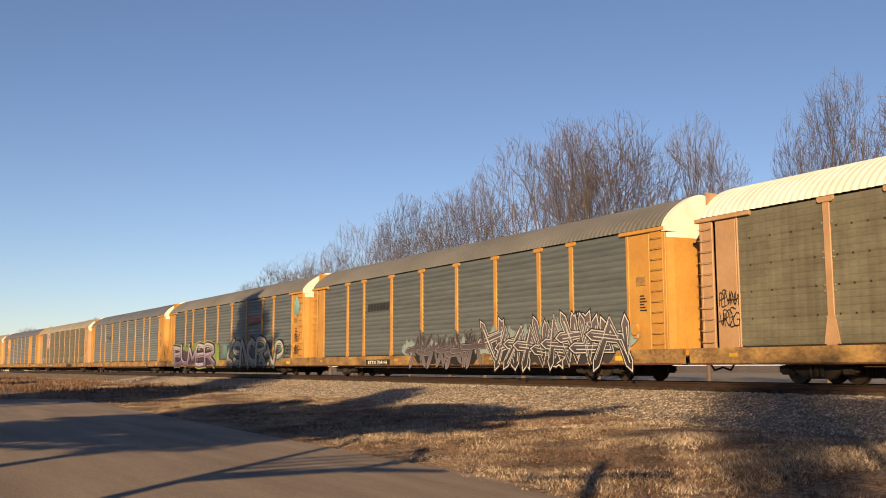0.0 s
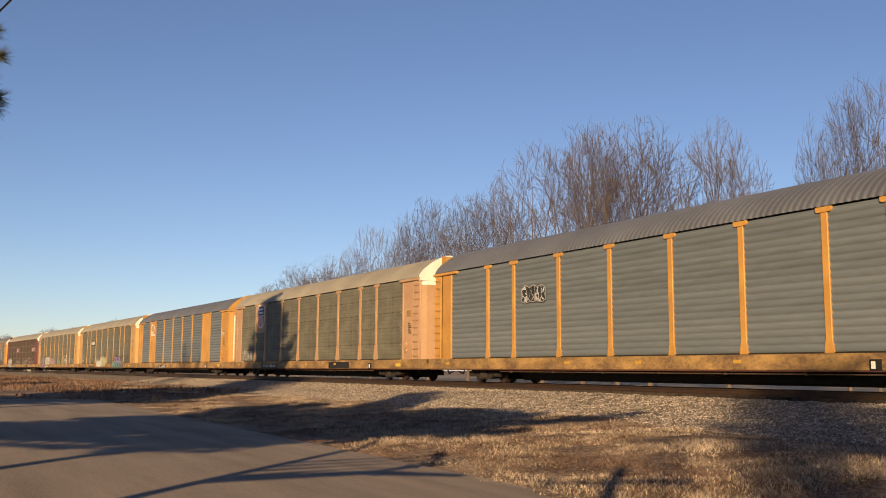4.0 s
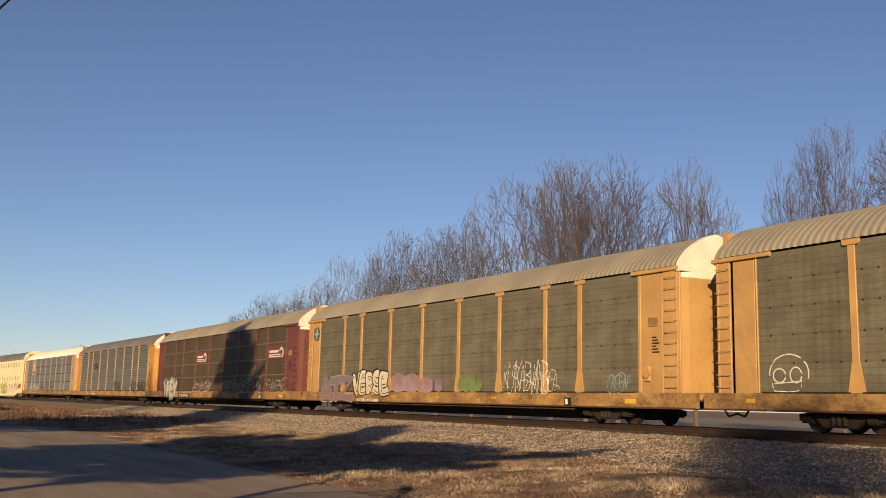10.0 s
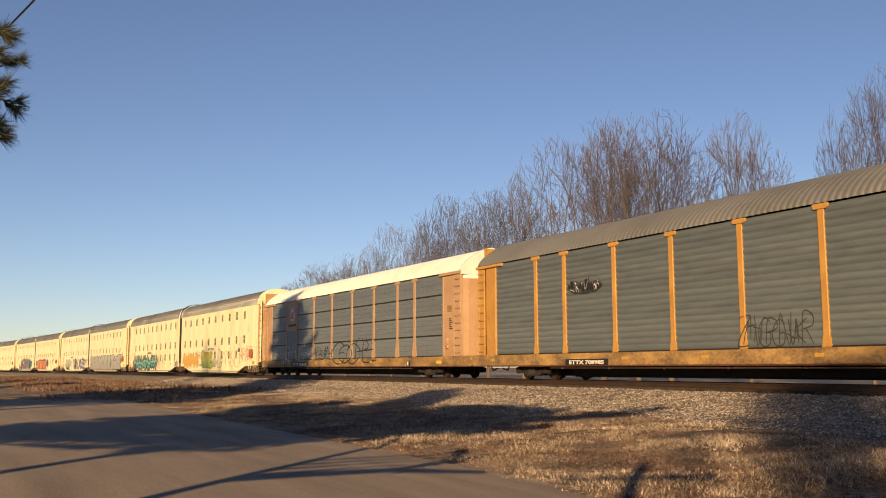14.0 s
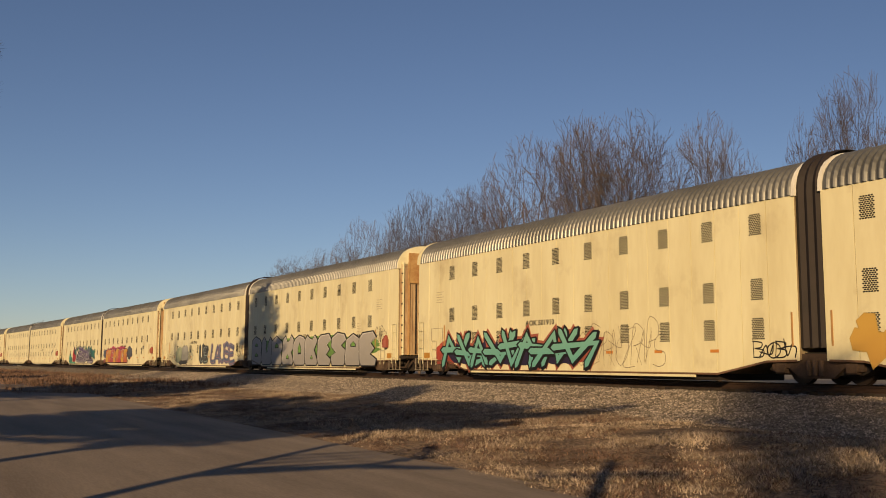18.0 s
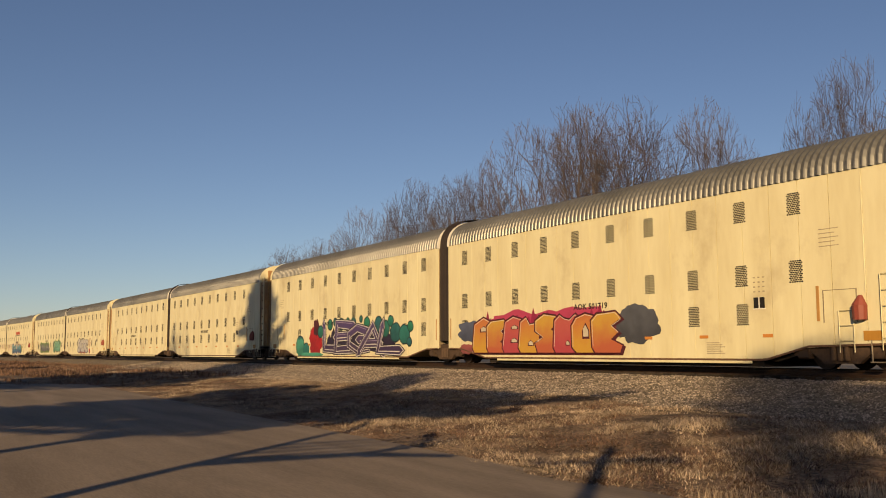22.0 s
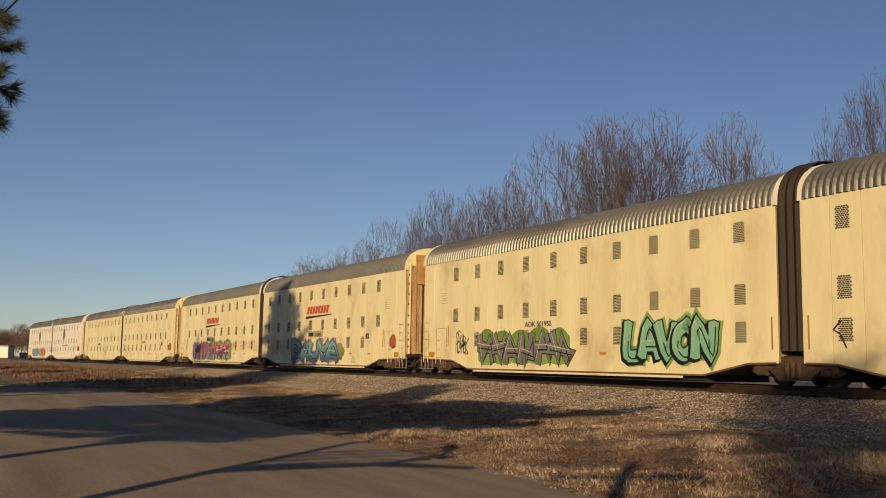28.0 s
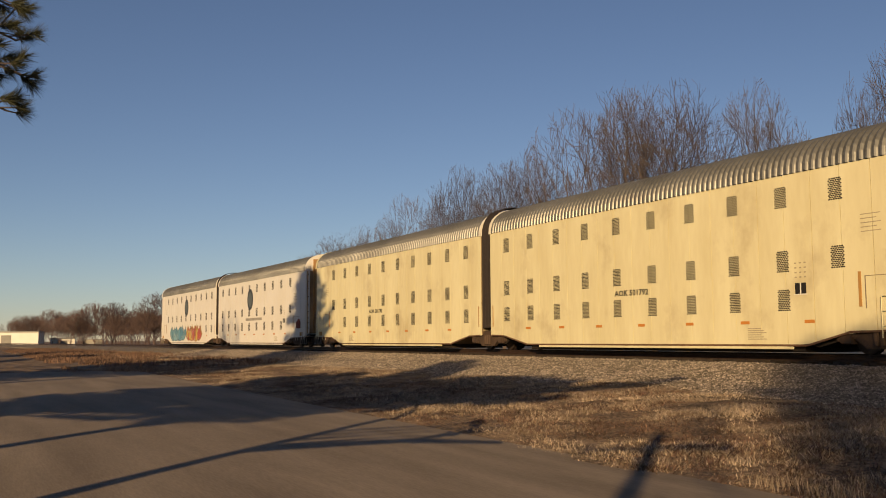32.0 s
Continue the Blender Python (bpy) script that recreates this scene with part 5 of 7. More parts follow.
    put("data_plate", shape("data_plate", lambda b: b.box(0, 0.42, -1.505, -1.49, 3.0, 3.28, 0.004)), sill_m, car, (26.05, 0, 0))
    put("consolidated_stencil", shape("stencil", lambda b: [b.box(0, 0.3 - 0.06 * (i % 3), -1.499, -1.49, 2.2 + i * 0.09, 2.24 + i * 0.09) for i in range(6)] and None), M_BLACK, car, (26.2, 0, 0))["kind"] = "stuff"
    put("service_stencil", shape("service_stencil", lambda b: b.box(0, 0.34, -1.532, -1.518, 0.55, 0.83, 0.003)), M_BLACK, car, (22.0, 0, 0), "small black service stencil")
    put("stencil_square", shape("stencil_square", lambda b: b.box(0.05, 0.17, -1.535, -1.531, 0.6, 0.78)), M_WHITE, car, (22.0, 0, 0))
    for x in (1.0, 9.6, 13.4, 17.6):
        put("side_reflector", shape("side_reflector", lambda b: b.box(0, 0.3, -1.528, -1.518, 0.74, 0.84, 0.002)), paint((0.62, 0.36, 0.05)), car, (x, 0, 0))
    put("yellow_reflector", shape("reflector", lambda b: b.box(0, 0.5, -1.53, -1.515, 0.66, 0.8, 0.004)), paint((0.8, 0.55, 0.05)), car, (25.0, 0, 0))
    return car


def hexes(cols, rows, w, h):
    def make(b):
        for i in range(rows):
            for j in range(cols - (i % 2)):
                x = -w / 2 + w * (j + 0.5 + 0.5 * (i % 2)) / cols
                z = -h / 2 + h * (i + 0.5) / rows
                rx, rz = w / cols * 0.50, h / rows * 0.47
                b.add([(x + rx * math.cos(radians(60 * k)), 0, z + rz * math.sin(radians(60 * k))) for k in range(6)], [tuple(range(6))])
    return make


def belly(x):
    """Underside of a long rack unit at x from its articulated end."""
    pts = ((0, 0.64), (1.5, 0.60), (3.3, 0.25), (17.4, 0.25), (18.8, 0.60), (22, 0.66))
    for (a, za), (b, zb) in zip(pts, pts[1:]):
        if a <= x <= b:
            return za + (zb - za) * (x - a) / (b - a)
    return 0.66


def long_unit(s_joint, m, label, body_m, roof_m, bellows, pitch=0.22, deep=0.055):
    """Half of an articulated rack car; x runs from the joint, m is 1 for the leading half and -1 for the trailing one."""
    car = tagged(new("articulated_rack_unit"), label, "autorack car", "articulated autorack units of the train")
    car["s"] = s_joint
    P = lambda x: (m * x, 0, 0)
    n = 22
    for k in range(n):
        a, b_ = 0.42 + 21.1 * k / n, 0.42 + 21.1 * (k + 1) / n
        za, zb = belly(a), belly(b_)
        def make(b, a=a, b_=b_, za=za, zb=zb):
            q = [(m * (a + 0.012), za), (m * (b_ - 0.012), zb), (m * (b_ - 0.012), 5.0), (m * (a + 0.012), 5.0)]
            b.prism(q, -1.5, -1.47)
        put("side_panel", shape(("unit_panel", k, m), make), body_m, car)
    def core(b):
        q = [(0.42, 0.64), (1.5, 0.60), (3.3, 0.25), (17.4, 0.25), (18.8, 0.60), (21.5, 0.66), (21.5, 5.0), (0.42, 5.0)]
        b.prism([(m * x, z + 0.01) for x, z in q], -1.468, 1.5)
    put("body", shape(("unit_body", m), core), M_JOINT if body_m is M_CREAM else body_m, car)
    put("roof", shape(("unit_roof", m, pitch), lambda b: ribbed_roof(*sorted((m * 0.5, m * 21.4)), 5.0, 6.05, pitch, deep)(b)), roof_m, car)
    for x0, x1, nm in ((0.38, 0.47, "joint_rim"), (21.46, 21.62, "end_hood")):
        put(nm, shape((nm, m), lambda b: arch_plate(*sorted((m * x0, m * x1)), 4.98, 5.0, 6.08, 0.05)(b)), M_WHITE if nm == "joint_rim" else body_m, car, None, "pale arched rim")
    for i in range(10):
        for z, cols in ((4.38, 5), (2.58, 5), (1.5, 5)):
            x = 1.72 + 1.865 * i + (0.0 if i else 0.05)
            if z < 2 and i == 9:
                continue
            # Flat near-black hexagons: the shade inside the vent holes is put into their colour.
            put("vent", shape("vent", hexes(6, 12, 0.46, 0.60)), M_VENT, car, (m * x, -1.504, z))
    for i in range(7):
        put("orange_reflector", shape("orange_reflector", lambda b: b.box(-0.17, 0.17, -1.508, -1.498, 0.86, 0.95, 0.002)), paint((0.75, 0.30, 0.06)), car, (m * (3.4 + 2.35 * i), 0, 0))
    put("orange_strip", shape("end_strip", lambda b: b.box(-0.045, 0.045, -1.512, -1.498, 1.25, 2.15, 0.003)), paint((0.55, 0.30, 0.09)), car, P(19.15))
    put("corner_seam", shape("corner_seam", lambda b: b.box(-0.02, 0.02, -1.515, -1.498, 1.9, 4.98, 0.004)), body_m, car, P(20.55))
    for q, r, zz in ((19.3, 20.3, 2.02), (19.3, 19.33, 1.2), (20.27, 20.3, 1.2)):
        put("brake_recess_edge", shape(("recess", q, r, m), lambda b: b.box(*sorted((m * q, m * r)), -1.507, -1.499, zz, 2.035)), M_BAR, car)
    put("orange_strip", shape("orange_strip", lambda b: b.box(-0.03, 0.03, -1.512, -1.498, 1.0, 1.9, 0.003)), paint((0.50, 0.28, 0.10)), car, P(0.62))
    put("side_sill", shape(("unit_sill", m), lambda b: b.box(*sorted((m * 4.2, m * 16.9)), -1.53, -1.47, 0.15, 0.225, 0.01)), body_m, car)
    for x0, x1 in ((0.5, 1.5), (1.5, 3.3), (3.3, 17.4), (17.4, 18.8), (18.8, 21.4)):
        put("belly_edge", shape(("belly_edge", x0, m), lambda b: b.prism([(m * x0, belly(x0) - 0.02), (m * x1, belly(x1) - 0.02), (m * x1, belly(x1) + 0.035), (m * x0, belly(x0) + 0.035)], -1.512, -1.46)), M_EDGE, car, None, "brown-stained bottom edge")
    put("end_wall", shape("unit_end", lambda b: b.box(-0.06, 0.06, -1.42, 1.42, 0.9, 5.2, 0.02).box(0.05, 0.1, -0.9, -0.8, 0.9, 5.1, 0.01).box(0.05, 0.1, 0.75, 0.85, 0.9, 5.1, 0.01)), M_DOOR, car, (m * 21.56, 0, 0))
    put("rusty_header", shape("unit_header", lambda b: b.prism([(-0.02, 4.3), (0.12, 4.3), (0.12, 5.75), (-0.02, 5.75)], -1.02, 1.02)), M_RUST, car, (m * 21.6, 0, 0), "rust-stained panel above the end doors")
    for y in (-1.32, -1.0, 0.4, 1.2):
        put("door_post", shape("unit_door_post", lambda b: b.box(-0.06, 0.10, -0.035, 0.035, 0.9, 5.3, 0.01)), body_m if y in (-1.32, 1.2) else M_RUST, car, (m * 21.62, y, 0))
    for z in (1.25, 1.6, 1.9, 2.3, 2.75, 3.3, 3.8, 4.3, 4.75):
        put("door_hinge", shape("door_hinge", lambda b: b.box(-0.03, 0.03, -0.035, 0.035, -0.03, 0.03, 0.008)), M_GRIME, car, (m * 21.68, -1.38, z))
    put("door_gap", shape("door_gap", lambda b: b.box(-0.01, 0.02, -0.03, 0.03, 0.95, 5.2)), M_GRIME, car, (m * 21.66, -0.62, 0), "dark joint between the end doors")
    put("corner_ladder", shape("unit_ladder", rail_ladder(0.42, 0.8, 2.35, 4)), body_m, car, (m * 21.2, -1.56, 0))
    put("access_ladder", shape("unit_ladder2", rail_ladder(0.42, 0.75, 1.5, 2)), body_m, car, (m * 20.0, -1.55, 0))
    put("corner_plate", shape("corner_plate", lambda b: b.box(-0.26, 0.26, -1.512, -1.498, 0.74, 0.98, 0.003)), paint((0.60, 0.30, 0.05)), car, (m * 20.7, 0, 0), "gold corner plate")
    if m > 0:
        put("brake_cover", shape("brake_cover", lambda b: b.tube((0, -1.58, 1.25), (0, -1.58, 1.6), 0.17, 0.19, 10).tube((0, -1.58, 1.6), (0.02, -1.57, 1.85), 0.19, 0.05, 10)), paint((0.30, 0.07, 0.05)), car, (20.42, 0, 0), "faded red hood over the hand brake")
        plate(car, 17.05, 17.43, 1.66, 1.96, M_BLACK, "data_window", "small black data panel", -1.508)
        for q, r in ((17.02, 17.46), (17.22, 17.26)):
            plate(car, q, r, 1.63 if q < 17.1 else 1.66, 1.66 if q < 17.1 else 1.96, M_WHITE, "data_window_bar", "", -1.510)
        for i in range(4):
            put("reporting_line", shape("reporting_line", lambda b: [b.box(0.16 * k, 0.16 * k + 0.07, -1.505, -1.5, 0, 0.035) for k in range(3)] and None), M_STENCIL, car, (17.05, 0, 2.1 + 0.13 * i))["kind"] = "stuff"
    put("end_platform", shape("unit_platform", lambda b: b.box(-0.3, 0.55, -1.4, 1.4, 0.72, 0.84, 0.02)), M_GRIME, car, (m * 21.6 + (0 if m > 0 else -0.25), 0, 0))
    # Dark solid added for the shade between belly slope and truck; it closes the see-through.
    put("end_frame", shape(("end_frame", m), lambda b: b.prism([(m * 17.3, 0.26), (m * 18.8, 0.61), (m * 21.3, 0.67), (m * 21.3, 0.46), (m * 18.5, 0.42), (m * 17.6, 0.2)], -1.30, 1.30)), M_GRIME, car)
    # Wide dark block added at the coupling, standing in for the shade behind the trucks.
    put("draft_gear", shape(("draft_gear", m), lambda b: b.box(*sorted((m * 20.75, m * 22.3)), -0.95, 0.95, 0.16, 0.72, 0.05)), M_GRIME, car)
    for y in (-1.32, -1.12):
        put("brake_rod", shape(("brake_rod", y, m), lambda b: b.tube((m * 18.2, y, 0.42), (m * 21.9, y, 0.30), 0.035, 0.03, 6).tube((m * 21.9, y, 0.30), (m * 22.3, y, 0.62), 0.03, 0.03, 6)), M_TRUCK, car)
    for x in (20.85, 21.55):
        put("step_iron", shape("step_iron", lambda b: b.tube((-0.2, -1.5, 0.75), (-0.2, -1.5, 0.22), 0.02, 0.02, 6).tube((0.2, -1.5, 0.75), (0.2, -1.5, 0.22), 0.02, 0.02, 6).box(-0.22, 0.22, -1.56, -1.44, 0.2, 0.23, 0.006)), M_BAR, car, P(x))
    put("coupler", shape("unit_coupler", lambda b: b.box(-0.5, 0.5, -0.1, 0.1, 0.55, 0.78, 0.02)), M_GRIME, car, (m * 22.2, 0, 0))
    put("underframe", shape(("unit_underframe", m), lambda b: b.box(*sorted((m * 0.5, m * 21.4)), -1.2, 1.2, 0.66, 0.8, 0.02).box(*sorted((m * 3.4, m * 17.2)), -1.35, 1.35, 0.06, 0.3, 0.03)), M_GRIME, car)
    truck(car, m * 19.7, 0.42)
    put("stencil", shape("unit_stencil", lambda b: [b.box(-0.35, 0.35 - 0.1 * (i % 3), -1.506, -1.498, 0.42 + i * 0.06, 0.445 + i * 0.06) for i in range(6)] and None), M_STENCIL, car, (m * 15.6, 0, 0))["kind"] = "stuff"
    put("data_stencil", shape("unit_data", lambda b: [b.box(-0.3, 0.3 - 0.12 * (i % 2), -1.504, -1.498, 2.6 + i * 0.11, 2.622 + i * 0.11) for i in range(5)] and None), M_STENCIL, car, (m * 19.55, 0, 0.55))["kind"] = "stuff"
    if bellows:
        def folds(b):
            pr = [(-1.5, 0.95)] + [(y, z) for y, z in arch(5.0, 6.26, 9, 0.85)] + [(1.5, 0.95)]
            st = []
            for i in range(7):
                st += [(-0.41 + 0.82 * i / 6, 1.0 if i % 2 else 0.955)]
            k = len(pr)
            b.add([(x, y * g, 3 + (z - 3) * (0.99 + 0.02 * (g - 0.95) * 10)) for x, g in st for y, z in pr],
                  [(a * k + i, (a + 1) * k + i, (a + 1) * k + i + 1, a * k + i + 1) for a in range(len(st) - 1) for i in range(k - 1)])
        put("bellows", shape("bellows", folds), M_BELLOWS, car, None, "black rubber bellows over the joint")
        put("joint_saddle", shape("joint_saddle", lambda b: b.prism([(-1.6, 0.40), (-1.1, 0.84), (1.1, 0.84), (1.6, 0.40), (1.3, 0.26), (-1.3, 0.26)], -1.30, 1.30)), M_GRIME, car)
        truck(car, 0, 0.42)
    return car


RACKS, UNITS = [], []


def train():
    specs = [
        ("white-roofed yellow autorack with weathered olive side panels", M_YEL3, M_OLIVE, M_WHITE, M_WHITE, "lapped", ()),
        ("yellow autorack with grey galvanised panels and angular graffiti", M_YEL, M_GALV, M_ROOF, M_WHITE, "corrugated", ()),
        ("yellow autorack with grey panels and large bubble graffiti", M_YEL, M_GALV, M_ROOF, M_WHITE, "corrugated", ()),
        ("yellow autorack with clean blue-grey galvanised panels", M_YEL, M_CLEAN, M_ROOFB, M_WHITE, "corrugated", ()),
        ("dusty autorack with olive panels and a blue shield emblem", M_YEL3, M_OLIVE, M_ROOFT, M_WHITE, "lapped", ()),
        ("bright yellow-orange autorack with grey panels and white emblem", M_YEL, M_CLEAN, M_ROOFB, M_YEL, "corrugated", (1, 7)),
        ("yellow autorack with weathered olive panels and purple graffiti", M_YEL2, M_OLIVE, M_ROOFT, M_WHITE, "lapped", ()),
        ("yellow autorack with weathered olive panels and white scrawls", M_YEL2, M_OLIVE, M_ROOFT, M_WHITE, "lapped", ()),
        ("oxide-red autorack with dusty brown panels", M_RED, M_DUSTY, M_ROOFT, M_WHITE, "slab", ()),
        ("yellow autorack with grey galvanised panels and black scrawls", M_YEL, M_GALV, M_ROOF, M_WHITE, "corrugated", ()),
        ("white-roofed pale orange autorack with grey slab panels", M_YEL3, M_CLEAN, M_WHITE, M_WHITE, "slab", ()),
    ]
    for i, (label, fr, pa, ro, to, kind, skip) in enumerate(specs):
        RACKS.append(rack_car(-RACK_PITCH * i, label, fr, pa, ro, to, kind, skip, None, i))
    RACKS.append(rack_car(RACK_PITCH, "yellow autorack with grey galvanised panels", M_YEL, M_GALV, M_ROOF, M_WHITE, "corrugated"))
    for i in range(8):
        s = -311.86 - 45.089 * i
        body = M_PALE if i == 7 else M_CREAM
        name = "clean white articulated autorack half with a round dark emblem" if i == 7 else "cream articulated autorack half with rows of small vents"
        roof = (M_ROOF, True, 0.15, 0.022) if i == 5 else (M_ROOFU, True)
        UNITS.append(long_unit(s, 1, name, body, *roof))
        UNITS.append(long_unit(s, -1, name, body, roof[0], False, *roof[2:]))


def motions():
    for car in RACKS + UNITS:
        s = car["s"]
        half = 13.7 if car in RACKS else 0.0
        rows = []
        for k in range(33):
            x = head(k) + s + half
            a = track_turn(x)
            rows.append((k, pose(x - half * math.cos(a), track_y(x) - half * math.sin(a), RAIL_Z, 0, 0, math.degrees(a))))
        walk(car, rows)


# ---- markings and graffiti ----
def strokes(paths, w, y):
    """Flat brush strokes with mitred bends."""
    mb = Mb()
    for pts, k in paths:
        n = len(pts)
        le, ri = [], []
        for i, (x, z) in enumerate(pts):
            ax, az = pts[max(0, i - 1)]
            bx, bz = pts[min(n - 1, i + 1)]
            dx, dz = bx - ax, bz - az
            q = math.hypot(dx, dz) or 1.0
            ex = (w * k) * (0.75 if i in (0, n - 1) else 1.0)
            tx = (-1 if i == 0 else 1 if i == n - 1 else 0) * (w - 0.1) * 0.4
            le.append((x - dz / q * ex + dx / q * tx, y, z + dx / q * ex + dz / q * tx)), ri.append((x + dz / q * ex + dx / q * tx, y, z - dx / q * ex + dz / q * tx))
        mb.add(le + ri, [(i, i + 1, n + i + 1, n + i) for i in range(n - 1)])
    return raw(mb, "graffiti")


def crown(x0, x1, z0, z1, n, seed, pad, y, angular):
    """Silhouette of a run of n crowded letters: a strip with spiky or rounded tops."""
    rng = random.Random(seed)
    h, cell = z1 - z0, (x1 - x0) / n
    tops = [rng.uniform(0.0, 0.2) for _ in range(n)]
    peak = [rng.uniform(0.15, 0.85) for _ in range(n)]
    foot = [rng.uniform(0.0, 0.07) for _ in range(n)]
    m = 12
    mb = Mb()
    for k in range(n * m + 1):
        i, u = min(n - 1, k // m), (k % m) / m if k < n * m else 1.0
        x = x0 + cell * (i + u)
        if angular:
            t = 0.06 + tops[i] + 0.34 * abs(u - peak[i]) + (0.2 if k % 5 == 2 and rng.random() < 0.5 else 0) - (0.12 if abs(u - peak[i]) < 0.06 else 0)
        else:
            t = tops[i] * 0.6 + 0.22 * (1 - math.sin(math.pi * (0.12 + 0.76 * u)))
        e = min(k, n * m - k) / m
        t += 0.45 * max(0, 0.7 - e) ** 1.5 if angular else 0.25 * max(0, 0.35 - e)
        f = foot[i] + 0.06 * (1 - math.sin(math.pi * u)) + (0.5 * max(0, 0.7 - e) ** 1.5 if angular else 0.2 * max(0, 0.3 - e))
        top, low = z1 - h * t + pad, z0 + h * f - pad
        x += pad * (-1 if k == 0 else 1 if k == n * m else 0)
        mb.v += [(x, y, low), (x, y, (low + top) / 2), (x, y, top)]
    mb.f = [(3 * k + j, 3 * k + 3 + j, 3 * k + 4 + j, 3 * k + 1 + j) for k in range(n * m) for j in (0, 1)]
    return raw(mb, "graffiti")


def haze(car, x0, x1, z0, z1, col, n, seed, angular=False):
    """A faded coat of sprayed paint with an uneven top."""
    put("graffiti_patch", crown(x0, x1, z0, z1, n, seed, 0.0, lay(car, -1.538), angular), graded(col, tuple(c * 0.72 for c in col), z0, z1, 0.6), car, None, "faded patch of sprayed paint")


def wild(car, x0, x1, z0, z1, fills, edge, halo, seed, n=5, w=0.13, rim=0.06, angular=True, label="spray-painted interlocking graffiti", gleam=(0.70, 0.70, 0.69)):
    """Interlocking letter shapes that cannot be read, outlined, over a haze of paint."""
    if halo:
        put("graffiti_haze", crown(x0 - 0.15, x1 + 0.15, z0 + 0.12 * (z1 - z0), z1 - 0.02, n + 2, seed + 50, 0.06, lay(car, -1.539), angular), paint(halo), car, None, "hazy sprayed background")
    put("graffiti_outline", crown(x0, x1, z0, z1, n, seed, min(rim, 0.05), lay(car, -1.5415), angular), paint(edge), car, None, "outline of " + label)
    inner = crown(x0 + 0.03, x1 - 0.03, z0 + 0.02, z1 - 0.03, n, seed, 0.0, lay(car, -1.5455), angular)
    put("graffiti_piece", inner, pieced(list(fills), edge, gleam, min(0.42, (x1 - x0) / n * 0.42, (z1 - z0) * 0.32), seed, 0.34 if angular else 0.6, 0.035 if rim > 0.03 else 0.02, 0.7 if angular else 1.5, 0.7 if angular else 0.25), car, None, label)


def shield(car, x0, x1, z0, z1):
    """Blue-topped striped shield."""
    cx, w, h = (x0 + x1) / 2, (x1 - x0) / 2, z1 - z0
    def outline(g):
        q = [(-0.62, 1.0), (-0.3, 0.94), (0, 1.0), (0.3, 0.94), (0.62, 1.0), (1.0, 0.86), (0.92, 0.62), (1.0, 0.38), (0.88, 0.18), (0.5, 0.06), (0, 0.0), (-0.5, 0.06), (-0.88, 0.18), (-1.0, 0.38), (-0.92, 0.62), (-1.0, 0.86)]
        return [(cx + a * w * g, z0 + h * (0.5 + (b - 0.5) * g)) for a, b in q]
    put("emblem", Mb().prism(outline(1.0), -1.504, -1.496), paint((0.85, 0.84, 0.80)), car, None, "white-edged striped shield emblem")
    top = [(cx + a * w * 0.9, z0 + h * b) for a, b in ((-0.62, 0.95), (-0.3, 0.90), (0, 0.95), (0.3, 0.90), (0.62, 0.95), (0.96, 0.84), (0.88, 0.62), (0.92, 0.55), (-0.92, 0.55), (-0.88, 0.62), (-0.96, 0.84))]
    put("emblem_field", Mb().prism(top, -1.509, -1.502), paint((0.035, 0.05, 0.22)), car, None, "dark blue emblem field")
    for i in range(5):
        x = cx + w * 0.33 * (i - 2)
        lo = z0 + h * (0.07 + 0.05 * abs(i - 2))
        plate(car, x - w * 0.09, x + w * 0.09, lo, z0 + h * 0.53, paint((0.42, 0.03, 0.03)), "emblem_stripe", "", -1.509)
    for k in (0.80, 0.66):
        plate(car, cx - w * 0.6, cx + w * 0.6, z0 + h * k - 0.06, z0 + h * k + 0.05, paint((0.85, 0.84, 0.80)), "emblem_bar", "", -1.513, 0.003)


def number(car, text, x0, x1, z0, z1, look_="panel", proud=0.0):
    """Reporting marks: white on a black panel, or painted straight on in white or black."""
    y = -1.508 if look_ == "wall" else -1.528 - proud
    if look_ != "wall":
        z0, z1 = z0 + 0.02, z1 - 0.03
    if look_ == "panel":
        plate(car, x0 - 0.06, x1 + 0.06, z0 - 0.04, z1 + 0.03, M_BLACK, "number_panel", "black number panel", -1.524)
    if text.startswith("-"):
        plate(car, x0, x0 + 0.36 * (x1 - x0), z0, z1, paint((0.03, 0.028, 0.025)), "owner_mark", "plain dark owner mark", y)
        text, x0 = text[2:], x0 + 0.42 * (x1 - x0)
    words(text, (z1 - z0) * 1.22, paint((0.03, 0.028, 0.025)) if look_ in ("wall", "dark") else paint((0.78, 0.76, 0.70)), car, (x0 + x1) / 2, z0, y, 0.008, 0, (x1 - x0) / max(0.1, len(text) * 0.60 * (z1 - z0) * 1.22), "lettering", "", "CENTER")


def slant(car, x0, x1, z0, z1, n, m, lean=0.35):
    """An emblem reduced to leaning bars."""
    w = (x1 - x0) / n
    for i in range(n):
        a = x0 + i * w
        q = (z1 - z0) * lean
        put("emblem", Mb().prism([(a, z0), (a + w * 0.78, z0), (a + w * 0.78 + q, z1), (a + q, z1)], -1.512, -1.505), m, car, None, "leaning emblem bar")


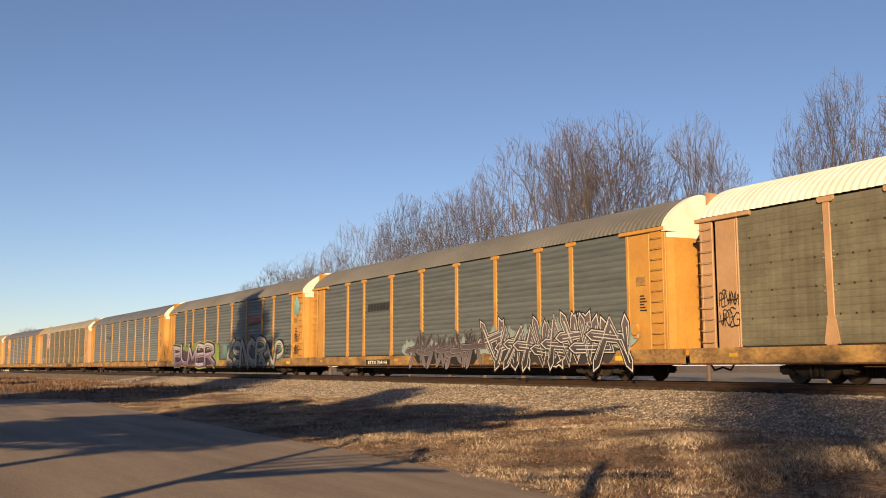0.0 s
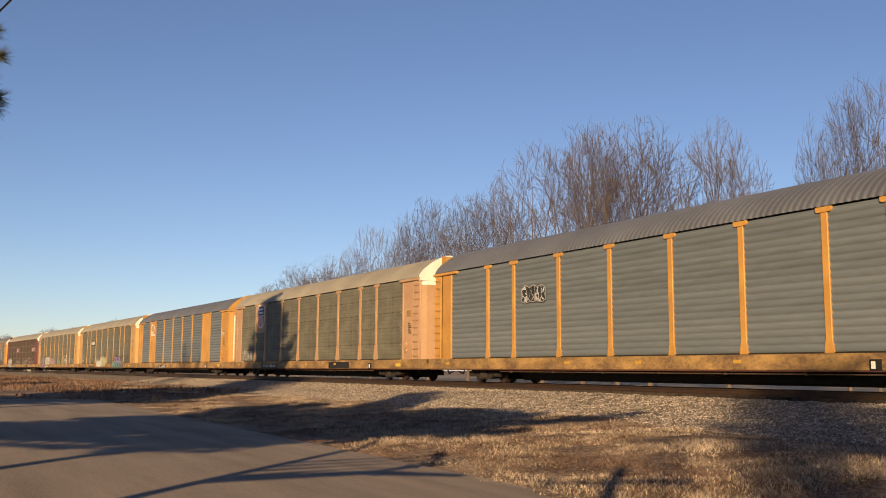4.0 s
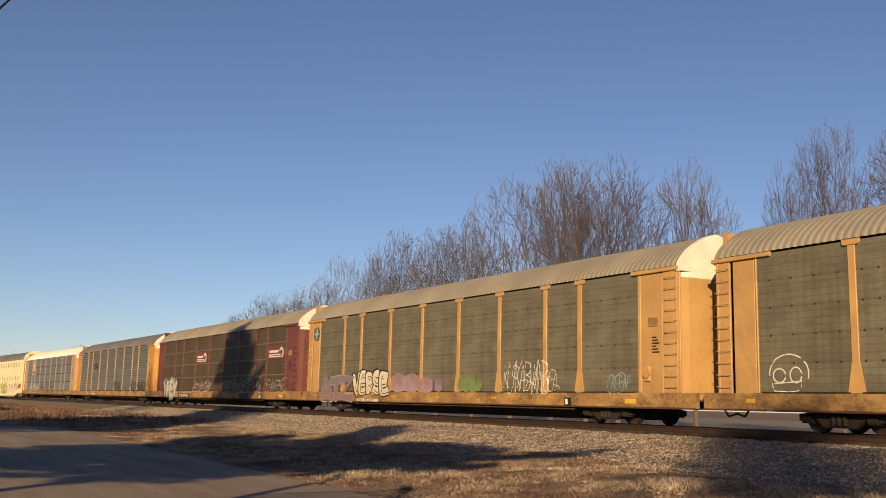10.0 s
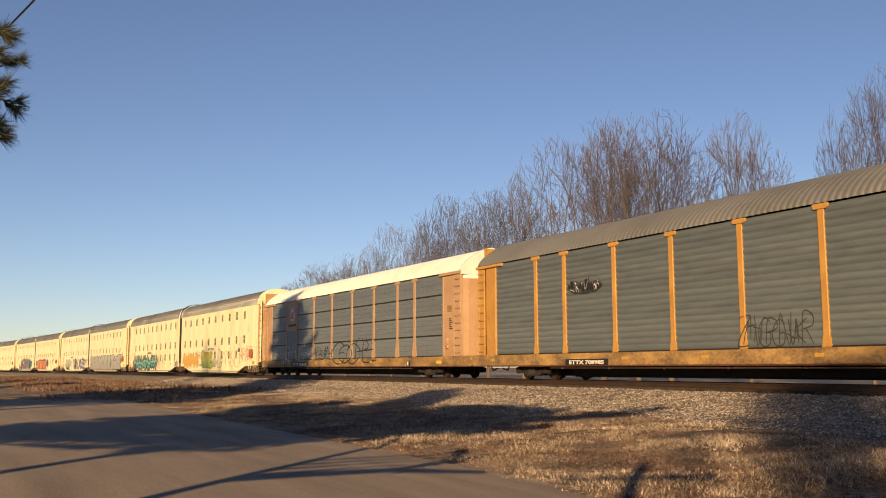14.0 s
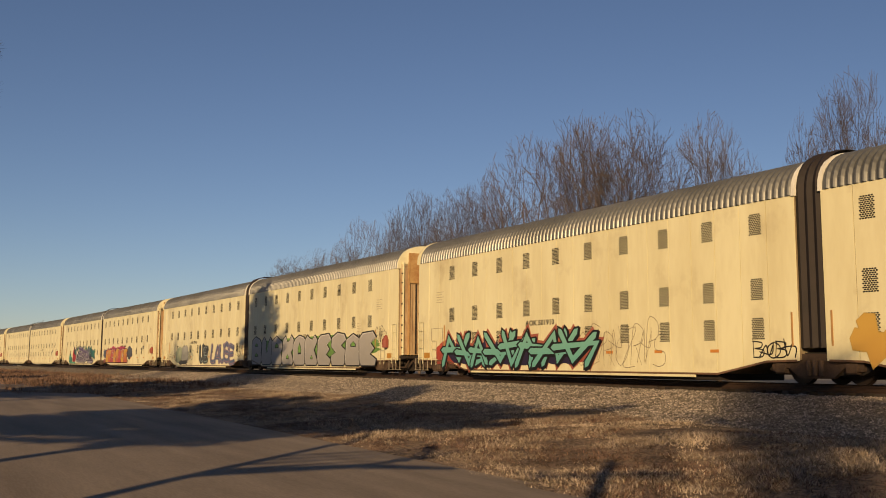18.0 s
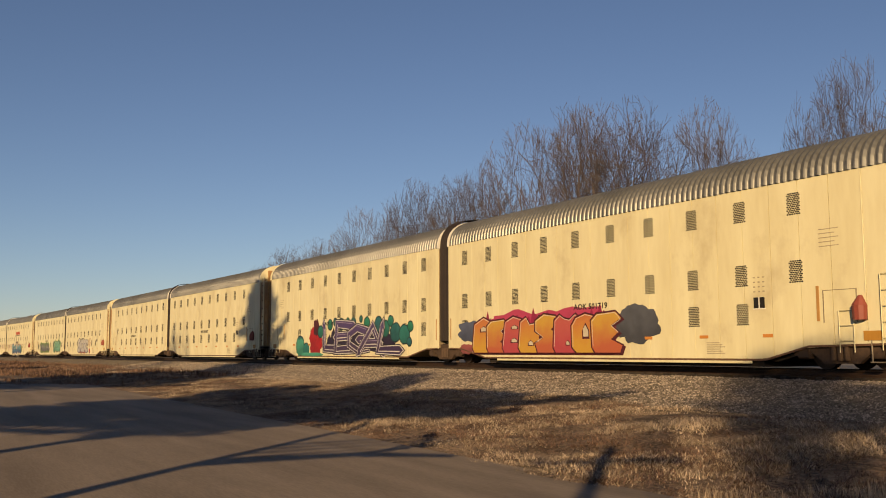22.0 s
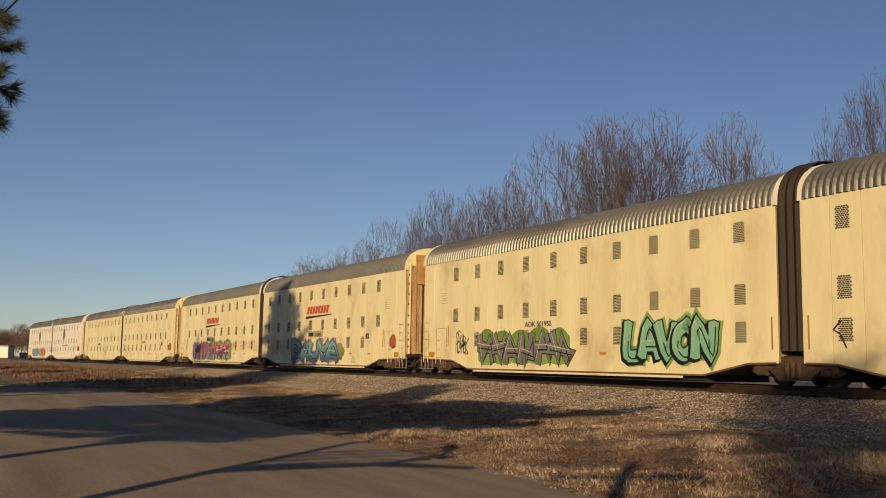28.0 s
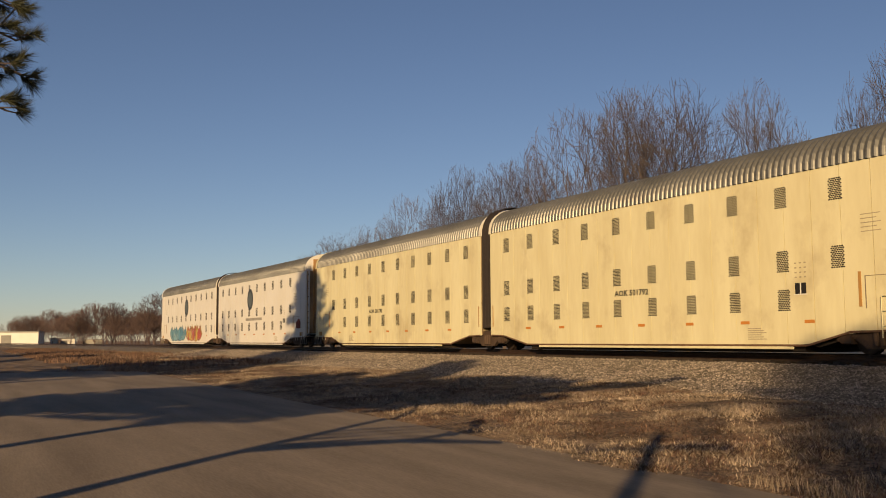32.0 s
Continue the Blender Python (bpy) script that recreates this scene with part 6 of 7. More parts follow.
def markings():
    R, K, W = RACKS, (0.012, 0.011, 0.011), (0.78, 0.77, 0.74)
    # autoracks
    scribble(R[0], 0.72, 1.38, 2.15, 2.6, K, 3, 4, 0.016, None, "thin black scrawl", ""), scribble(R[0], 0.72, 1.38, 1.6, 2.1, K, 4, 3, 0.016)
    haze(R[1], 10.2, 18.2, 0.95, 1.75, (0.27, 0.37, 0.40), 9, 11, True), haze(R[1], 17.2, 26.2, 1.0, 2.15, (0.27, 0.37, 0.40), 8, 12, True)
    piece(R[1], "*******", 11.4, 16.9, 0.52, 1.80, 0.085, (0.045, 0.038, 0.044), (0.30, 0.285, 0.33), (0.15, 0.13, 0.15), K, None, None, None, 11, False, 2.1, 1.2, 0.022, 1.2, (0.022, 0.02, 0.022))
    piece(R[1], "*********", 17.6, 25.2, 0.5, 2.15, 0.13, (0.11, 0.10, 0.125), (0.62, 0.62, 0.64), (0.03, 0.027, 0.03), K, None, (0.66, 0.66, 0.68), None, 14, False, 2.2, 1.2, 0.034, 1.1, (0.05, 0.045, 0.055))
    number(R[1], "ETTX 704141", 6.7, 9.1, 0.60, 0.82)
    slant(R[1], 6.75, 9.05, 3.16, 3.52, 7, paint((0.035, 0.037, 0.04)), 0.2)
    haze(R[2], 1.2, 12.8, 0.6, 2.3, (0.22, 0.31, 0.08), 9, 20)
    piece(R[2], "BUMER", 1.8, 11.4, 0.58, 2.15, 0.15, (0.40, 0.36, 0.42), K, (0.20, 0.12, 0.25), None, (0.30, 0.36, 0.16), (0.66, 0.62, 0.68), (0.13, 0.03), 21, True, 1.4, 0.45, 0.06, 1.0, (0.06, 0.04, 0.07))
    piece(R[2], "(SNOR", 14.6, 21.4, 0.56, 2.25, 0.17, (0.45, 0.42, 0.37), K, (0.36, 0.34, 0.31), None, (0.10, 0.22, 0.25), (0.66, 0.65, 0.61), (0.11, 0.04), 27, True, 1.5, 0.8, 0.055, 1.1, (0.05, 0.07, 0.075))
    piece(R[2], "^", 20.9, 24.2, 0.56, 2.1, 0.13, (0.45, 0.42, 0.37), K, (0.36, 0.34, 0.31), None, (0.10, 0.22, 0.25), (0.66, 0.65, 0.61), (0.08, 0.05), 23, True, 1.2, 0.6, 0.05, 0.3)
    slant(R[2], 18.5, 20.6, 3.32, 3.58, 8, paint((0.68, 0.10, 0.05)))
    put("emblem_underline", Mb().prism([(18.4, 3.12), (20.8, 3.22), (20.9, 3.27), (18.5, 3.24)], -1.512, -1.505), paint(K), R[2])
    blob(R[2], 26.1, 26.85, 3.5, 4.4, (0.25, 0.50, 0.50), 5, -1.538, 40, 0.5), scribble(R[2], 26.1, 26.85, 1.9, 2.35, K, 6, 3), scribble(R[2], 26.1, 26.85, 1.2, 1.8, K, 7, 3)
    scribble(R[2], 24.6, 25.6, 1.2, 1.8, K, 8, 4), blob(R[2], 13.4, 14.4, 1.1, 2.0, (0.13, 0.26, 0.26), 9, -1.538, 30, 0.3)
    number(R[2], "TTGX 952716", 7.1, 9.4, 0.58, 0.80, "white", 0.032)
    wild(R[3], 6.9, 8.5, 3.05, 3.72, [(0.03, 0.03, 0.03)], (0.30, 0.31, 0.33), None, 31, 3, 0.06, 0.02, False, "small dark painted emblem")
    plate(R[4], 4.36, 6.4, 2.87, 4.80, M_YEL3, "emblem_panel", "pale orange emblem panel", -1.498, 0.02)
    shield(R[4], 4.72, 6.1, 3.12, 4.72)
    scribble(R[4], 1.75, 3.6, 1.0, 1.85, W, 41, 5, 0.016)
    plate(R[4], 16.9, 19.6, 0.57, 0.90, M_BLACK, "emblem_panel", "black emblem panel", -1.526), slant(R[4], 17.3, 19.0, 0.64, 0.84, 3, paint(W), 0.15)
    number(R[4], "TTGX 978109", 6.0, 8.6, 0.60, 0.83)
    c = paint(W)
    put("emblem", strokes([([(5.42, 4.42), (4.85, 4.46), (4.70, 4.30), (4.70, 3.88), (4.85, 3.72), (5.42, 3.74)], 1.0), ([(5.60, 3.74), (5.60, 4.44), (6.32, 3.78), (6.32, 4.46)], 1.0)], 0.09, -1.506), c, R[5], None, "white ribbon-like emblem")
    plate(R[5], 4.70, 6.40, 3.45, 3.60, c, "emblem_caption", "", -1.5)
    for y0, y1, z1 in ((-1.2, -0.85, 4.3), (-0.55, -0.25, 3.9), (0.1, 0.5, 4.3)):
        put("white_stripe", Mb().box(27.57, 27.60, y0, y1, 1.1, z1, 0.004), M_WHITE, R[5], None, "white stripe on the end door")
    number(R[5], "TTGX 695785", 7.9, 10.3, 0.55, 0.78)
    scribble(R[5], 25.9, 26.4, 2.9, 3.2, W, 52, 2)
    plate(R[6], 6.55, 8.95, 3.04, 3.60, M_BLACK, "emblem_panel", "black emblem panel", -1.506)
    slant(R[6], 6.8, 8.7, 3.14, 3.50, 3, paint(W), 0.25)
    piece(R[6], "PHM", 18.9, 22.3, 0.5, 1.65, 0.16, (0.28, 0.18, 0.36), (0.03, 0.018, 0.045), (0.07, 0.28, 0.28), None, None, (0.60, 0.58, 0.62), (0.06, 0.02), 61, True, 1.25, 0.3, 0.055, 0.6)
    blob(R[6], 18.0, 19.6, 0.62, 1.05, (0.10, 0.40, 0.37), 62, -1.5375, 50, 0.5), scribble(R[6], 17.3, 18.6, 1.0, 1.7, K, 63, 5)
    wild(R[6], 9.9, 12.8, 0.6, 1.6, [(0.50, 0.50, 0.46)], (0.62, 0.62, 0.58), None, 64, 5, 0.10, 0.02)
    wild(R[6], 12.4, 14.9, 0.7, 2.05, [(0.32, 0.36, 0.20)], (0.46, 0.48, 0.34), None, 65, 4, 0.14, 0.02)
    put("graffiti_face", strokes([([(2.4 + 0.62 * math.cos(radians(q)), 1.5 + 0.5 * math.sin(radians(q))) for q in range(-20, 205, 15)], 1.0), ([(2.1 + 0.2 * math.cos(radians(q)), 1.45 + 0.18 * math.sin(radians(q))) for q in range(0, 375, 15)], 1.0), ([(2.62 + 0.18 * math.cos(radians(q)), 1.46 + 0.2 * math.sin(radians(q))) for q in range(0, 375, 15)], 1.0),
                                    ([(1.85, 1.3), (1.9, 1.06), (2.4, 1.02), (2.75, 1.08), (2.8, 1.3), (1.9, 1.24)], 1.0)], 0.018, -1.4845), paint(W), R[6], None, "white outline drawing of a round face")
    scribble(R[6], 5.3, 8.6, 1.05, 1.75, (0.05, 0.05, 0.04), 67, 5, 0.012), scribble(R[6], 22.8, 24.9, 1.0, 1.8, (0.05, 0.05, 0.04), 68, 5)
    number(R[6], "- 710782", 6.2, 8.9, 0.56, 0.76, "dark")
    piece(R[7], "VERSE", 5.7, 9.2, 0.85, 1.98, 0.16, (0.66, 0.63, 0.52), K, (0.60, 0.56, 0.42), None, None, (0.85, 0.83, 0.76), (-0.05, 0.02), 71, True, 1.3, 0.2, 0.05, 0.8)
    piece(R[7], "ATZ", 2.0, 5.5, 0.5, 1.75, 0.16, (0.19, 0.165, 0.20), (0.34, 0.29, 0.38), (0.22, 0.15, 0.16), None, None, None, None, 72, False, 1.3, 0.3, 0.05)
    haze(R[7], 9.5, 12.1, 0.95, 1.85, (0.36, 0.25, 0.30), 2, 73), haze(R[7], 12.1, 13.2, 0.95, 1.72, (0.36, 0.24, 0.30), 1, 74), haze(R[7], 13.4, 14.0, 1.0, 1.6, (0.26, 0.21, 0.30), 1, 79)
    haze(R[7], 15.1, 17.0, 0.95, 1.85, (0.18, 0.25, 0.11), 4, 75, True), scribble(R[7], 18.4, 21.0, 0.95, 2.2, W, 76, 6, 0.02), scribble(R[7], 20.9, 21.6, 1.0, 1.7, W, 77, 2, 0.015)
    scribble(R[7], 24.2, 25.1, 1.0, 1.6, (0.25, 0.38, 0.45), 78, 3)
    number(R[7], "ETTX 711655", 5.9, 8.5, 0.52, 0.72, "white")
    put("emblem", Mb().tube((1.0, -1.51, 4.02), (1.0, -1.50, 4.02), 0.36, 0.36, 24), paint((0.06, 0.10, 0.12)), R[7], None, "round blue-grey emblem")
    put("emblem_cross", Mb().box(0.72, 1.28, -1.516, -1.511, 3.95, 4.09).box(0.93, 1.07, -1.5165, -1.5115, 3.74, 4.30), paint((0.42, 0.43, 0.42)), R[7])
    for x0, x1, z0, z1 in ((9.4, 11.8, 2.92, 3.70), (22.9, 25.45, 2.85, 3.66)):
        plate(R[8], x0, x1, z0, z1, M_RED, "emblem_panel", "oxide-red emblem panel", -1.502)
        for k in range(2):
            plate(R[8], x0 + 0.25, x1 - 0.55, z0 + 0.12 + 0.11 * k, z0 + 0.18 + 0.11 * k, paint(W), "emblem_bar", "", -1.507)
        plate(R[8], x0 + 0.3, x1 - 0.9, z0 + 0.38, z0 + 0.52, paint(W), "emblem_bar", "", -1.507)
        arc = [(x1 - 0.45 + 0.26 * math.cos(radians(a)), z0 + 0.36 + 0.26 * math.sin(radians(a))) for a in range(-80, 190, 27)]
        put("emblem", strokes([(arc, 1.0)], 0.07, -1.5075), paint(W), R[8], None, "white curled emblem")
    piece(R[8], "YHEY", 1.9, 5.2, 0.5, 1.85, 0.185, (0.56, 0.54, 0.46), K, (0.44, 0.43, 0.37), None, (0.24, 0.36, 0.33), None, (-0.10, -0.02), 81, True, 1.25, 0.0, 0.045, 0.3)
    scribble(R[8], 9.1, 12.9, 0.95, 1.7, (0.45, 0.43, 0.38), 82, 6, 0.03)
    for k, (a, b, z) in enumerate(((15.4, 17.6, 1.8), (17.9, 20.5, 1.82), (21.1, 22.1, 1.5), (23.0, 25.9, 1.75), (21.0, 22.0, 1.98))):
        scribble(R[8], a, b, 0.95 if z < 1.9 else 1.8, z, (0.46, 0.44, 0.39), 83 + k, 5, 0.019)
    number(R[8], "ETTX 801050", 5.8, 8.3, 0.58, 0.82)
    plate(R[8], 18.55, 20.15, 0.58, 0.88, M_BLACK, "emblem_panel", "black emblem panel", -1.526), slant(R[8], 18.6, 20.1, 0.60, 0.86, 3, paint(W), 0.2)
    wild(R[9], 6.6, 8.6, 3.12, 3.70, [K], (0.06, 0.06, 0.06), None, 91, 3, 0.07, 0.02, True, "small black painted emblem")
    scribble(R[9], 15.0, 17.5, 1.05, 2.0, (0.05, 0.05, 0.05), 92, 6, 0.022), scribble(R[9], 20.9, 22.8, 1.0, 1.95, K, 93, 4, 0.03, None, "thin spray-painted scrawl", "RUEN"), scribble(R[9], 23.0, 25.2, 1.0, 1.9, K, 94, 4, 0.04)
    number(R[9], "ETTX 708985", 6.4, 8.8, 0.58, 0.78)
    plate(R[10], 4.40, 6.45, 2.84, 4.74, M_YEL3, "emblem_panel", "pale orange emblem panel", -1.500, 0.02)
    shield(R[10], 4.98, 5.9, 3.45, 4.42), plate(R[10], 4.75, 6.15, 3.12, 3.26, paint((0.03, 0.03, 0.06)), "emblem_caption", "", -1.506)
    scribble(R[10], 3.2, 5.2, 0.7, 1.5, W, 101, 3, 0.018), scribble(R[10], 4.6, 7.6, 0.95, 2.1, W, 102, 4, 0.018), scribble(R[10], 7.2, 8.9, 1.0, 1.6, W, 103, 5, 0.02)
    scribble(R[10], 9.6, 12.2, 0.95, 1.75, (0.03, 0.03, 0.03), 104, 6, 0.022), scribble(R[10], 12.6, 18.0, 0.7, 2.0, (0.03, 0.03, 0.03), 105, 3, 0.05)
    number(R[10], "ETTX 908118", 5.5, 8.4, 0.60, 0.83)
    # articulated units: leading half of pair i is 2 i, trailing half 2 i + 1
    U = UNITS
    for i, text in enumerate(("AOK 501910", "AOK 501681", "AOK 501719", "AOK 501677", "AOK 501955", "- 314603", "AOK 501792")):
        number(U[2 * i], text, 8.95, 10.95, 1.93, 2.15, "wall"), number(U[2 * i + 1], text, -13.05, -11.05, 1.93, 2.15, "wall")
    piece(U[0], "****", 1.5, 6.0, 0.5, 1.75, 0.22, (0.62, 0.38, 0.08), (0.62, 0.40, 0.10), (0.58, 0.33, 0.07), None, None, None, None, 110, False, 1.4, 0.3, 0.03), scribble(U[0], 5.4, 7.3, 1.3, 1.9, (0.5, 0.25, 0.20), 111, 5, 0.018)
    blob(U[0], 6.8, 12.2, 0.5, 1.2, (0.48, 0.55, 0.34), 112, -1.5065, 60, 0.4)
    piece(U[0], "THIC", 7.3, 10.3, 0.45, 1.85, 0.20, (0.50, 0.44, 0.10), K, (0.34, 0.46, 0.10), None, None, None, None, 113, True, 1.25, 0.0, 0.04, 0.9)
    scribble(U[0], 11.9, 17.4, 0.55, 2.1, (0.46, 0.24, 0.17), 114, 5, 0.022, None, "thin rust-brown scrawl", "DANKU"), scribble(U[0], 17.6, 20.4, 1.0, 2.0, (0.42, 0.20, 0.15), 116, 5, 0.025)
    blob(U[1], -19.9, -18.2, 0.5, 1.4, (0.50, 0.08, 0.05), 117, -1.507, 40, 0.4), blob(U[1], -10.6, -9.0, 0.5, 1.4, (0.50, 0.08, 0.05), 118, -1.507, 40, 0.4)
    piece(U[1], "********", -18.9, -9.4, 0.42, 1.75, 0.10, (0.20, 0.48, 0.40), K, (0.14, 0.42, 0.38), None, (0.40, 0.12, 0.08), None, (0.07, -0.04), 121, False, 2.2, 1.0, 0.06, 0.9, (0.03, 0.02, 0.06))
    scribble(U[1], -10.1, -5.5, 0.45, 1.85, (0.20, 0.15, 0.12), 120, 8, 0.011, -1.509), scribble(U[1], -1.9, -0.6, 0.7, 1.25, K, 121, 3, 0.025, -1.509)
    blob(U[2], 2.2, 19.5, 0.7, 1.95, (0.20, 0.42, 0.10), 130, -1.507, 90, 0.15)
    gems(U[2], "BUPHOKESPE", 1.3, 19.3, 0.36, 2.15, [(0.42, 0.41, 0.40)], [(0.33, 0.325, 0.32)], K, (0.20, 0.42, 0.10), (0.84, 0.83, 0.80), 131)
    scribble(U[2], 19.2, 20.3, 1.4, 2.3, (0.10, 0.09, 0.08), 132, 4, 0.016, -1.509)
    blob(U[3], -17.1, -14.9, 0.40, 1.72, (0.44, 0.50, 0.34), 133, -1.5075, 60, 0.35, "pale green cloud of spray paint", 2.2), blob(U[3], -15.4, -13.5, 0.45, 1.82, (0.46, 0.47, 0.44), 138, -1.5085, 60, 0.25, "pale grey cloud of spray paint", 2.4), blob(U[3], -16.3, -13.7, 0.32, 0.62, (0.06, 0.06, 0.055), 139, -1.5095, 50, 0.5), scribble(U[3], -17.0, -13.6, 0.6, 1.75, (0.10, 0.11, 0.09), 140, 2, 0.028, -1.5105), scribble(U[3], -13.4, -12.0, 0.7, 1.6, (0.36, 0.42, 0.36), 141, 3, 0.03, -1.509)
    piece(U[3], "UE", -10.5, -8.4, 0.42, 1.75, 0.20, (0.035, 0.035, 0.035), (0.34, 0.46, 0.46), (0.05, 0.055, 0.055), K, None, (0.50, 0.56, 0.55), None, 134, True, 1.15, 0.5, 0.022)
    piece(U[3], "LAUSE", -7.6, -2.4, 0.4, 1.85, 0.145, (0.10, 0.12, 0.24), (0.50, 0.22, 0.22), (0.08, 0.13, 0.24), (0.30, 0.36, 0.46), None, (0.56, 0.50, 0.50), None, 135, True, 1.3, 0.3, 0.022, 0.9), scribble(U[3], -1.9, -0.7, 0.9, 1.7, K, 137, 3, 0.02, -1.509), scribble(U[3], -20.4, -17.6, 0.6, 1.3, (0.2, 0.17, 0.14), 136, 4, 0.015)
    blob(U[4], 1.3, 3.2, 0.9, 1.7, (0.10, 0.12, 0.20), 140, -1.507, 40, 0.3), blob(U[4], 11.2, 13.2, 0.8, 1.9, (0.10, 0.11, 0.14), 141, -1.507, 40, 0.3), blob(U[4], 3.4, 10.6, 0.5, 2.0, (0.50, 0.06, 0.14), 142, -1.5075, 80, 0.3)
    haze(U[4], 2.6, 11.4, 0.45, 2.05, (0.42, 0.03, 0.10), 8, 146, True), gems(U[4], "PEBHSKOE", 2.6, 11.4, 0.42, 1.85, [(0.56, 0.20, 0.06), (0.60, 0.36, 0.06), (0.52, 0.12, 0.10)], [(0.60, 0.34, 0.05), (0.50, 0.13, 0.06), (0.46, 0.07, 0.09)], (0.10, 0.02, 0.03), (0.66, 0.60, 0.48), (0.80, 0.74, 0.62), 145, 1.5, 0.03, (0.12, -0.05))
    for k, (a, z, r) in enumerate(((-16.5, 0.85, 0.6), (-15.6, 0.6, 0.45), (-12.2, 1.95, 0.3), (-11.5, 2.08, 0.22), (-10.7, 1.95, 0.34), (-9.9, 2.06, 0.2), (-9.2, 1.98, 0.28), (-8.3, 2.15, 0.16), (-7.6, 1.95, 0.3), (-6.3, 1.85, 0.4), (-5.6, 1.6, 0.45), (-5.0, 1.95, 0.26), (-4.5, 1.4, 0.5), (-3.6, 1.3, 0.5), (-3.0, 1.65, 0.24), (-3.1, 0.95, 0.2), (-13.5, 1.6, 0.35))):
        blob(U[5], a - r - 0.06, a + r + 0.06, z - r * 0.85 - 0.06, z + r * 0.85 + 0.06, (0.02, 0.05, 0.05), 144 + k, -1.5068 - 0.0004 * k, 30, 0.08, "dark edge of a sprayed bubble", 2.0)
        blob(U[5], a - r, a + r, z - r * 0.85, z + r * 0.85, (0.025, 0.15 + 0.05 * (k % 3), 0.16 + 0.02 * (k % 2)), 144 + k, -1.507 - 0.0004 * k, 30, 0.08, "round teal sprayed bubble", 2.0)
    blob(U[5], -15.0, -13.2, 0.35, 1.9, (0.48, 0.02, 0.02), 160, -1.512, 40, 0.35), blob(U[5], -14.5, -13.7, 1.4, 2.25, (0.10, 0.02, 0.02), 161, -1.513, 30, 0.3)
    piece(U[5], "LEGAL", -13.0, -4.4, 0.40, 2.0, 0.17, (0.085, 0.055, 0.17), (0.74, 0.72, 0.72), (0.05, 0.03, 0.085), K, None, (0.42, 0.36, 0.54), None, 162, False, 1.6, 1.3, 0.04, 1.3, (0.03, 0.02, 0.05))
    blob(U[5], -17.1, -16.0, 0.28, 1.25, (0.06, 0.34, 0.25), 163, -1.5125, 40, 0.3), blob(U[5], -16.2, -13.2, 0.26, 0.46, (0.07, 0.40, 0.28), 165, -1.5128, 40, 0.1), blob(U[4], -0.0 + 1.4, 2.4, 0.4, 0.8, (0.35, 0.10, 0.10), 164, -1.507, 30, 0.2)
    piece(U[8], "SNORC", 7.8, 12.9, 0.5, 2.05, 0.20, (0.58, 0.57, 0.54), (0.05, 0.06, 0.16), (0.50, 0.49, 0.48), None, None, None, (0.06, -0.03), 170, True, 1.25, 0.3, 0.05)
    blob(U[8], 8.2, 12.6, 0.4, 0.8, (0.60, 0.17, 0.06), 171, -1.507, 50, 0.5), scribble(U[8], 13.1, 14.3, 1.1, 2.1, (0.60, 0.18, 0.12), 172, 3, 0.02, -1.509), blob(U[8], 13.5, 14.1, 0.4, 0.95, (0.50, 0.07, 0.05), 173, -1.507, 30, 0.3)
    for a in (1.3, 5.0):
        put("graffiti_stroke", strokes([([(a + 0.35, 1.75), (a + 0.1, 1.5), (a + 0.3, 1.4), (a + 0.5, 1.0)], 1.0)], 0.03, -1.509), paint(K), U[8], None, "black bolt-like brush mark")
    haze(U[9], -16.5, -10.0, 0.42, 1.95, (0.22, 0.40, 0.08), 5, 180), piece(U[9], "******", -16.4, -10.1, 0.42, 1.8, 0.19, (0.20, 0.20, 0.20), K, (0.17, 0.17, 0.17), None, None, (0.62, 0.62, 0.60), None, 181, False, 1.4, 0.0, 0.035, 0.3)
    piece(U[9], "LAVON", -6.9, -2.8, 0.66, 2.0, 0.19, (0.24, 0.52, 0.36), K, (0.20, 0.50, 0.36), None, (0.25, 0.45, 0.14), (0.62, 0.70, 0.62), (-0.07, -0.06), 182, True, 1.35, 0.2, 0.05)
    scribble(U[9], -18.4, -17.4, 0.9, 1.8, K, 184, 4, 0.03, -1.509)
    for u, a in ((10, 8.3), (11, -13.65)):
        slant(U[u], a + 0.25, a + 3.6, 3.26, 3.70, 8, paint((0.62, 0.09, 0.04)), 0.4)
        put("emblem_underline", Mb().prism([(a, 2.98), (a + 4.0, 3.12), (a + 4.1, 3.17), (a + 0.15, 3.13)], -1.512, -1.505), paint(K), U[u])
        plate(U[u], (8.8 if u == 10 else -13.2), (11.1 if u == 10 else -10.9), 1.86, 2.24, paint((0.50, 0.42, 0.28)), "number_panel", "tan number panel", -1.506, 0.003)
    piece(U[10], "D*UYA", 6.3, 13.4, 0.40, 1.7, 0.25, (0.17, 0.38, 0.38), (0.02, 0.025, 0.035), (0.06, 0.15, 0.30), None, (0.36, 0.25, 0.40), (0.52, 0.64, 0.64), None, 190, True, 1.3, 0.3, 0.045), blob(U[10], 12.0, 14.2, 0.45, 1.5, (0.26, 0.36, 0.07), 198, -1.507, 50, 0.3, "yellow-green sprayed cloud", 2.4)
    for k in range(5):
        scribble(U[10], 2.3 + 2.5 * k, 4.3 + 2.5 * k, 1.0, 1.85, (0.66, 0.30, 0.24), 191 + k, 5, 0.014, -1.509)
        scribble(U[11], -10.6 + 2.0 * k, -8.8 + 2.0 * k, 1.1, 1.95, (0.66, 0.30, 0.24), 196 + k, 4, 0.014, -1.509)
    haze(U[11], -17.2, -11.9, 0.4, 1.9, (0.40, 0.26, 0.46), 5, 200), haze(U[11], -12.4, -6.4, 0.34, 2.0, (0.17, 0.42, 0.10), 3, 201)
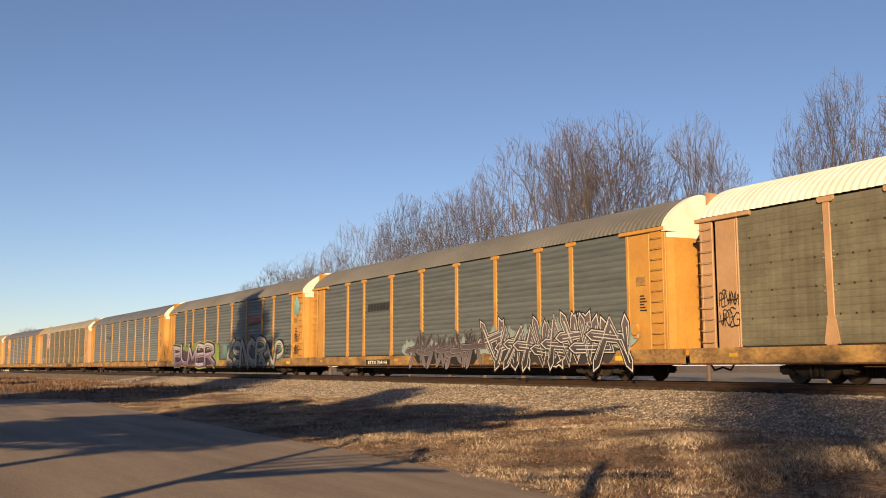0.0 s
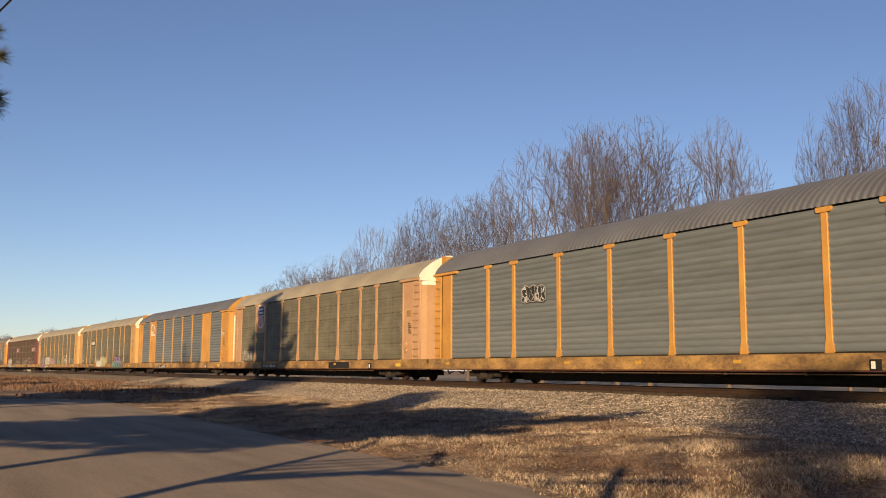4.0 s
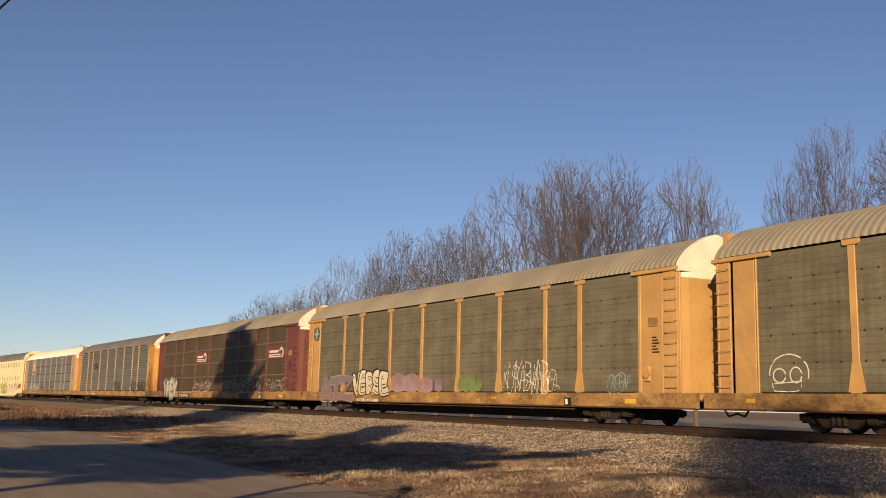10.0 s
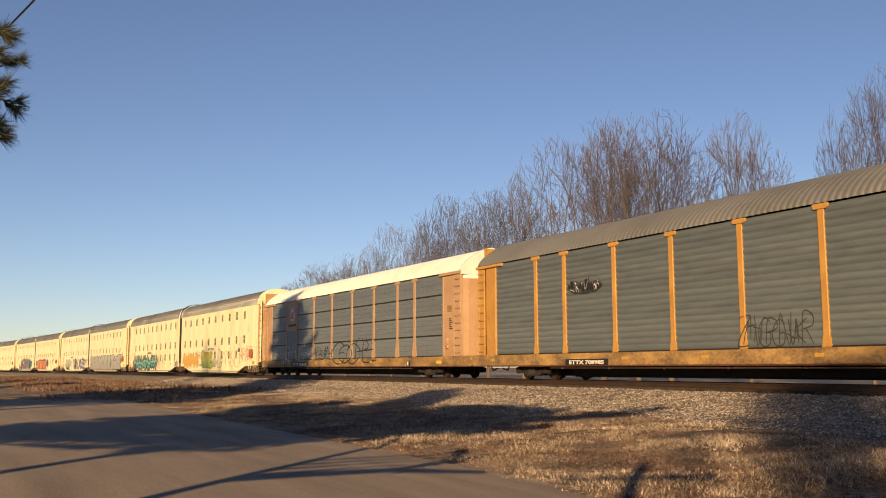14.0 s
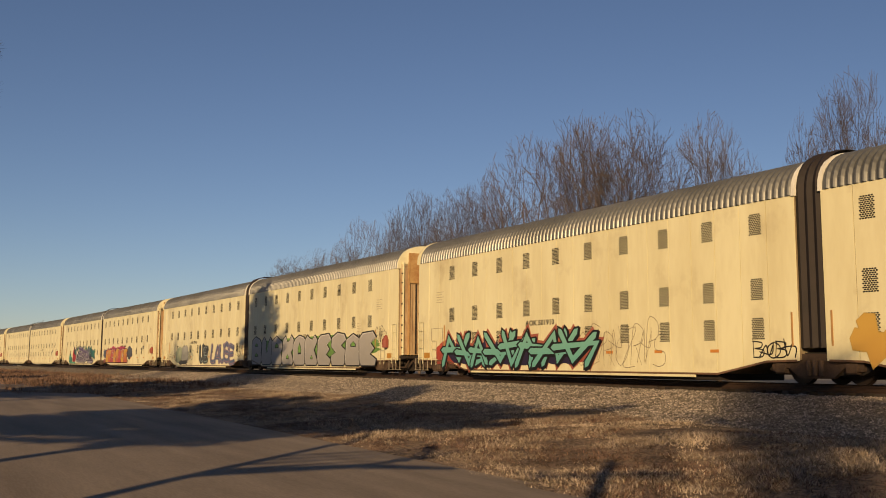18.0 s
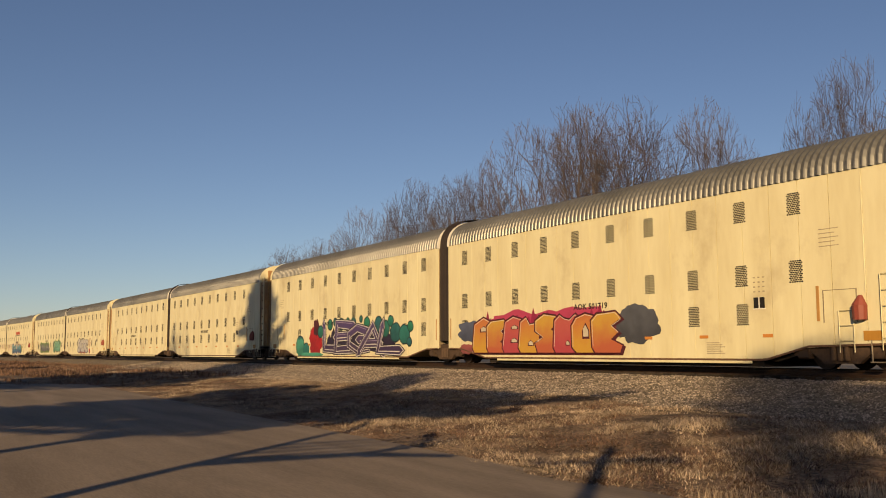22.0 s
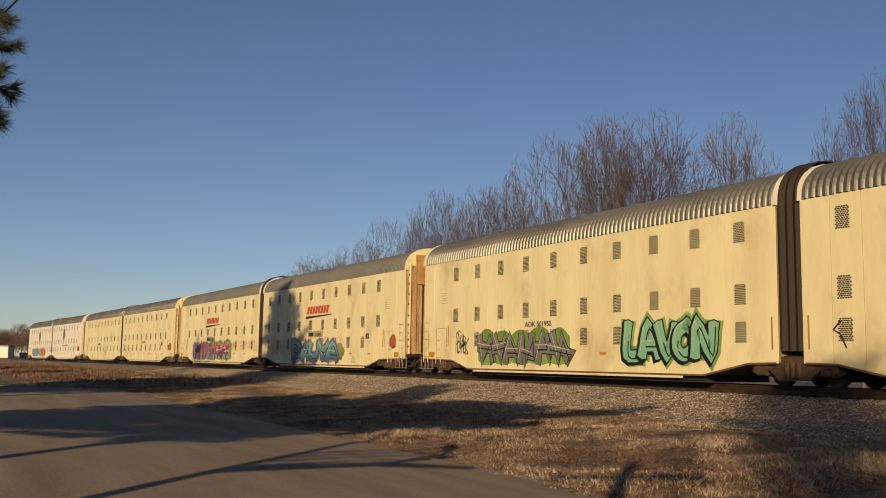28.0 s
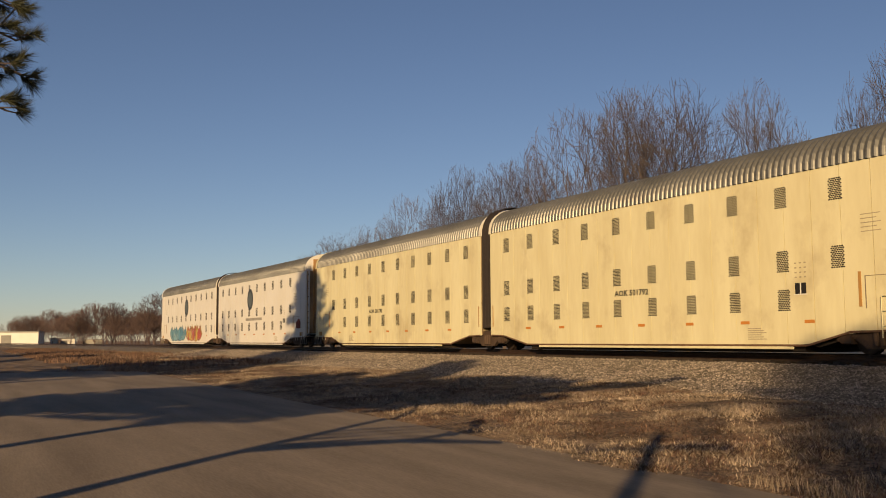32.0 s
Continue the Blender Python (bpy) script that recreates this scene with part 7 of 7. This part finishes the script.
    for k, (ch, a, b, hi, lo) in enumerate((("*", -16.5, -14.9, (0.03, 0.03, 0.035), (0.05, 0.04, 0.05)), ("*", -15.2, -14.0, (0.42, 0.10, 0.09), (0.40, 0.16, 0.14)), ("O", -14.4, -13.1, (0.33, 0.17, 0.36), (0.10, 0.30, 0.28)), ("*", -13.4, -12.0, (0.45, 0.10, 0.12), (0.36, 0.22, 0.42)))):
        piece(U[11], ch, a, b, 0.40, 1.85 + 0.08 * (k % 2), 0.19, hi, (0.72, 0.70, 0.70), lo, None, None, None, None, 202 + k, True, 1.25, 0.0, 0.03, 0.6)
    piece(U[11], "**", -11.3, -7.2, 0.38, 1.92, 0.30, (0.44, 0.05, 0.06), (0.74, 0.72, 0.72), (0.06, 0.04, 0.13), None, None, (0.70, 0.66, 0.72), None, 207, True, 1.3, 0.0, 0.045, 0.5)
    for u, a in ((14, 9.4), (15, -10.85)):
        put("emblem", Mb().prism([(a + 0.72 * math.cos(radians(q)), 3.57 + 0.80 * math.sin(radians(q))) for q in range(0, 360, 15)], -1.512, -1.505), paint((0.06, 0.075, 0.09)), U[u], None, "oval dark emblem")
        put("emblem_rim", Mb().prism([(a + 0.5 * math.cos(radians(q)), 3.57 + 0.56 * math.sin(radians(q))) for q in range(0, 360, 15)], -1.518, -1.513), paint((0.13, 0.16, 0.17)), U[u])
    plate(U[14], 8.3, 12.3, 1.95, 2.15, paint((0.45, 0.43, 0.38)), "faint_stencil", "", -1.507)
    wild(U[15], -17.3, -11.0, 0.4, 1.95, [(0.10, 0.30, 0.45), (0.20, 0.42, 0.52)], (0.05, 0.14, 0.22), (0.14, 0.36, 0.48), 210, 4, 0.22, 0.04)
    wild(U[15], -10.8, -5.0, 0.4, 1.95, [(0.55, 0.42, 0.08), (0.50, 0.10, 0.08)], (0.35, 0.10, 0.06), (0.52, 0.30, 0.10), 211, 4, 0.22, 0.04)


ground_sheet()
road_sheet()
far_lot()
track()
woods()
brush()
far_sheds()
roadside()
train()
markings()
ballast_stones()
grass("dead_grass", 54000, 11, M_GRASS, 0.76, 0.075, "dry straw-coloured grass tufts on the verge", -0.12, flat=1.2)
grass("russet_weeds", 46000, 12, M_WEED, 2.1, 0.055, "low russet dead weeds and leaf litter on the verge", -0.30, flat=1.6)
far_verge()
for i in range(6):
    straw_clump(-6.2 - 0.3 * i - 0.4 * math.sin(i * 2.1), 8.2 + 0.12 * i + 0.9 * math.sin(i * 1.3), 0.20 + 0.07 * math.sin(i), 60 + i)
motions()
